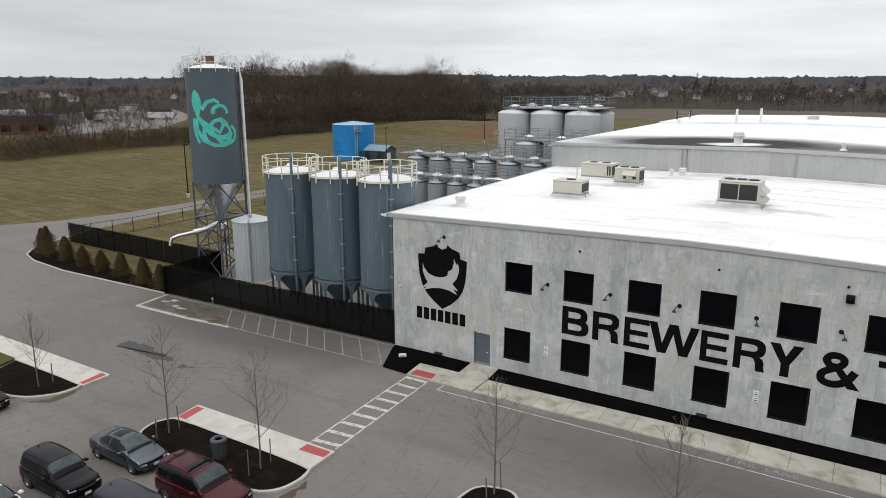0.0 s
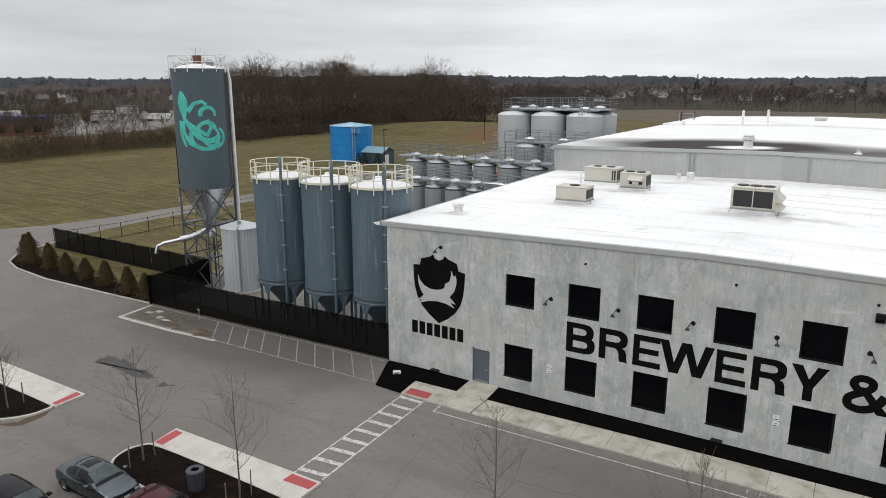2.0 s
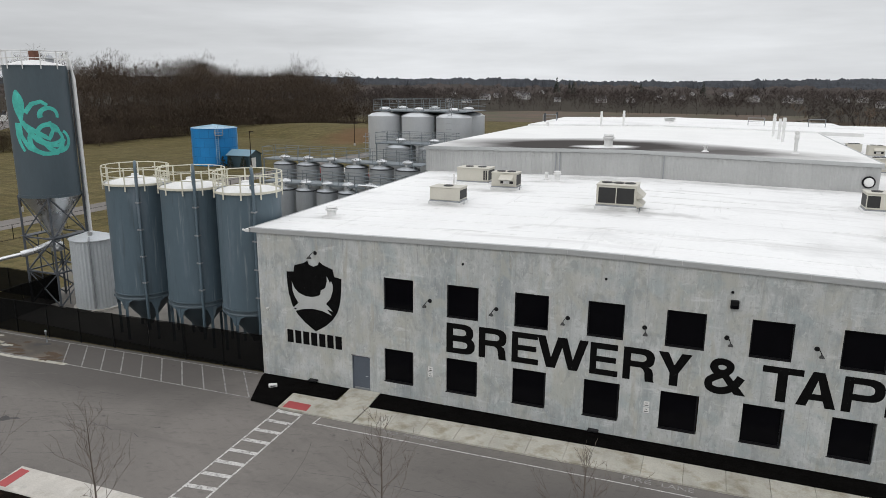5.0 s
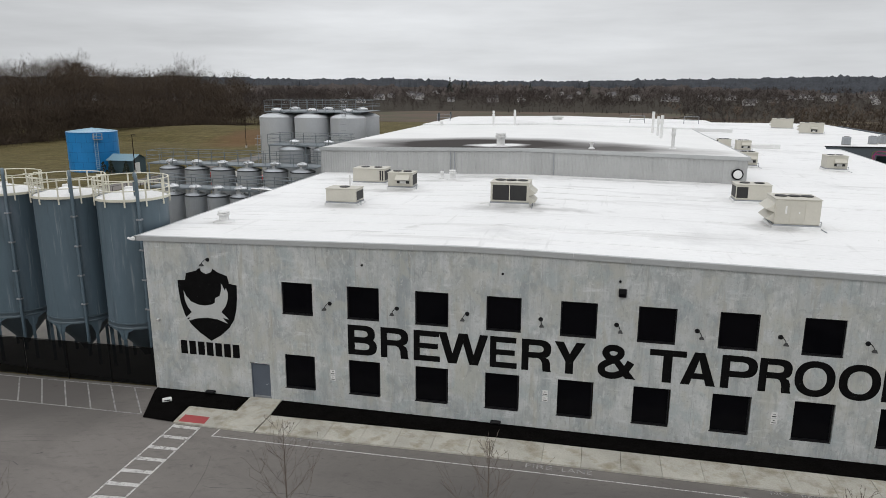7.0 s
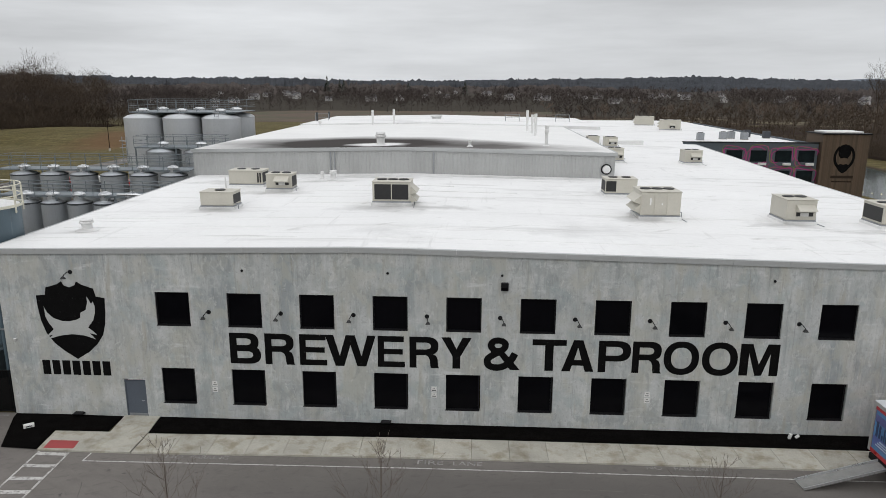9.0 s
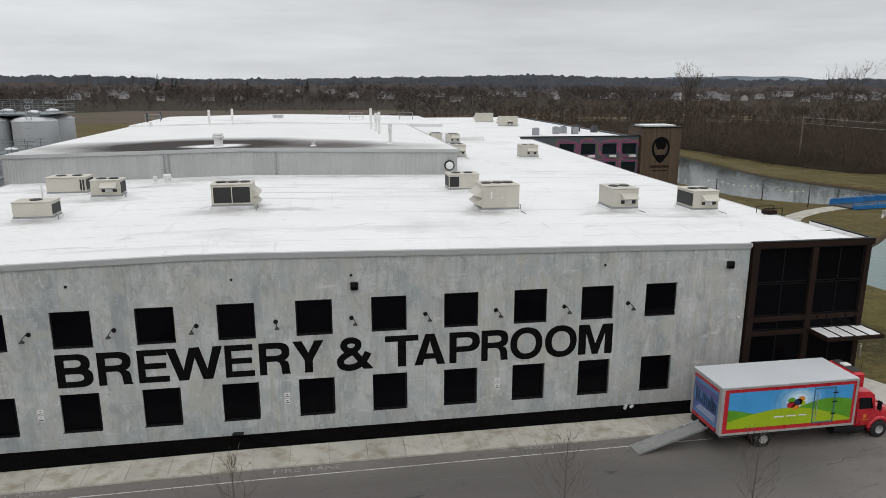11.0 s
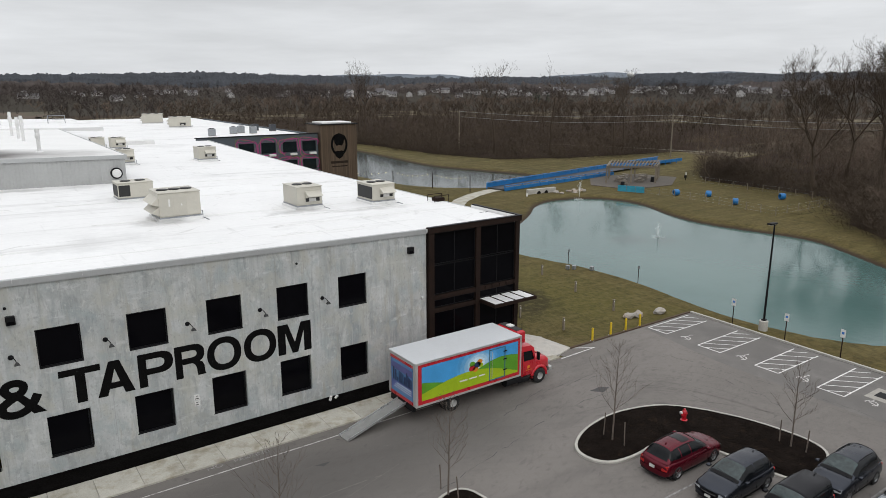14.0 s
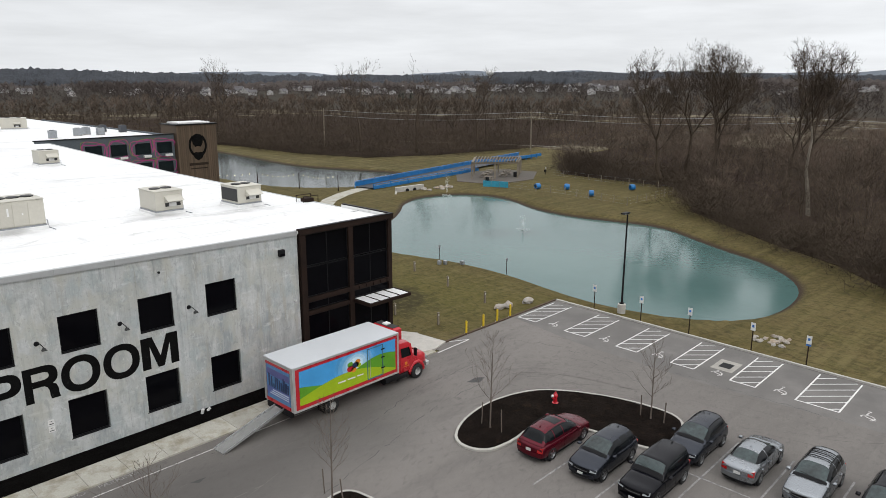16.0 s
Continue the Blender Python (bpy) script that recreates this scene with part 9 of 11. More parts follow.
    def ring(x, zt, w, z0, zs):
        return [(x, yc - w * 0.94, z0), (x, yc - w, z0 + 0.25), (x, yc - w, zs), (x, yc - w * 0.86, zt - 0.06), (x, yc - w * 0.7, zt), (x, yc + w * 0.7, zt), (x, yc + w * 0.86, zt - 0.06), (x, yc + w, zs), (x, yc + w, z0 + 0.25), (x, yc + w * 0.94, z0)]
    cab = part("cab", loft([ring(55.15, 2.72, 1.13, 0.75, 1.75), ring(55.5, 2.80, 1.16, 0.75, 1.75), ring(56.25, 2.76, 1.16, 0.75, 1.75), ring(56.55, 2.55, 1.16, 0.75, 1.75)]), RED_PAINT, e, smooth=35)
    part("bonnet", loft([ring(56.5, 1.86, 1.10, 0.95, 1.5), ring(57.1, 1.76, 1.05, 0.90, 1.45), ring(57.75, 1.60, 0.98, 0.85, 1.35), ring(58.05, 1.38, 0.86, 0.80, 1.15), ring(58.12, 1.1, 0.78, 0.75, 0.95)]), RED_PAINT, e, smooth=35)
    part("windscreen", Mesh().add([(56.60, yc - 1.0, 1.86), (56.60, yc + 1.0, 1.86), (56.38, yc + 0.86, 2.62), (56.38, yc - 0.86, 2.62)], [(0, 1, 2, 3)]), SIDE_GLASS, cab)
    for s in (-1, 1):
        yw = yc + s * 1.165
        part("side_window", Mesh().add([(55.55, yw, 1.80), (56.42, yw, 1.78), (56.30, yc + s * 1.09, 2.38), (55.55, yc + s * 1.09, 2.42)], [(0, 1, 2, 3)]), SIDE_GLASS, cab)
        part("door_seam", Mesh().box(55.42, 55.435, yw - 0.01, yw + 0.01, 0.85, 2.4), BLACK_TRIM, cab)
        part("mirror", Mesh().slab(56.55, 56.65, *sorted((yc + s * 1.25, yc + s * 1.48)), 1.75, 2.3, 0.03).tube([(56.5, yc + s * 1.15, 2.2), (56.6, yc + s * 1.36, 2.2)], 0.02), BLACK_TRIM, cab)
        part("headlight", Mesh().slab(57.85, 58.12, *sorted((yc + s * 0.55, yc + s * 0.92)), 1.02, 1.24, 0.04), LAMP_CLEAR, e)
        arch = part("wheel_arch", Mesh().tube([(56.95 + 0.62 * math.cos(t), yc + s * 1.08, 0.52 + 0.62 * math.sin(t)) for t in np.linspace(-0.1, math.pi + 0.1, 14)], 0.12, 8), RED_PAINT, e, smooth=50)
    part("emblem", Mesh().box(55.85, 56.05, yc - 1.172, yc - 1.165, 1.25, 1.45).box(55.75, 56.2, yc - 1.172, yc - 1.165, 1.12, 1.17), ART_ORANGE, cab)
    part("front_bumper", Mesh().slab(57.95, 58.25, yc - 0.98, yc + 0.98, 0.5, 0.82, 0.05), ALU, e)
    part("grille", Mesh().slab(58.04, 58.15, yc - 0.42, yc + 0.42, 0.86, 1.28, 0.02), ALU, e)
    part("exhaust", Mesh().tube([(55.1, -3.75, 0.8), (55.1, -3.75, 3.3)], 0.07, 8), ALU, e)
    # refrigeration unit over the cab
    fr = part("cooling_unit", Mesh().slab(55.06, 55.75, -5.75, -3.75, 2.92, 3.85, 0.12), RED_PAINT, e, "red cooling unit with open top")
    part("fan_grid", Mesh().box(55.15, 55.68, -5.6, -3.9, 3.85, 3.87), RTU_DARK, fr)
    part("cowl_plate", Mesh().slab(55.2, 55.6, -4.9, -4.5, 3.86, 3.98, 0.03).slab(55.76, 55.82, -5.5, -4.0, 3.0, 3.5, 0.01), SIGN_WHITE, fr)
    part("antenna", Mesh().tube([(55.6, -5.6, 3.8), (55.6, -5.6, 4.5)], 0.012, 5), BLACK_TRIM, fr)
    # loading ramp from the rear sill to the ground
    a, b, w = Vector((X0 - 0.02, -4.78, 1.0)), Vector((43.0, -5.2, 0.05)), 0.42
    d = (b - a).normalized()
    s = Vector((-d.y, d.x, 0)).normalized() * w
    ramp = part("ramp", Mesh().add([a - s, a + s, b + s, b - s] + [p - Vector((0, 0, 0.06)) for p in (a - s, a + s, b + s, b - s)],
                                   [(0, 1, 2, 3), (7, 6, 5, 4), (0, 4, 5, 1), (1, 5, 6, 2), (2, 6, 7, 3), (3, 7, 4, 0)]), material("worn_ramp_deck", (0.24, 0.24, 0.23), 0.6, 0.2, vary=0.2, scale=2, fine=20), e, "worn aluminium loading ramp")
    for q in (-1, 1):
        part("ramp_rail", Mesh().beam(a + s * q + Vector((0, 0, 0.05)), b + s * q + Vector((0, 0, 0.05)), 0.05, 0.12), STEEL, ramp)
    return e


box_truck()


# ---- bare trees ----
def limbs_mesh(rows, sides=4):
    """All limbs as tapered bars, by arrays."""
    if not rows:
        return np.zeros((0, 3)), np.zeros((0, 4), int)
    A = np.array([r[0][:] for r in rows])
    B = np.array([r[1][:] for r in rows])
    ra, rb = np.array([r[2] for r in rows])[:, None], np.array([r[3] for r in rows])[:, None]
    d = B - A
    d /= np.linalg.norm(d, axis=1, keepdims=True) + 1e-9
    ref = np.where(np.abs(d[:, 2:3]) > 0.9, [[1.0, 0, 0]], [[0, 0, 1.0]])
    u = np.cross(d, ref)
    u /= np.linalg.norm(u, axis=1, keepdims=True)
    w = np.cross(d, u)
    V = []
    for P, r in ((A, ra), (B, rb)):
        for k in range(sides):
            t = 2 * math.pi * k / sides
            V.append(P + r * (u * math.cos(t) + w * math.sin(t)))
    V = np.stack(V, 1)
    n = len(rows)
    base = np.arange(n)[:, None] * 2 * sides
    F = np.concatenate([base + [k, (k + 1) % sides, sides + (k + 1) % sides, sides + k] for k in range(sides)])
    return V.reshape(-1, 3), F


def array_mesh(name, V, F):
    me = bpy.data.meshes.new(name)
    me.vertices.add(len(V))
    me.vertices.foreach_set("co", np.asarray(V, np.float32).ravel())
    k = F.shape[1]
    me.loops.add(len(F) * k)
    me.loops.foreach_set("vertex_index", np.asarray(F, np.int32).ravel())
    me.polygons.add(len(F))
    me.polygons.foreach_set("loop_start", np.arange(len(F), dtype=np.int32) * k)
    me.update(calc_edges=True)
    return me


def sapling(at, h, seed, lean=0.02):
    """A young tree: one straight leader, upswept side branches with a few twigs each."""
    rng = random.Random(seed)
    e = thing("tree", "young leafless sapling between timber stakes in mulch", "tree", "lot saplings", at=at)
    lead = [Vector((0, 0, -0.05))]
    for k in range(1, 15):
        lead.append(lead[-1] + Vector((rng.gauss(lean, 0.03) * 0.5, rng.gauss(0, 0.03) * 0.5, 1)) * h / 14)
    rad = lambda t: 0.045 * (1 - t) ** 0.8 + 0.006
    rows = [(lead[k], lead[k + 1], rad(k / 14), rad((k + 1) / 14)) for k in range(14)]
    part("trunk", array_mesh("trunk", *limbs_mesh(rows[:11], 7)), BARK, e)
    crown = rows[11:]

    def shoot(p, d, length, r, level):
        n = 4 if level == 0 else 3
        for k in range(n):
            d = (d + Vector((rng.gauss(0, 0.10), rng.gauss(0, 0.10), rng.gauss(0.06, 0.07)))).normalized()
            q = p + d * length / n
            crown.append((p, q, max(r * (1 - k / n), 0.006), max(r * (1 - (k + 1) / n), 0.005)))
            if level < 2:
                for _ in range(rng.choice((1, 1, 2)) if level == 0 else rng.choice((0, 1))):
                    o = Vector((rng.gauss(0, 1), rng.gauss(0, 1), 0.35)).normalized()
                    shoot(q, (d * 0.75 + o * 0.6).normalized(), length * rng.uniform(0.28, 0.5), r * 0.5, level + 1)
            p = q
    n = 19
    for k in range(n):
        t = 0.27 + 0.68 * k / n + rng.uniform(-0.015, 0.015)
        i = min(int(t * 14), 13)
        p = lead[i].lerp(lead[i + 1], t * 14 - i)
        a = 2.4 * k + rng.uniform(-0.4, 0.4)
        d = Vector((math.cos(a), math.sin(a), rng.uniform(0.5, 1.0) + 0.7 * t)).normalized()
        shoot(p, d, h * (0.40 * (1 - t) + 0.07) * rng.uniform(0.75, 1.2), rad(t) * 0.5, 0)
    part("crown", array_mesh("crown", *limbs_mesh(crown, 3)), BARK, e, "bare twiggy crown")
    for sy in ((-0.80, 0.66) if at[0] > -10 else (0.9,)):
        part("stake", Mesh().beam((0.04, sy, -0.05), (rng.uniform(-0.08, 0.08), sy + rng.uniform(-0.04, 0.12), rng.uniform(1.2, 1.4)), 0.055), BARK, e, "weathered timber stake")
    return e


for k, (x, y, h) in enumerate(((-14.8, -18.3, 5.2), (-2.7, -17.75, 6.3), (4.35, -17.7, 6.5), (15.4, -13.5, 6.2), (23.55, -13.3, 6.2), (36.05, -13.3, 5.8), (44.5, -13.0, 5.2), (54.85, -14.0, 5.8), (62.1, -20.05, 4.9))):
    sapling((x, y, 0.12), h, 20 + k)


# ---- lot furniture ----
hyd = thing("fire_hydrant", "red fire hydrant in the mulch island", "hydrant", at=(60.0, -14.85, 0.12))
part("barrel", Mesh().lathe([(0.2, 0), (0.2, 0.06), (0.13, 0.1), (0.12, 0.46), (0.16, 0.48), (0.16, 0.53), (0.12, 0.61), (0.06, 0.69), (0.05, 0.74), (0, 0.74)], 18), RED_PAINT, hyd, smooth=40)
part("side_cap", Mesh().tube([(-0.22, 0, 0.38), (0.22, 0, 0.38)], 0.065, 10), RED_PAINT, hyd)
part("steamer_cap", Mesh().tube([(0, 0, 0.50), (-0.22, 0.14, 0.50)], 0.08, 10), SIGN_WHITE, hyd, "white outlet cap")
bin_ = thing("litter_bin", "grey slatted round litter bin with an open lid", "bin", at=(1.7, -18.0, 0.14))
for k in range(20):
    a = 2 * math.pi * k / 20
    part("slat", Mesh().beam((0.33 * math.cos(a), 0.33 * math.sin(a), 0.03), (0.38 * math.cos(a), 0.38 * math.sin(a), 0.95), 0.09, 0.02), BIN_GREY, bin_)
part("liner", Mesh().lathe([(0.29, 0.02), (0.33, 0.93)], 20), BLACK_TRIM, bin_)
part("lid", Mesh().lathe([(0.41, 0.95), (0.43, 1.0), (0.40, 1.06), (0.2, 1.07), (0.19, 1.02)], 24), BIN_GREY, bin_, smooth=40)
for k, (x, y) in enumerate(((65.35, -2.8), (67.45, -2.75), (69.2, -2.75), (70.9, -2.75))):
    b = thing("bollard", "yellow steel bollard at the edge of the asphalt", "bollard", "yellow bollards", at=(x, y, 0))
    part("tube", Mesh().lathe([(0.085, 0), (0.085, 1.02), (0.06, 1.08), (0, 1.1)], 14), YELLOW, b, smooth=40)
    part("foot", Mesh().lathe([(0.16, 0), (0.16, 0.05), (0.085, 0.06)], 14), KERB, b)
for x, y in ((75.3, 13.3), (73.75, 7.1), (72.35, 1.25), (65.4, 0.3), (64.6, 4.6), (67.5, 12.0)):
    b = thing("path_light", "short pale concrete path light post on the lawn", "post light", "lawn post lights", at=(x, y, -0.03))
    part("post", Mesh().slab(-0.075, 0.075, -0.075, 0.075, 0, 0.98, 0.015), TIMBER, b)
    part("cap", Mesh().slab(-0.09, 0.09, -0.09, 0.09, 0.98, 1.05, 0.02), TIMBER, b)
    part("lens", Mesh().box(-0.05, 0.05, -0.083, -0.075, 0.80, 0.92), PLATE, b)


def boulder(x, y, s, seed, label="pale weathered limestone boulder on the grass"):
    rng = random.Random(seed)
    m = bmesh.new()
    bmesh.ops.create_icosphere(m, subdivisions=3, radius=1)
    off = Vector((rng.uniform(0, 50), rng.uniform(0, 50), 0))
    for v in m.verts:
        k = 1 + 0.35 * noise.noise(v.co * 1.3 + off) + 0.12 * noise.noise(v.co * 4 + off)
        v.co = Vector((v.co.x * s[0] * k, v.co.y * s[1] * k, max(v.co.z * s[2] * k, -0.15) + s[2] * 0.55))
    me = bpy.data.meshes.new("boulder")
    m.to_mesh(me)
    m.free()
    ob = part("boulder", me, ROCK)
    ob.location = (x, y, -0.05)
    return tagged(ob, label, "rock", "boulders")


boulder(72.0, -0.75, (0.6, 0.4, 0.30), 1)
boulder(72.8, -1.0, (0.45, 0.4, 0.36), 2, "reddish limestone boulder on the grass")
boulder(75.1, -1.45, (0.6, 0.42, 0.32), 3)
rng = random.Random(12)
for k in range(26):
    boulder(80.3 + rng.uniform(-0.7, 1.3), -20.4 + rng.uniform(-1.2, 1.2), (rng.uniform(0.12, 0.3), rng.uniform(0.12, 0.26), rng.uniform(0.08, 0.15)), 30 + k, "pale riprap stone in a heap at the drain outlet")
for x, y in ((77.75, -6.6), (77.6, -11.1), (77.45, -15.3), (77.4, -20.1), (77.35, -23.9), (77.2, -30.4)):
    s = thing("parking_sign", "accessible parking sign on a dark steel post", "sign", "accessible parking signs", at=(x, y, -0.03))
    part("post", Mesh().beam((0, 0, 0), (0, 0, 2.15), 0.06), RUSTY, s)
    face = part("plate", Mesh().slab(-0.05, -0.03, -0.17, 0.17, 1.55, 2.15, 0.006), SIGN_WHITE, s)
    part("print", Mesh().box(-0.055, -0.05, -0.08, 0.08, 1.80, 1.98), SIGN_BLUE, face)
    if y < -22:
        part("sub_plate", Mesh().box(-0.05, -0.035, -0.17, 0.17, 1.40, 1.52), SIGN_BLUE, s)
lamp = thing("street_lamp", "tall black lamp post with a flat head on a concrete base", "street lamp", at=(78.35, -8.9, -0.03))
part("footing", Mesh().lathe([(0.34, 0), (0.34, 0.78), (0.30, 0.82), (0, 0.82)], 20), KERB, lamp, "round concrete footing", smooth=40)
part("pole", Mesh().tube([(0, 0, 0.82), (0, 0, 8.7)], [0.085, 0.06], 10), BLACK_FRAME, lamp, smooth=40)
part("base_cover", Mesh().slab(-0.15, 0.15, -0.15, 0.15, 0.8, 0.95, 0.03), BLACK_FRAME, lamp)
part("head", Mesh().slab(-0.75, 0.1, -0.2, 0.2, 8.62, 8.76, 0.04), BLACK_FRAME, lamp)
part("head_lens", Mesh().box(-0.68, -0.1, -0.15, 0.15, 8.605, 8.62), SIGN_WHITE, lamp)
for x, y, h in ((-69.6, 37, 9.0), (-80.1, 162, 8.6), (-72.0, 97, 8.5)):
    l2 = thing("street_lamp", "dark lamp post with a small head beside the road", "street lamp", "road lamp posts", at=(x, y, -0.03))
    part("footing", Mesh().lathe([(0.3, 0), (0.3, 0.75), (0, 0.75)], 14), KERB, l2)
    part("pole", Mesh().tube([(0, 0, 0.75), (0, 0, h)], [0.11, 0.08], 8), RUSTY, l2)
    part("head", Mesh().slab(-0.1, 0.8, -0.2, 0.2, h - 0.1, h + 0.05, 0.04), RUSTY, l2)
for k, (x, y, h) in enumerate(((-50.6, 1.9, 2.8), (-48.4, 1.3, 3.4), (-47.2, 2.5, 2.1), (-44.6, 1.1, 2.0), (-41.3, 1.0, 2.1), (-37.9, 0.95, 2.0), (-34.2, 0.7, 2.3), (-30.0, 0.2, 2.4), (-27.3, 0.1, 2.2))):
    e = thing("arborvitae", "bronzed evergreen shrub of ragged pointed habit in mulch", "shrub", "shrub row", at=(x, y, 0.05))
    rng = random.Random(60 + k)
    V, F = [], []
    for j in range(2200):
        z = h * (1 - (1 - rng.random()) ** 1.35) * 0.98
        rad = (0.62 + 0.22 * h) * (1 - (z / h) ** 1.7) * (0.88 + 0.12 * math.sin(3.1 * z + k)) + 0.06
        a = rng.uniform(0, 2 * math.pi)
        rad *= (0.82 + 0.22 * math.sin(a * 3 + k + z * 2)) * rng.uniform(0.55, 1.08)
        p = np.array((rad * math.cos(a), rad * math.sin(a), z + 0.05))
        d = np.array((math.cos(a) * 0.45, math.sin(a) * 0.45, 0.9)) * rng.uniform(0.12, 0.30)
        s = np.array((-math.sin(a), math.cos(a), rng.uniform(-0.3, 0.3))) * rng.uniform(0.04, 0.09)
        V += [p - s, p + s, p + d]
        F.append((3 * j, 3 * j + 1, 3 * j + 2))
    part("foliage", array_mesh("foliage", np.array(V), np.array(F)), ARBOR, e)
    part("trunk", Mesh().tube([(0, 0, -0.05), (0, 0, h * 0.8)], [0.07, 0.02], 6), BARK, e)

# ---- pond surroundings ----
def poly_strip(pts, w, z0, z1):
    m = Mesh()
    L, R = [], []
    for i, p in enumerate(pts):
        a, b = Vector(pts[max(i - 1, 0)]), Vector(pts[min(i + 1, len(pts) - 1)])
        d = (b - a).normalized()
        L.append((p[0] - d.y * w / 2, p[1] + d.x * w / 2))
        R.append((p[0] + d.y * w / 2, p[1] - d.x * w / 2))
    for i in range(len(pts) - 1):
        m.prism([R[i], R[i + 1], L[i + 1], L[i]], z0, z1)
    return m


structure("path", poly_strip([(86, 40), (88.5, 46), (92.0, 51.0), (96.0, 54.8), (101, 57.9), (106, 60.0), (110, 60.8)], 2.5, -0.1, 0.03), SIDEWALK, "curving pale concrete footpath to the footbridge", "path")
bridge = thing("footbridge", "long footbridge with bright blue panelled parapets", "bridge")
A0, A1, B0, B1 = Vector((108.6, 58.2, 0)), Vector((142, 62.2, 0)), Vector((107.6, 62.4, 0)), Vector((171, 73.6, 0))
# deck in one dark grey tone
part("deck", Mesh().add([A0 + Vector((0, 0, 0.25)), Vector((172.5, 69.5, 0.45)), B1 + Vector((0, 0, 0.45)), B0 + Vector((0, 0, 0.25))], [(0, 1, 2, 3)]), material("dark_decking", (0.040, 0.042, 0.046), 0.6, vary=0.2, scale=1.0), bridge)


def parapet(a, b, z0, z1, n, name="parapet_panel"):
    for k in range(n):
        p, q = a.lerp(b, k / n), a.lerp(b, (k + 0.97) / n)
        part(name, Mesh().beam(p + Vector((0, 0, (z0 + z1) / 2)), q + Vector((0, 0, (z0 + z1) / 2)), 0.12, z1 - z0), SLIDE_BLUE, bridge)
        part("post", Mesh().beam(p, p + Vector((0, 0, z1 + 0.08)), 0.16), SLIDE_BLUE, bridge)


parapet(A0, A1, 0.05, 0.66, 14)
parapet(A0 + Vector((0.1, 0.4, 0)), A1 + Vector((0.1, 0.4, 0)), 0.80, 0.92, 7, "hand_rail")
parapet(B0, B1, 0.25, 1.05, 26)
parapet(Vector((150, 66.5, 0)), Vector((174, 68.6, 0)), 0.4, 1.1, 10)
part("top_rail", Mesh().tube([B0 + Vector((0, -0.2, 1.2)), B1 + Vector((0, -0.2, 1.2))], 0.07, 6), SLIDE_BLUE, bridge)
culv = thing("culvert", "pale concrete culvert headwall with two round pipes", "culvert", at=pose(112.4, 52.9, -0.7, 0, 0, -3))
part("headwall", Mesh().slab(-3.2, 3.2, -0.2, 0.3, 0, 1.55, 0.05), KERB, culv)
part("wing_wall", Mesh().beam((-3.2, 0, 0.5), (-4.6, -1.6, 0.3), 0.3, 0.9), KERB, culv)
for sx in (-0.85, 0.85):
    part("pipe", Mesh().lathe([(0.58, -0.6), (0.58, 0.1), (0.46, 0.1), (0.46, -0.6)], 20), KERB, culv).matrix_basis = pose(sx, -0.25, 0.72, 90, 0, 0)
    # black disc stands for the shade inside the pipe
    part("pipe_mouth", Mesh().lathe([(0.0, 0.06), (0.47, 0.06)], 20), BLACK_TRIM, culv).matrix_basis = pose(sx, -0.25, 0.72, 90, 0, 0)
rng = random.Random(77)
for k in range(14):
    boulder(114.2 + rng.uniform(0, 7), 51.0 + rng.uniform(-1.2, 1.0), (rng.uniform(0.3, 0.6), rng.uniform(0.3, 0.5), rng.uniform(0.15, 0.3)), 80 + k, "pale riprap stone beside the culvert")
for fx, fy, h in ((101.5, 19.2, 0.9), (115.2, 46.4, 2.0)):
    fo = thing("fountain", "small aerator fountain spraying fine droplets on the pond", "fountain", at=(fx, fy, -0.62))
    part("float", Mesh().lathe([(0.2, 0.0), (0.22, 0.03), (0.1, 0.07), (0, 0.08)], 16), BLACK_TRIM, fo)
    drops = Mesh()
    for k in range(900):
        a, t, v = rng.uniform(0, 6.283), rng.random(), rng.uniform(0.3, 1.1)
        r, z = (t ** 2 * v * 0.5, 0.1 + 2.2 * h * (1 - (1 - 2 * min(t, 0.5)) ** 2) * v * rng.uniform(0.5, 1)) if k % 3 else (rng.random() ** 0.5 * 0.9, 0.03 + abs(rng.gauss(0, 0.12)))
        s = rng.uniform(0.008, 0.018)
        p = Vector((r * math.cos(a), r * math.sin(a), z))
        drops.add([p + Vector((s, 0, -s)), p + Vector((-s, s, -s)), p + Vector((-s, -s, -s)), p + Vector((0, 0, 2 * s))], [(0, 1, 3), (1, 2, 3), (2, 0, 3), (0, 2, 1)])
    part("spray", drops, FOAM, fo, "white water droplets")["kind"] = "stuff"
# pavilion
pav = thing("pavilion", "open timber pergola with slatted roof over picnic tables", "pavilion", at=(0, 0, 0))
part("slab", Mesh().prism([(126.8, 54.5), (128.6, 46.5), (139.5, 45.6), (149.5, 52.0), (147, 60.5), (135, 62.5)], -0.1, 0.06), material("worn_patio", (0.092, 0.080, 0.068), 0.9, vary=0.2, scale=0.4, fine=6), pav)
PV = [(131.0, 54.5), (134.6, 51.5), (138.4, 48.7), (142.2, 51.2), (145.8, 53.6), (142.4, 57.0), (138.6, 60.4), (135.0, 57.5)]
for x, y in PV:
    part("post", Mesh().beam((x, y, 0.06), (x, y, 3.1), 0.28), TIMBER, pav)
for (xa, ya), (xb, yb) in (((131.0, 54.5), (138.4, 48.7)), ((138.6, 60.4), (145.8, 53.6)), ((131.0, 54.5), (138.6, 60.4)), ((138.4, 48.7), (145.8, 53.6))):
    part("beam", Mesh().beam((xa, ya, 3.2), (xb, yb, 3.2), 0.2, 0.35), TIMBER, pav)
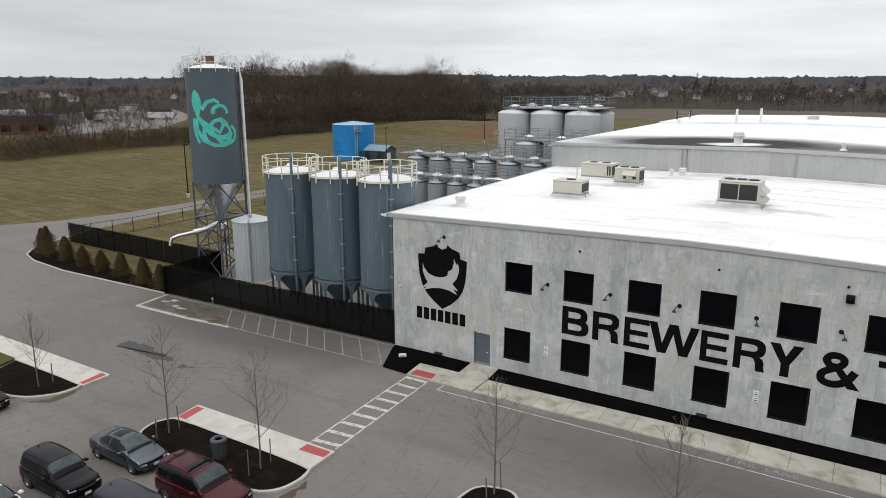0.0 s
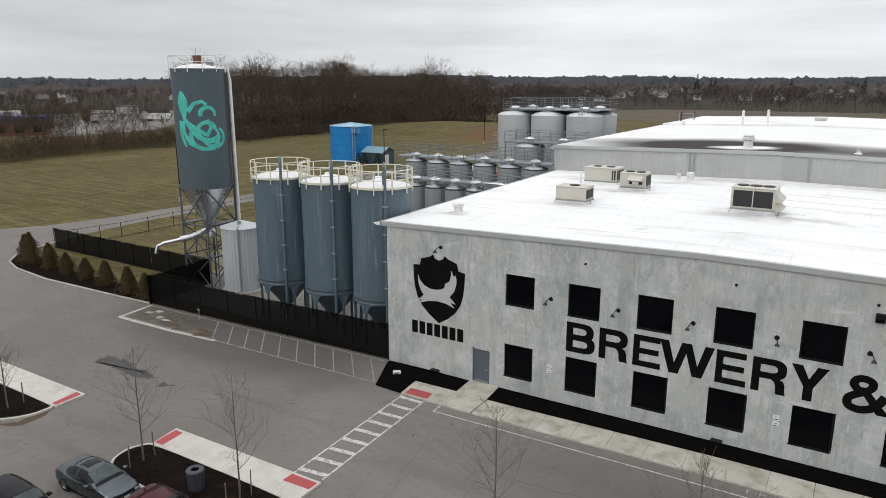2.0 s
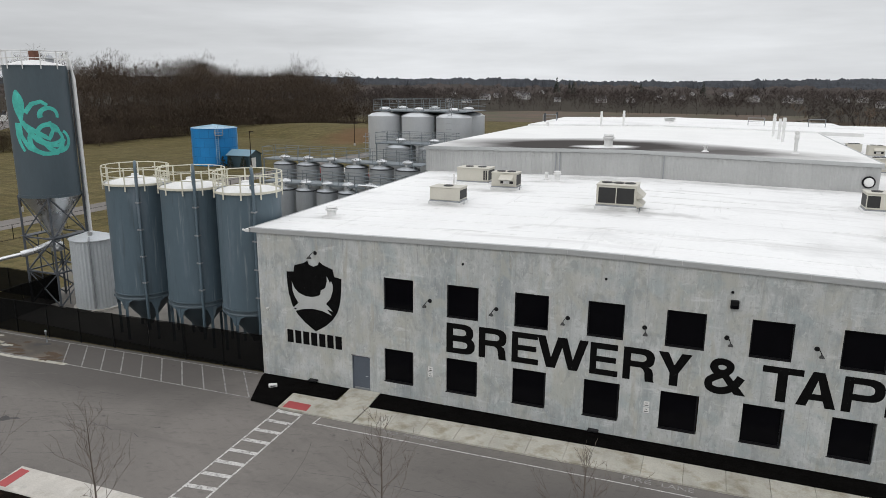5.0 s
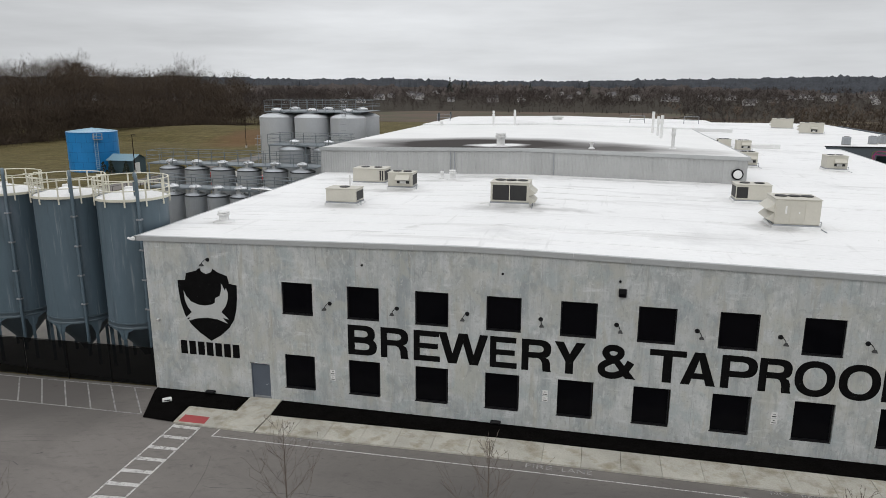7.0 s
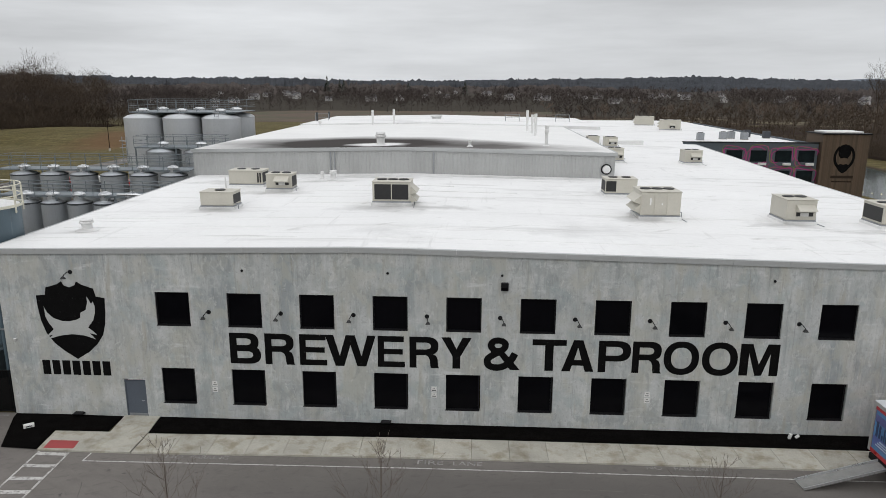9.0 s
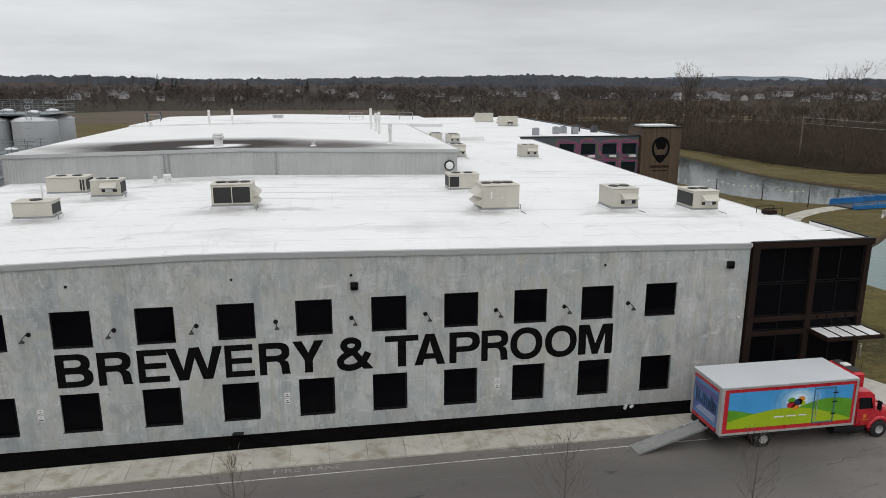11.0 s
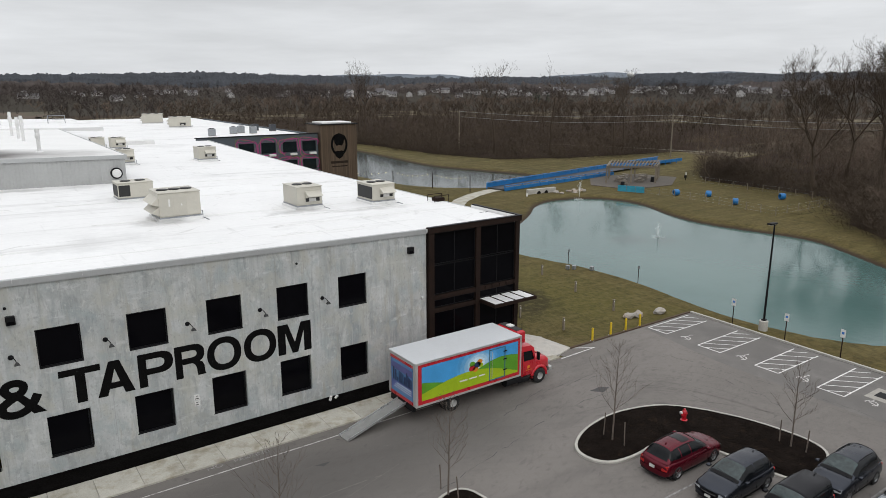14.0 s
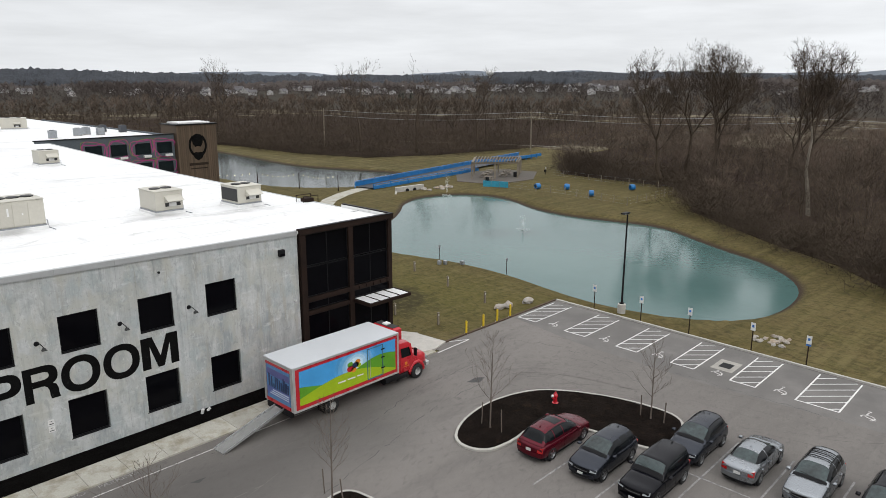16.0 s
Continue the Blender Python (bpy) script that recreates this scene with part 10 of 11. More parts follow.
for k in range(15):
    t = (k + 0.5) / 15
    a, b = Vector((131.0, 54.5, 3.45)).lerp(Vector((138.4, 48.7, 3.45)), t), Vector((138.6, 60.4, 3.45)).lerp(Vector((145.8, 53.6, 3.45)), t)
    d = (b - a).normalized() * 0.7
    part("rafter", Mesh().beam(a - d, b + d, 0.12, 0.24), TIMBER, pav)


def picnic_table(x, y, turn):
    e = thing("picnic_table", "grey weathered picnic table with two benches", "table", "picnic tables", at=pose(x, y, 0.06, 0, 0, turn))
    part("tabletop", Mesh().slab(-0.95, 0.95, -0.38, 0.38, 0.70, 0.76, 0.01), TIMBER, e)
    for s in (-1, 1):
        part("bench", Mesh().slab(-0.95, 0.95, *sorted((s * 0.58, s * 0.85)), 0.41, 0.46, 0.01), TIMBER, e)
        part("leg", Mesh().beam((s * 0.65, -0.7, 0), (s * 0.65, 0.25, 0.72), 0.08).beam((s * 0.65, 0.7, 0), (s * 0.65, -0.25, 0.72), 0.08), TIMBER, e)


for k, (x, y) in enumerate(((134.6, 54.2), (137.5, 51.8), (137.8, 56.2), (141, 53.8), (140.6, 57.6), (143.4, 55.6), (131.8, 50.8))):
    picnic_table(x, y, 25 * k)
for x, y in ((129.8, 49.4), (139.8, 50.4)):
    b = thing("waste_drum", "black waste drum by the pavilion", "bin", "waste drums", at=(x, y, 0.06))
    part("drum", Mesh().lathe([(0.38, 0), (0.38, 0.3), (0.40, 0.32), (0.38, 0.34), (0.38, 0.95), (0.34, 1.0), (0, 1.0)], 18), BLACK_TRIM, b, smooth=40)
screen = thing("blue_screen", "low turquoise banner panels along the dog park gate", "banner", at=(0, 0, 0))
for k in range(3):
    a = Vector((125.0, 46.4, 0)).lerp(Vector((127.0, 42.0, 0)), k / 3)
    b = Vector((125.0, 46.4, 0)).lerp(Vector((127.0, 42.0, 0)), (k + 0.96) / 3)
    part("panel", Mesh().beam(a + Vector((0, 0, 0.6)), b + Vector((0, 0, 0.6)), 0.06, 1.1), material("turquoise_banner", (0.03, 0.26, 0.38), 0.6) if k == 0 else bpy.data.materials["turquoise_banner"], screen)
for k, (x, y, tn) in enumerate(((129.7, 37.4, 70), (132.9, 33.2, 40), (129.5, 26.0, 30), (140.6, 24.4, 60))):
    t = thing("play_barrel", "blue plastic barrel tunnel lying on the dog park grass", "barrel", "dog park barrels", at=pose(x, y, 0.53, 90, 0, tn))
    part("shell", Mesh().lathe([(0.40, -0.45), (0.50, -0.41), (0.54, -0.16), (0.54, 0.16), (0.50, 0.41), (0.40, 0.45), (0.38, 0.41), (0.46, 0.1), (0.46, -0.1), (0.38, -0.41), (0.40, -0.45)], 22), SLIDE_BLUE, t, smooth=40)
    part("hoop", Mesh().lathe([(0.54, -0.20), (0.56, -0.18), (0.56, -0.13), (0.54, -0.11)], 22), SLIDE_BLUE, t)
    # black disc across the tunnel paints its inner shade
    part("dark_inside", Mesh().lathe([(0.0, 0.0), (0.46, 0.0)], 22), BLACK_TRIM, t)


def wire_fence(pts, label, step=2.9, h=1.25):
    e = thing("wire_fence", label, "fence", "dog park fences")
    for a, b in zip(pts, pts[1:]):
        n = max(1, round(math.dist(a, b) / step))
        for k in range(n):
            x, y = a[0] + (b[0] - a[0]) * k / n, a[1] + (b[1] - a[1]) * k / n
            part("post", Mesh().beam((x, y, -0.05), (x, y, h), 0.10), TIMBER, e)
        for z in (0.15, 0.65, h - 0.08):
            part("wire", Mesh().tube([(*a, z), (*b, z)], 0.006, 4), GALV, e)
    return e


wire_fence([(127.0, 42.0), (127.9, 30.2), (126.0, 17.2)], "low timber-post wire fence by the pond")
wire_fence([(126.0, 17.2), (141.0, 16.8), (145.8, 19.0), (146.0, 34.0), (147.2, 46.5)], "timber-post wire fence round the dog park")
station = thing("notice_post", "small post with a white notice at the park gate", "post", at=(147.2, 48.2, 0))
part("post", Mesh().beam((0, 0, 0), (0, 0, 1.5), 0.12), BLACK_TRIM, station)
part("box", Mesh().slab(-0.2, 0.2, -0.15, 0.15, 0.5, 1.0, 0.03), BLACK_TRIM, station)
part("notice", Mesh().slab(-0.2, 0.2, -0.10, -0.07, 1.1, 1.6, 0.01), SIGN_WHITE, station)
for k, (x, y) in enumerate(((81.4, 15.6), (82.0, 6.5))):
    m = thing("pond_marker", "thin dark marker post at the water's edge", "post", "pond markers", at=(x, y, -0.4))
    part("post", Mesh().beam((0, 0, 0), (0, 0, 1.7), 0.06), RUSTY, m)
    part("plate", Mesh().slab(-0.14, 0.14, -0.03, 0.0, 1.45, 1.75, 0.01), GALV, m)
for x, y in ((79.5, 12.9), (80.7, 11.5), (79.0, 13.3)):
    m = thing("utility_box", "small pale utility box on the lawn", "utility box", "utility boxes", at=(x, y, -0.03))
    part("box", Mesh().slab(-0.17, 0.17, -0.17, 0.17, 0, 0.45, 0.04), GALV, m)
string_ = thing("string_lights", "string of warm bulbs on dark posts beside the water", "string lights", at=(0, 0, 0))
SP = [(88, 84), (95.3, 75.4), (99.8, 68.8), (103, 61.5)]
for x, y in SP:
    part("post", Mesh().beam((x, y, 0), (x, y, 2.9), 0.14), RUSTY, string_)
for a, b in zip(SP, SP[1:]):
    pts = [(a[0] + (b[0] - a[0]) * t, a[1] + (b[1] - a[1]) * t, 2.8 - 0.6 * math.sin(math.pi * t)) for t in np.linspace(0, 1, 9)]
    wire = part("wire", Mesh().tube(pts, 0.015, 4), BLACK_TRIM, string_)
    for p in pts[1:-1]:
        part("bulb", Mesh().lathe([(0, -0.2), (0.08, -0.14), (0.08, -0.06), (0.03, 0)], 8, at=p), material("warm_bulb", (0.7, 0.6, 0.3), 0.3) if "warm_bulb" not in bpy.data.materials else bpy.data.materials["warm_bulb"], wire)
poles = [(150, 128), (182, 78), (205, 20), (230, -40)]
for x, y in poles:
    u = thing("utility_pole", "grey timber utility pole with a cross-arm", "utility pole", "utility poles", at=(x, y, 0))
    part("pole", Mesh().tube([(0, 0, 0), (0, 0, 11.4)], [0.2, 0.13], 8), TIMBER, u)
    part("cross_arm", Mesh().beam((-0.6, -1.1, 10.8), (0.6, 1.1, 10.8), 0.12), TIMBER, u)
wires = thing("power_lines", "thin overhead power lines between the poles", "cable")
for (xa, ya), (xb, yb) in zip(poles, poles[1:]):
    for dz in (10.9, 9.4):
        part("cable", Mesh().tube([(xa + (xb - xa) * t, ya + (yb - ya) * t, dz - 1.0 * math.sin(math.pi * t)) for t in np.linspace(0, 1, 9)], 0.035, 4), GALV, wires)

# ---- woods ----
def wild(seed, boughs, spread, first, r0, twig, levels=2, low=0.12, upright=0.5, top=0.97, split=(1, 2), dome=0.0):
    """Limbs of a leafless woodland tree of height 1: a leader that forks, boughs all the way up, twigs on the boughs."""
    rng = random.Random(seed)
    rows = []
    lead = [Vector((0, 0, 0))]
    for k in range(1, 9):
        lead.append(lead[-1] + Vector((rng.gauss(0, 0.10), rng.gauss(0, 0.10), 1)) / 8)
    rad = lambda t: max(r0 * (1 - 0.9 * t), twig)
    rows += [(lead[k], lead[k + 1], rad(k / 8), rad((k + 1) / 8)) for k in range(math.ceil(top * 8))]

    def shoot(p, d, length, r, level):
        n = 3 if level == 0 else 2 if level < levels else 1
        for k in range(n):
            d = (d + Vector((rng.gauss(0, 0.16), rng.gauss(0, 0.16), rng.gauss(0.10 * upright, 0.10)))).normalized()
            q = p + d * length / n
            rows.append((p, q, max(r * (1 - k / n), twig), max(r * (1 - (k + 1) / n), twig * 0.8)))
            if level < levels:
                for _ in range(3 if level == 0 else rng.choice(split)):
                    o = Vector((rng.gauss(0, 1), rng.gauss(0, 1), rng.gauss(0.3, 0.6))).normalized()
                    shoot(q, (d * 0.7 + o * 0.75).normalized(), length * rng.uniform(0.35, 0.6), r * 0.5, level + 1)
            p = q
    for k in range(boughs):
        t = first + (top - first) * (k + rng.random()) / boughs
        i = min(int(t * 8), 7)
        p = lead[i].lerp(lead[i + 1], t * 8 - i)
        a = rng.uniform(0, 6.283)
        u = (t - first) / (top + 0.03 - first)
        reach = spread * (low + (1 - low) * math.sin(math.pi * min(0.22 + 0.78 * u, 1.0)) ** 0.8)
        d = Vector((math.cos(a), math.sin(a), rng.uniform(0.15, 0.7) * (1 + max(upright - 0.9, 0)) + upright * u)).normalized()
        reach *= rng.uniform(0.6, 1.2)
        if dome:
            e = rng.uniform(-0.3, 1.45)
            goal = Vector((dome * math.cos(e) * math.cos(a), dome * math.cos(e) * math.sin(a), 0.64 + 0.36 * math.sin(e)))
            reach, d = (goal - p).length * rng.uniform(0.62, 0.85), (goal - p).normalized()
        shoot(p, d, reach, rad(t) * 0.6, 0)
    s = 1 / float(np.quantile([r[1].z for r in rows], 0.996))
    return [(a * s, b * s, ra, rb) for a, b, ra, rb in rows]



def fork(seed, depth, r0, twig, bole=0.30, angle=27, ratio=0.80, lift=0.10, side=0.5):
    """Limbs of a round-headed leafless tree of height 1: a bole that forks again and again into fine twigs; the bole comes first."""
    rng = random.Random(seed)
    rows = []
    p = Vector((0, 0, 0))
    for k in range(3):
        q = p + Vector((rng.gauss(0, 0.012), rng.gauss(0, 0.012), bole / 3))
        rows.append((p, q, r0 * (1.25 - 0.15 * k), r0 * (1.1 - 0.15 * k)))
        p = q

    def turned(d, deg, az):
        u = d.orthogonal().normalized()
        w = d.cross(u)
        o = u * math.cos(az) + w * math.sin(az)
        return (d * math.cos(math.radians(deg)) + o * math.sin(math.radians(deg))).normalized()

    def grow(p, d, length, r, level):
        az = rng.uniform(0, 6.283)
        for k in range(2):
            d = (d + Vector((rng.gauss(0, 0.10), rng.gauss(0, 0.10), lift + rng.gauss(0, 0.06)))).normalized()
            q = p + d * length / 2
            rows.append((p, q, max(r * (1 - 0.15 * k), twig), max(r * (0.85 - 0.15 * k), twig * 0.8)))
            p = q
            if k == 0 and level < depth and rng.random() < side:
                grow(p, turned(d, rng.uniform(35, 65), rng.uniform(0, 6.283)), length * 0.6, r * 0.45, min(level + 2, depth))
        if level < depth:
            kids = 3 if level == 0 or rng.random() < 0.22 else 2
            for i in range(kids):
                grow(p, turned(d, angle * rng.uniform(0.55, 1.35), az + 6.283 * i / kids + rng.gauss(0, 0.3)), length * ratio * rng.uniform(0.75, 1.15), r * (0.72 if kids == 2 else 0.62), level + 1)
    grow(p, Vector((rng.gauss(0, 0.05), rng.gauss(0, 0.05), 1)).normalized(), 0.17, r0 * 0.8, 0)
    s = 1 / float(np.quantile([r[1].z for r in rows], 0.998))
    return [(a * s, b * s, ra, rb) for a, b, ra, rb in rows]


def ribbons_mesh(A, B, w, seed):
    """Fine twigs as narrow tapered ribbons, each turned its own way."""
    o = np.cross(B - A, np.random.default_rng(seed).normal(size=A.shape))
    o *= np.reshape(w, (-1, 1)) / (np.linalg.norm(o, axis=1, keepdims=True) + 1e-9)
    W = np.stack([A - o, A + o, B + o * 0.5, B - o * 0.5], 1).reshape(-1, 3)
    return W, np.arange(len(W)).reshape(-1, 4)


def dress(rows, seed, twigs, wide, reach, stout, bole, loose=0.020):
    """Limbs as a mesh: round ones down to the radius stout, ribbons below it, and sprays of fine twigs at the outer limbs."""
    rng = np.random.default_rng(seed)
    V, F = limbs_mesh([r for r in rows if r[2] > stout], 3)
    thin = [r for r in rows if r[2] <= stout]
    tips = np.array([r[1][:] for r in rows[len(rows) // 8:]])
    tips = tips[tips[:, 2] > bole * 0.75]
    p = tips[rng.integers(len(tips), size=twigs)] + rng.normal(0, loose, (twigs, 3))
    d = p - np.array((0, 0, bole + 0.12))
    d /= np.linalg.norm(d, axis=1, keepdims=True) + 1e-9
    d = d + rng.normal(0, 0.60, (twigs, 3)) + np.array((0, 0, 0.08))
    d /= np.linalg.norm(d, axis=1, keepdims=True)
    A = np.concatenate([np.array([r[0][:] for r in thin]).reshape(-1, 3), p])
    B = np.concatenate([np.array([r[1][:] for r in thin]).reshape(-1, 3), p + d * rng.uniform(*reach, (twigs, 1))])
    w = np.concatenate([np.array([max(r[2], wide) for r in thin]), wide * rng.uniform(0.6, 1.2, twigs)])
    W, G = ribbons_mesh(A, B, w, seed)
    return np.concatenate([V, W]), np.concatenate([F, G + len(V)])


def crowned(seed, twigs, wide, reach, stout, squat=1.0, **kw):
    """A leafless woodland tree of height 1."""
    V, F = dress(fork(seed, **kw), seed, twigs, wide, reach, stout, kw["bole"])
    V = V * np.array((squat, squat, 1.0))
    return V / np.array((1, 1, np.quantile(V[:, 2], 0.995))), F


def briar(seed, twigs, wide, spread):
    """A tangle of arching stems and twigs of height 1."""
    rng = np.random.default_rng(seed)
    a, u = rng.uniform(0, 6.283, twigs), rng.random(twigs) ** 0.7
    r = spread * np.sqrt(rng.random(twigs)) * (1 - 0.55 * u ** 2)
    p = np.stack([r * np.cos(a), r * np.sin(a), u * 0.86], -1)
    d = np.stack([np.cos(a) * 0.5, np.sin(a) * 0.5, np.full(twigs, 0.55)], -1) + rng.normal(0, 0.5, (twigs, 3))
    d /= np.linalg.norm(d, axis=1, keepdims=True)
    q = p + d * rng.uniform(0.14, 0.34, (twigs, 1))
    q[:, 2] = np.clip(q[:, 2], 0.0, 1.05)
    return ribbons_mesh(p, q, wide * rng.uniform(0.6, 1.3, twigs), seed)


FULL = [crowned(120 + k, 620, 0.0012, (0.022, 0.060), 0.0035, 1.0 + 0.12 * (k % 3), depth=5, r0=0.0075, twig=0.0012, bole=0.20 + 0.05 * (k % 3), angle=31 + 3 * (k % 3), ratio=0.79, lift=0.05, side=0.3) for k in range(7)]
THIN = [crowned(220 + k, 260, 0.0018, (0.04, 0.10), 0.0050, 1.0 + 0.15 * (k % 3), depth=4, r0=0.008, twig=0.0018, bole=0.08 + 0.05 * (k % 3), angle=28 + 4 * (k % 3), ratio=0.82, lift=0.06) for k in range(7)]
FARS = [crowned(320 + k, 58, 0.0078, (0.07, 0.15), 0.012, 1.1, depth=2, r0=0.012, twig=0.005, bole=0.14 + 0.04 * (k % 3), angle=30, ratio=0.85, side=0.2) for k in range(6)]
BUSH = [briar(400 + k, 150, 0.0048, 0.62) for k in range(5)]
FINE = [briar(520 + k, 120, 0.0044, 0.55) for k in range(6)]
MIDS = [briar(540 + k, 52, 0.015, 0.52) for k in range(6)]


def stand(name, label, spots, kinds, mat, seed):
    """Many trees in one mesh: spots are (x, y, z, height)."""
    rng = np.random.default_rng(seed)
    VV, FF, o = [], [], 0
    for x, y, z, h in spots:
        V, F = kinds[rng.integers(len(kinds))]
        a = rng.uniform(0, 6.283)
        c, s = math.cos(a), math.sin(a)
        w = h * rng.uniform(0.85, 1.2)
        P = np.stack([(V[:, 0] * c - V[:, 1] * s) * w + x, (V[:, 0] * s + V[:, 1] * c) * w + y, V[:, 2] * h + z], -1)
        VV.append(P)
        FF.append(F + o)
        o += len(V)
    return tagged(part(name, array_mesh(name, np.concatenate(VV), np.concatenate(FF)), mat), label, "woods", kind="stuff")


def scatter(poly, n, seed, gap=2.0):
    rng = np.random.default_rng(seed)
    xs, ys = [p[0] for p in poly], [p[1] for p in poly]
    out = []
    tries = 0
    while len(out) < n and tries < n * 40:
        tries += 1
        x, y = rng.uniform(min(xs), max(xs)), rng.uniform(min(ys), max(ys))
        if inside(poly, np.array(x), np.array(y)) and all((x - p[0]) ** 2 + (y - p[1]) ** 2 > gap * gap for p in out[-200:]):
            out.append((x, y))
    return out


def along(pts, n, seed, spread=3.0):
    rng = np.random.default_rng(seed)
    seg = [math.dist(a, b) for a, b in zip(pts, pts[1:])]
    out = []
    for _ in range(n):
        u = rng.uniform(0, sum(seg))
        for (a, b), L in zip(zip(pts, pts[1:]), seg):
            if u <= L:
                t = u / L
                out.append((a[0] + (b[0] - a[0]) * t + rng.normal(0, spread), a[1] + (b[1] - a[1]) * t + rng.normal(0, spread)))
                break
            u -= L
    return out


gz = lambda x, y: float(ground_height(np.array(float(x)), np.array(float(y))))
rs = np.random.default_rng(9)
LEFT = [(-158, 112), (-160, 150), (-157, 182), (-150, 205), (-148, 238), (-137, 250), (-142, 290), (-190, 320), (-250, 215), (-222, 165)]
stand("woods", "dense tall leafless woods behind the field", [(x, y, gz(x, y), rs.triangular(16, 23, 30) * (1 + 0.12 * math.sin(x * 0.13 + y * 0.09))) for x, y in scatter(LEFT, 250, 1, 3.4)], FULL, WOODS, 1)
stand("undergrowth", "tangled brown undergrowth along the wood's edge", [(x, y, gz(x, y), rs.uniform(2.5, 6.5)) for x, y in along(LEFT[:6], 280, 2, 4)], BUSH, WOODS, 2)
stand("undergrowth", "young leafless growth under the tall woods", [(x, y, gz(x, y), rs.uniform(5, 12)) for x, y in along([(-162, 116), (-166, 152), (-162, 184), (-156, 208), (-150, 242), (-140, 254), (-145, 288)], 330, 30, 6)], FARS, WOODS, 30)
stand("undergrowth", "dense young growth between the tall trunks", [(x, y, gz(x, y), rs.uniform(6, 14)) for x, y in scatter(LEFT, 340, 57, 1.5)], FINE, WOODS, 57)
structure("woods_floor", Mesh().prism(LEFT, -0.3, 0.05), THICKET, "dark leaf litter under the woods", "woodland floor")
SCRUB = [(-164, 28), (-158, 50), (-166, 88), (-162, 108), (-190, 112), (-205, 60), (-195, 20)]
stand("woods", "thin scrubby leafless trees beside the field", [(x, y, 0, rs.triangular(6, 11, 19)) for x, y in scatter(SCRUB, 150, 3, 2.2)], THIN, WOODS, 3)
stand("undergrowth", "reddish-brown dead brush at the field's edge", [(x, y, 0, rs.uniform(2.5, 6.5)) for x, y in along([(-160, 20), (-158, 50), (-166, 88), (-160, 112)], 300, 4, 4)], BUSH, BRUSH, 4)
RIGHT = [(92, -40), (101, -24.5), (108.5, -17.5), (114.5, -8.5), (128, 7.5), (140, 13.2), (149.5, 21), (150.5, 46), (160, 54), (178, 64), (235, 70), (250, -40), (150, -70), (100, -60)]
right_ = [(x, y, 0, rs.triangular(5.5, 8.5, 13)) for x, y in scatter(RIGHT, 420, 5, 2.4)]
pale_ = lambda p: math.sin(p[0] * 0.31 + 1.0) + math.cos(p[1] * 0.27) + 0.012 * (p[0] - 125) > 0.15
low_ = [(x, y, 0, rs.uniform(2.0, 6.0)) for x, y in scatter(RIGHT, 560, 55, 1.2)]
stand("woods", "dense leafless thicket of slim trees beyond the pond", [p for p in right_ if not pale_(p)], THIN, WOODS, 5)
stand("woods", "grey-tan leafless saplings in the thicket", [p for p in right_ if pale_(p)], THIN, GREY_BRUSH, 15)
stand("undergrowth", "low tangled saplings and briars in the thicket", [p for p in low_ if not pale_(p)], FINE, WOODS, 55)
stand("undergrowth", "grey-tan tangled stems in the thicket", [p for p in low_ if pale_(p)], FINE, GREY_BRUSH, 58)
stand("undergrowth", "low tangled saplings on the far bank", [(x, y, 0, rs.uniform(2.0, 6.0)) for x, y in scatter([(196, 86), (160, 92), (142, 100), (136, 122), (136, 150), (131, 182), (180, 200), (230, 120)], 420, 56, 1.4)], FINE, WOODS, 56)
structure("path", poly_strip([(180, 128), (186, 119), (192, 108), (196, 97), (199, 88), (202, 78)], 1.1, -0.1, 0.06), GRAVEL, "pale gravel track through the far woods", "path")
stand("undergrowth", "matted brown brush along the pond-side wood", [(x, y, 0, rs.uniform(2.2, 5.0)) for x, y in along([(94, -34), (103.5, -24), (110.5, -16), (117, -7), (129, 6.5), (141, 12), (151, 20), (153, 44), (163, 53)], 350, 6, 2.2)], BUSH, WOODS, 6)
structure("woods_floor", Mesh().prism(RIGHT, -0.3, 0.03), THICKET, "dark leaf litter under the thicket", "woodland floor")
BACK = [(196, 86), (160, 92), (142, 100), (136, 122), (136, 150), (131, 182), (100, 196), (88, 240), (130, 330), (300, 260), (330, 90)]
back_ = [(x, y, 0, rs.triangular(5, 8, 13)) for x, y in scatter(BACK, 640, 7, 3.2)]
stand("woods", "leafless woods on the far bank of the long pond", [s for s in back_ if s[0] < 185 and s[1] < 170], THIN, WOODS, 7)
stand("woods", "leafless woods behind the long pond", [s for s in back_ if s[0] >= 185 or s[1] >= 170], FARS, WOODS, 17)
stand("undergrowth", "dark matted brush on the far bank", [(x, y, 0, rs.uniform(2.5, 5.5)) for x, y in along([(190, 84), (162, 91), (144, 99), (137, 122), (137, 150), (132, 182), (104, 196), (92, 236)], 340, 8, 2.6)], BUSH, WOODS, 8)
structure("woods_floor", Mesh().prism(BACK, -0.3, 0.03), THICKET, "dark leaf litter under the far woods", "woodland floor")
MID = [(92, 240), (60, 330), (70, 420), (300, 420), (420, 200), (340, 90), (300, 262), (130, 332)]
mid_ = [(x, y, 0, rs.triangular(5, 8, 13)) for x, y in scatter(MID, 560, 9, 4.6)]
stand("woods", "broad belt of leafless woods", [p for p in mid_ if not pale_(p)], FARS, FAR_WOODS, 9)
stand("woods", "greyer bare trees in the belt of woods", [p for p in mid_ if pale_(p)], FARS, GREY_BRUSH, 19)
structure("woods_floor", Mesh().prism(MID, -0.3, 0.02), LITTER, "leaf litter and pale dead grass under the belt of woods", "woodland floor")
EAST = [(250, 70), (420, 190), (700, 260), (760, -260), (420, -220), (235, -60)]
east_ = [(x, y, 0, rs.triangular(5, 8, 14)) for x, y in scatter(EAST, 520, 10, 6)]
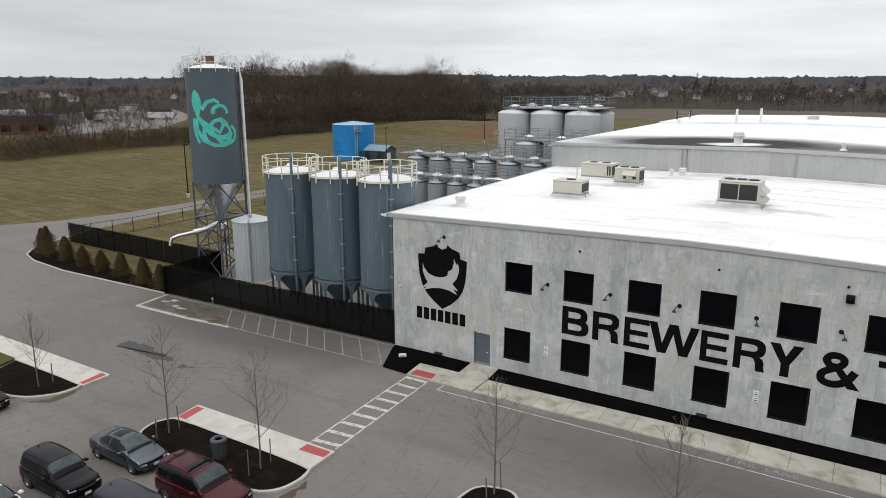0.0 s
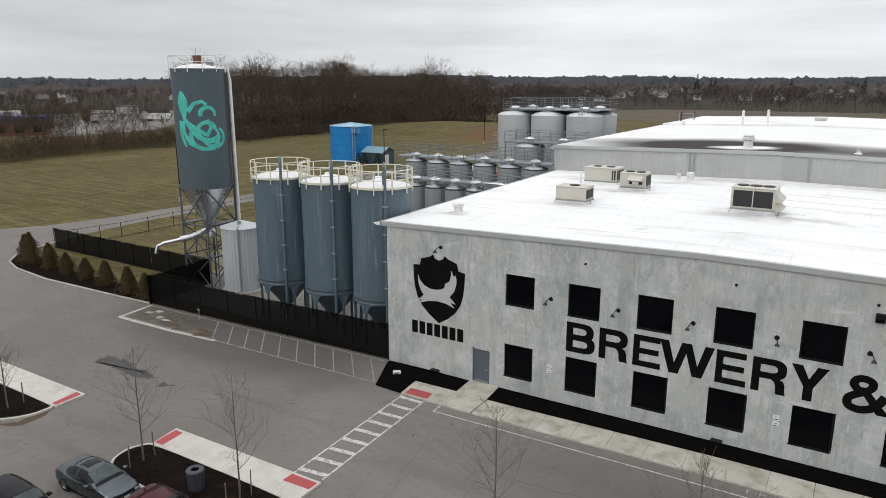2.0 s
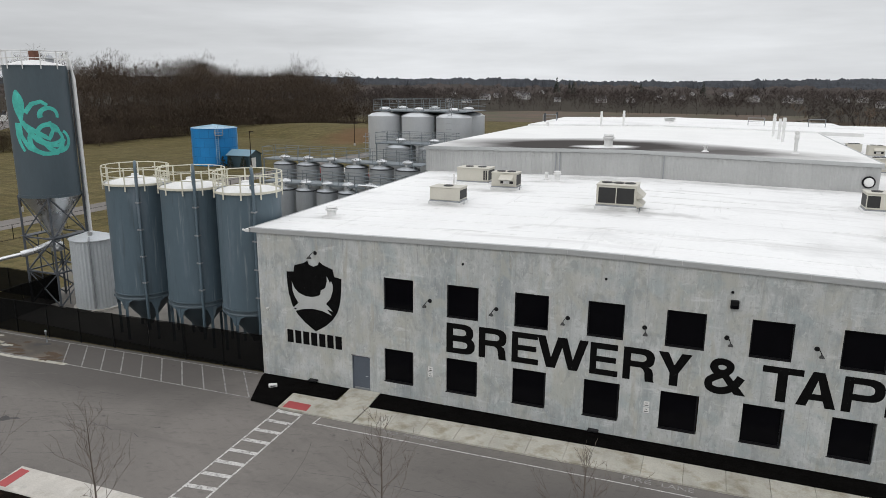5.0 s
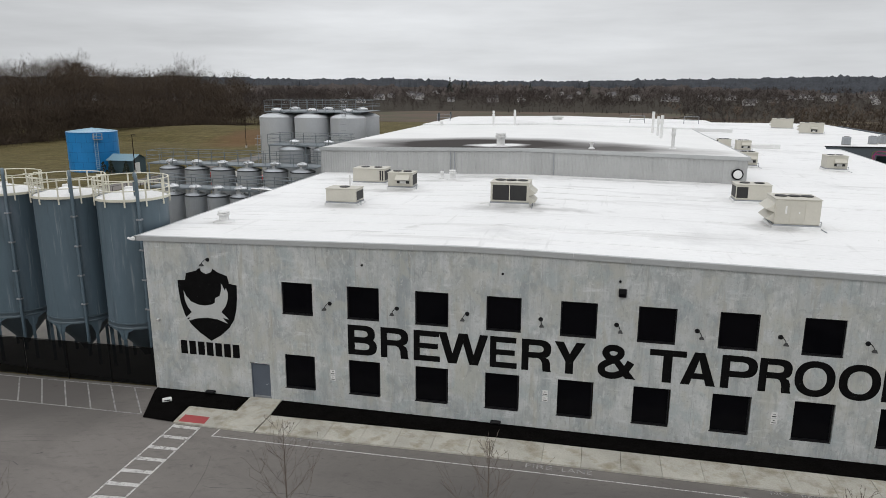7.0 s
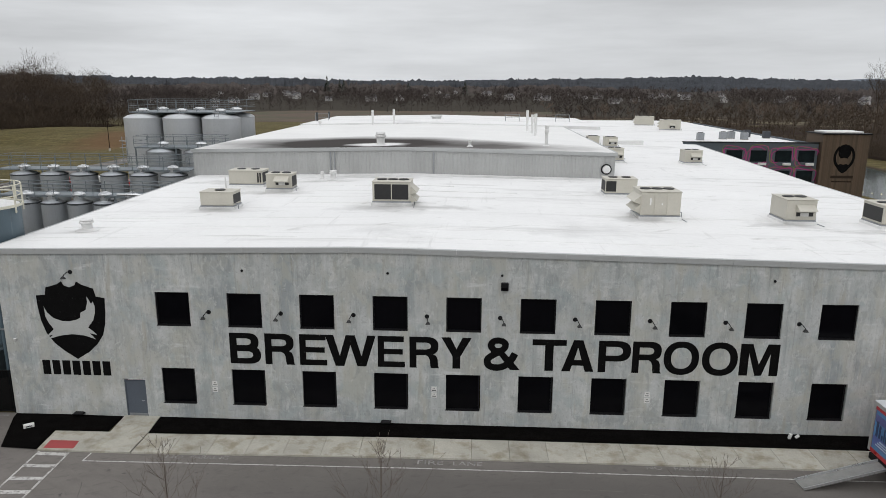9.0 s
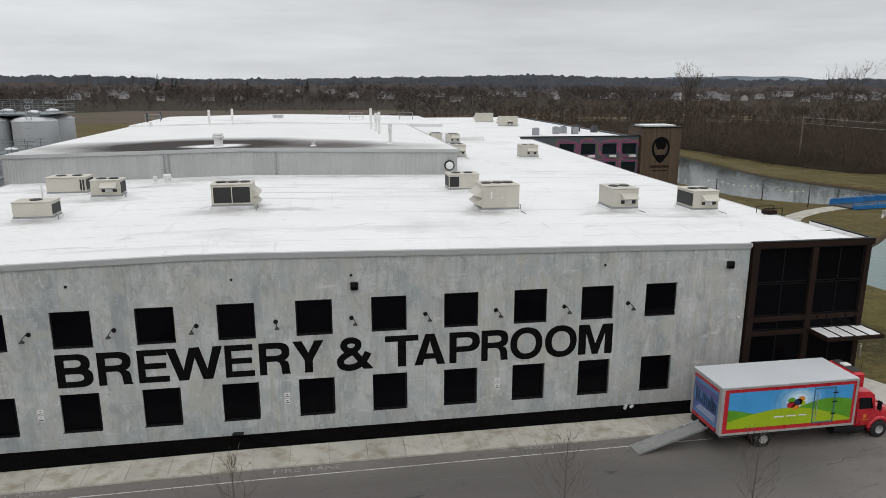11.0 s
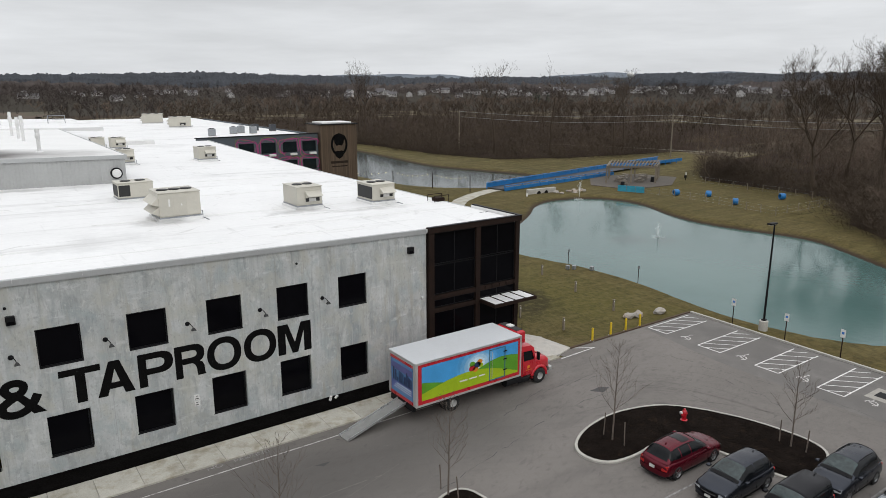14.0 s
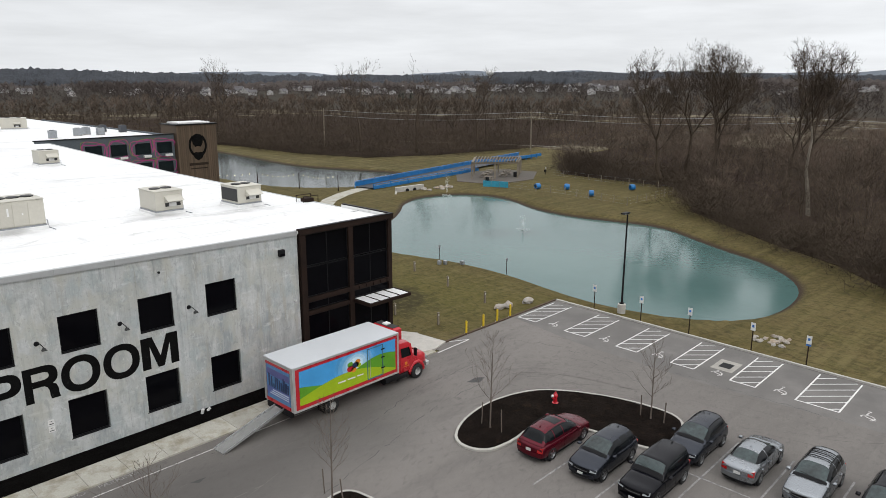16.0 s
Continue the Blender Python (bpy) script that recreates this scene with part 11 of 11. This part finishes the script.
stand("woods", "sparse leafless woodland between the houses", [p for p in east_ if math.sin(p[0] * 0.05) + math.cos(p[1] * 0.04) < 0], FARS, FAR_WOODS, 10)
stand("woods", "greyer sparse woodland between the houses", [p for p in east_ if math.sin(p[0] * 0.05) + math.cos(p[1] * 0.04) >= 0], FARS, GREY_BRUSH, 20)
structure("brush_floor", Mesh().prism([(190, 66), (200, 68), (235, 69), (249, -40), (236, -61), (420, -220), (760, -260), (700, 260), (420, 190), (335, 92), (197, 87)], -0.3, 0.01), LITTER, "brush, leaf litter and pale dead grass beyond the thicket", "woodland floor")
# brown meadow and tree rows beyond the hall
structure("meadow", Mesh().prism([(-150, 330), (60, 330), (75, 430), (110, 560), (-190, 560)], -0.3, 0.02), BRUSH, "russet dead meadow beyond the brewery", "meadow")
rows_ = [(x, y) for x, y in along([(-190, 505), (-60, 500), (60, 480), (110, 470)], 70, 11, 14)]
stand("woods", "rows of leafless trees across the meadow", [(x, y, 0, rs.uniform(8, 15)) for x, y in rows_], FARS, FAR_WOODS, 11)
NORTH = [(-420, 590), (250, 600), (420, 760), (300, 1000), (-520, 960)]
stand("woods", "far belt of leafless woods between houses", [(x, y, gz(x, y), rs.uniform(9, 17)) for x, y in scatter(NORTH, 430, 12, 8)], FARS, FAR_WOODS, 12)
NW = [(-115, 300), (-200, 330), (-330, 420), (-420, 590), (-250, 600), (-150, 420)]
stand("woods", "leafless woods beyond the mound", [(x, y, gz(x, y), rs.uniform(9, 16)) for x, y in scatter(NW, 320, 13, 5)], FARS, FAR_WOODS, 13)
WEST = [(-230, 20), (-300, 130), (-420, 330), (-700, 420), (-800, 60), (-520, -60)]
stand("woods", "scattered leafless trees round the lots", [(x, y, gz(x, y), rs.uniform(8, 15)) for x, y in scatter(WEST, 260, 14, 9)], FARS, FAR_WOODS, 14)


def ring_spots(a0, a1, d0, d1, n, hmin, hmax, seed):
    rng = np.random.default_rng(seed)
    out = []
    for _ in range(n):
        a, d = math.radians(rng.uniform(a0, a1)), math.sqrt(rng.uniform(d0 * d0, d1 * d1))
        x, y = 27 + d * math.sin(a), -37 + d * math.cos(a)
        out.append((x, y, gz(x, y), rng.uniform(hmin, hmax) * (1 + 0.3 * math.sin(a * 23 + d / 170))))
    return out


stand("woods", "garden trees and hedges among the far houses", ring_spots(20, 78, 430, 1000, 950, 5, 11, 25), MIDS, FAR_WOODS, 25)
stand("woods", "leafless trees and hedges beyond the meadow", ring_spots(-42, 26, 560, 960, 1000, 6, 12, 26), MIDS, FAR_WOODS, 26)
def canopy(label, a0, a1, d0, d1, tall, seed, mat, clear, step=0.075, ratio=1.045):
    """Far woods as one rough sheet of crowns: rows of distance by columns of bearing, sunk to the ground in the clearings."""
    rng = np.random.default_rng(seed)
    ang = np.radians(np.arange(a0, a1 + step, step))
    dist = [d0]
    while dist[-1] < d1:
        dist.append(dist[-1] * ratio)
    D, A = np.meshgrid(np.array(dist), ang, indexing="ij")
    D = D * (1 + rng.uniform(-0.012, 0.012, D.shape))
    X, Y = 27 + D * np.sin(A), -37 + D * np.cos(A)
    p = seed * 1.7
    patch = np.sin(X / 83 + p) * np.cos(Y / 67 - p) + 0.7 * np.sin(X / 190 - Y / 150 + p) + 0.35 * np.sin(X / 31 + Y / 23)
    cover = np.clip((patch - clear) / 0.5 + 0.5, 0, 1)
    rough = rng.normal(0, 0.13, X.shape)
    rough = (np.roll(rough, 1, 1) + rough + np.roll(rough, -1, 1)) / 1.9
    crowns = 0.80 + 0.20 * np.sin(A * 157 + D / 90) + 0.16 * np.sin(A * 391 - D / 41) + rough
    H = tall * cover * crowns * (1 + 0.18 * np.sin(A * 23 + D / 260))
    H[0] = H[-1] = -2
    Z = ground_height(X, Y) + H - 0.4
    nr, nc = X.shape
    k = (np.arange(nr - 1)[:, None] * nc + np.arange(nc - 1)).ravel()
    me = array_mesh("woods", np.stack([X, Y, Z], -1).reshape(-1, 3), np.stack([k, k + 1, k + nc + 1, k + nc], -1))
    return tagged(part("woods", me, mat), label, "woods", kind="stuff")


canopy("brown woodland with clearings towards the horizon", -76, 92, 960, 1650, 10.5, 21, FAR_WOODS, 0.15)
canopy("low line of distant woods on the horizon, haze painted into their colour", -76, 92, 1650, 4300, 14.0, 22, HAZED_WOODS, -0.35)
stand("woods", "distant trees beyond the lots", ring_spots(-75, -36, 470, 950, 420, 7, 13, 23), FARS, FAR_WOODS, 23)
stand("woods", "distant trees among houses", ring_spots(44, 90, 640, 960, 300, 7, 12, 24), FARS, FAR_WOODS, 24)


def ridge(a0, a1, dist, height, seed, label):
    m = Mesh()
    n = 80
    v = []
    for k in range(n + 1):
        a = radians(a0 + (a1 - a0) * k / n)
        h = height * (0.62 + 0.24 * math.sin(k * 0.21 + seed) + 0.13 * math.sin(k * 0.47 + 2 * seed) + 0.05 * math.sin(k * 1.3)) * min(1, k / 8, (n - k) / 8)
        x, y = 27 + dist * math.sin(a), -37 + dist * math.cos(a)
        v += [(x, y, -5), (x + 250 * math.sin(a), y + 250 * math.cos(a), 20 + h), (x + 700 * math.sin(a), y + 700 * math.cos(a), -5)]
    f = [(3 * k + i, 3 * k + 3 + i, 3 * k + 4 + i, 3 * k + 1 + i) for k in range(n) for i in (0, 1)]
    return structure("backdrop", m.add(v, f), HAZED_HILL, label, "hills", smooth=60)


ridge(22, 92, 3900, 62, 0.4, "wooded hills on the horizon, haze painted in as blue-grey")
ridge(-78, -40, 4100, 34, 1.3, "hills on the horizon, haze painted in as faint blue")

# ---- houses and sheds far off ----
def house_template():
    e = thing("house", "pale far-off house with a grey gabled roof", "house", "far houses", at=(0, 0, 0))
    w, d, h, r = 6.5, 4.8, 5.2, 3.2
    part("wall", Mesh().box(-w, w, -d, d, -0.5, h).add([(-w, -d, h), (-w, d, h), (-w, 0, h + r), (w, -d, h), (w, d, h), (w, 0, h + r)], [(0, 2, 1), (3, 4, 5)]), HOUSE_WALL, e)
    part("roof", Mesh().add([(-w - 0.4, -d - 0.5, h - 0.3), (w + 0.4, -d - 0.5, h - 0.3), (w + 0.4, 0, h + r + 0.1), (-w - 0.4, 0, h + r + 0.1), (-w - 0.4, d + 0.5, h - 0.3), (w + 0.4, d + 0.5, h - 0.3)], [(0, 1, 2, 3), (3, 2, 5, 4)]), HOUSE_ROOF, e)
    for sx in (-4.2, -1.4, 1.4, 4.2):
        part("window", Mesh().box(sx - 0.5, sx + 0.5, -d - 0.04, -d, 3.2, 4.4), DARK_GLASS, e)
    part("door", Mesh().box(-0.5, 0.5, -d - 0.04, -d, 0, 2.1), DOOR_GREY, e)
    return e


first = house_template()
rng = random.Random(31)


def sector(a0, a1, d0, d1, n):
    for _ in range(n):
        a, d = radians(rng.uniform(a0, a1)), rng.uniform(d0, d1)
        x, y = 27 + d * math.sin(a), -37 + d * math.cos(a)
        yield x, y, gz(x, y), rng.uniform(0, 360), rng.uniform(0.5, 0.85)


spots_ = [*sector(22, 64, 760, 1250, 130), *sector(-16, 22, 720, 1150, 34), *sector(-40, -14, 700, 1150, 28), *sector(62, 80, 640, 1150, 18), *sector(-72, -50, 640, 1150, 20)]
for k, (x, y, z, a, s) in enumerate(spots_):
    m = pose(x, y, z, 0, 0, a) @ Matrix.Scale(s, 4)
    if k == 0:
        first.matrix_basis = m
    else:
        copy_thing(first, m).scale = (s, s, s)
shop = thing("shop_building", "brick building with a blue roof band and white block behind", "building", at=pose(-254, 101, 0, 0, 0, 58))
part("wall", Mesh().box(-16, 16, -9, 9, 0, 5.2), SHOP_BRICK, shop)
part("roof", Mesh().slab(-16.5, 16.5, -9.5, 9.5, 5.2, 7.0, 0.2), SHOP_BLUE, shop, "blue roof band")
part("upper_block", Mesh().slab(-6, 6, 2, 12, 5.0, 8.6, 0.2), SIGN_WHITE, shop, "white block")
for k in range(5):
    part("window", Mesh().box(-13 + k * 6, -10 + k * 6, -9.06, -9, 1.2, 3.6), DARK_GLASS, shop)
structure("far_lot", Mesh().prism([(-226, 104), (-230, 150), (-300, 225), (-430, 309), (-411, 216), (-353, 147)], -0.3, 0.03), SAND, "pale far-off parking lot behind the scrub", "parking lot")
depot = thing("depot", "grey flat-roofed depot by the far lot", "building", at=pose(-380, 240, 0, 0, 0, 55))
part("wall", Mesh().box(-6.5, 6.5, -5, 5, 0, 4.6), HOUSE_WALL, depot)
part("roof", Mesh().slab(-6.8, 6.8, -5.3, 5.3, 4.6, 5.1, 0.1), HOUSE_ROOF, depot)
for x, y, a, mat in ((-318, 178, 20, SHOP_BRICK), (-300, 172, 75, BOX_WHITE), (-352, 205, 25, BOX_WHITE), (-338, 232, 30, BIN_GREY), (-290, 196, 40, SIGN_WHITE)):
    tr = thing("semi_trailer", "boxy road trailer standing on the far lot", "trailer", "far trailers", at=pose(x, y, 0.03, 0, 0, a))
    part("box", Mesh().slab(-6.0, 6.0, -1.25, 1.25, 1.1, 3.9, 0.06), mat, tr)
    part("landing_leg", Mesh().box(4.0, 4.2, -0.9, 0.9, 0, 1.1), BLACK_TRIM, tr)
    for wx in (-4.8, -3.6):
        part("axle_wheels", Mesh().tube([(wx, -1.2, 0.5), (wx, 1.2, 0.5)], 0.5, 14), TYRE, tr)
TWX, TWY = 27 + 2500 * math.sin(radians(50.05)), -37 + 2500 * math.cos(radians(50.05))
wtw = thing("water_tower", "small white water tower on the horizon", "water tower", at=(TWX, TWY, gz(TWX, TWY) - 11))
part("bowl", Mesh().lathe([(0.5, 22), (9, 26), (13, 31), (13, 36), (8, 41), (0, 43)], 20), SIGN_WHITE, wtw, smooth=40)
part("stem", Mesh().lathe([(4, 0), (2.5, 8), (2.5, 24)], 12), SIGN_WHITE, wtw)
for x, y, h in ((-174, 900, 27), (-158, 905, 21), (-150, 892, 22), (10, 860, 22), (-60, 840, 20), (395, 360, 11), (400, 362, 10), (405, 358, 11)):
    c = thing("pine", "tall dark conifer among bare trees", "tree", "far conifers", at=(x, y, gz(x, y)))
    m = Mesh()
    rg = random.Random(int(h * 31 + x))
    for k in range(120):
        z = rg.uniform(0.25, 1.0)
        r = h * 0.24 * (1.05 - z) + 0.4
        a = rg.uniform(0, 6.283)
        p = Vector((r * math.cos(a) * 0.3, r * math.sin(a) * 0.3, z * h))
        q = Vector((r * math.cos(a), r * math.sin(a), z * h - 0.05 * h))
        s = Vector((-math.sin(a), math.cos(a), 0.2)) * r * 0.35
        m.add([p, q + s, q - s], [(0, 1, 2)])
    part("crown", m, CONIFER, c)
    part("trunk", Mesh().tube([(0, 0, 0), (0, 0, h * 0.9)], [0.4, 0.1], 6), BARK, c)
structure("far_lawn", Mesh().prism([(430, 420), (520, 400), (540, 450), (450, 470)], 0, 0.6), GRASS, "small green field among far houses", "grass")
structure("far_lawn", Mesh().prism([(-200, 575), (120, 590), (125, 625), (-210, 612)], -0.3, 0.1), GRASS, "mown strip beyond the meadow", "grass")
# big single trees that stand over the woods
def great_tree(at, h, seed, label, mat, **kw):
    e = thing("tree", label, "tree", "great bare trees", at=at)
    unit = (fork if "depth" in kw else wild)(seed, **kw)
    n = 3 if "depth" in kw else math.ceil(kw["top"] * 8)
    part("trunk", array_mesh("trunk", *limbs_mesh([(a * h, b * h, ra * h, rb * h) for a, b, ra, rb in unit[:n]], 7)), mat, e)
    if "depth" in kw and kw["depth"] > 6:
        wide, mid, tall = 0.25, 0.60, 0.43

        def tuck(p):
            """Draws what stands out of the rounded head back towards it."""
            q = math.sqrt((p.x * p.x + p.y * p.y) / wide ** 2 + ((p.z - mid) / tall) ** 2)
            f = 1 if q < 0.75 or p.z < 0.3 else (0.75 + (q - 0.75) * 0.38) / q
            return Vector((p.x * f, p.y * f, mid + (p.z - mid) * f))
        unit = unit[:n] + [(tuck(a), tuck(b), ra, rb) for a, b, ra, rb in unit[n:]]
    V, F = dress(unit[n:], seed, 5600 if kw.get("depth", 0) > 6 else 700, 0.0006 if kw.get("depth", 0) > 6 else 0.0008, (0.012, 0.036), 0.0022, kw.get("bole", kw.get("first", 0.3)), 0.006)
    part("crown", array_mesh("crown", V * h, F), WOODS, e, "bare twiggy crown")


OAK = dict(depth=7, r0=0.0165, twig=0.0008, bole=0.17, angle=24, ratio=0.86, lift=0.06, side=0.6)
SPARSE = dict(depth=6, r0=0.012, twig=0.0010, bole=0.34, angle=25, ratio=0.82, lift=0.10, side=0.4)
GAUNT = dict(boughs=8, spread=0.40, first=0.30, r0=0.016, twig=0.0016, levels=2, low=0.8, upright=1.0, top=0.7)
great_tree((148.2, 23.2, 0), 27.0, 501, "huge spreading leafless tree above the thicket", WOODS, **OAK)
great_tree((154.2, 20.2, 0), 28.0, 502, "broad leafless tree above the thicket", WOODS, **OAK)
great_tree((152.2, 14.4, 0), 26.6, 503, "leafless tree with a fan of fine branches", WOODS, **OAK)
great_tree((158.0, 16.8, 0), 26.8, 512, "leafless tree standing behind its neighbours in the thicket", WOODS, **OAK)
great_tree((151.3, 1.6, 0), 27.4, 504, "tall leafless tree with an upswept crown", WOODS, **{**OAK, "angle": 21, "bole": 0.22})
great_tree((152.4, -1.6, 0), 27.0, 514, "tall fan-shaped leafless tree", WOODS, **{**OAK, "angle": 21, "bole": 0.22})
great_tree((136, -6.5, 0), 19.0, 505, "pale-barked tree with few heavy limbs", PALE_BARK, **{**GAUNT, "boughs": 6, "r0": 0.017, "spread": 0.34})
for x, y, h, sd in ((150, 112, 24.5, 506), (160, 100, 24, 507), (176, 92, 22.5, 508), (184, 96, 22.5, 509), (156, 200, 27, 510), (161, 204, 24, 511)):
    great_tree((x, y, 0), h, sd, "gaunt half-dead leafless tree above the woods", WOODS, **(SPARSE if sd != 507 else GAUNT))
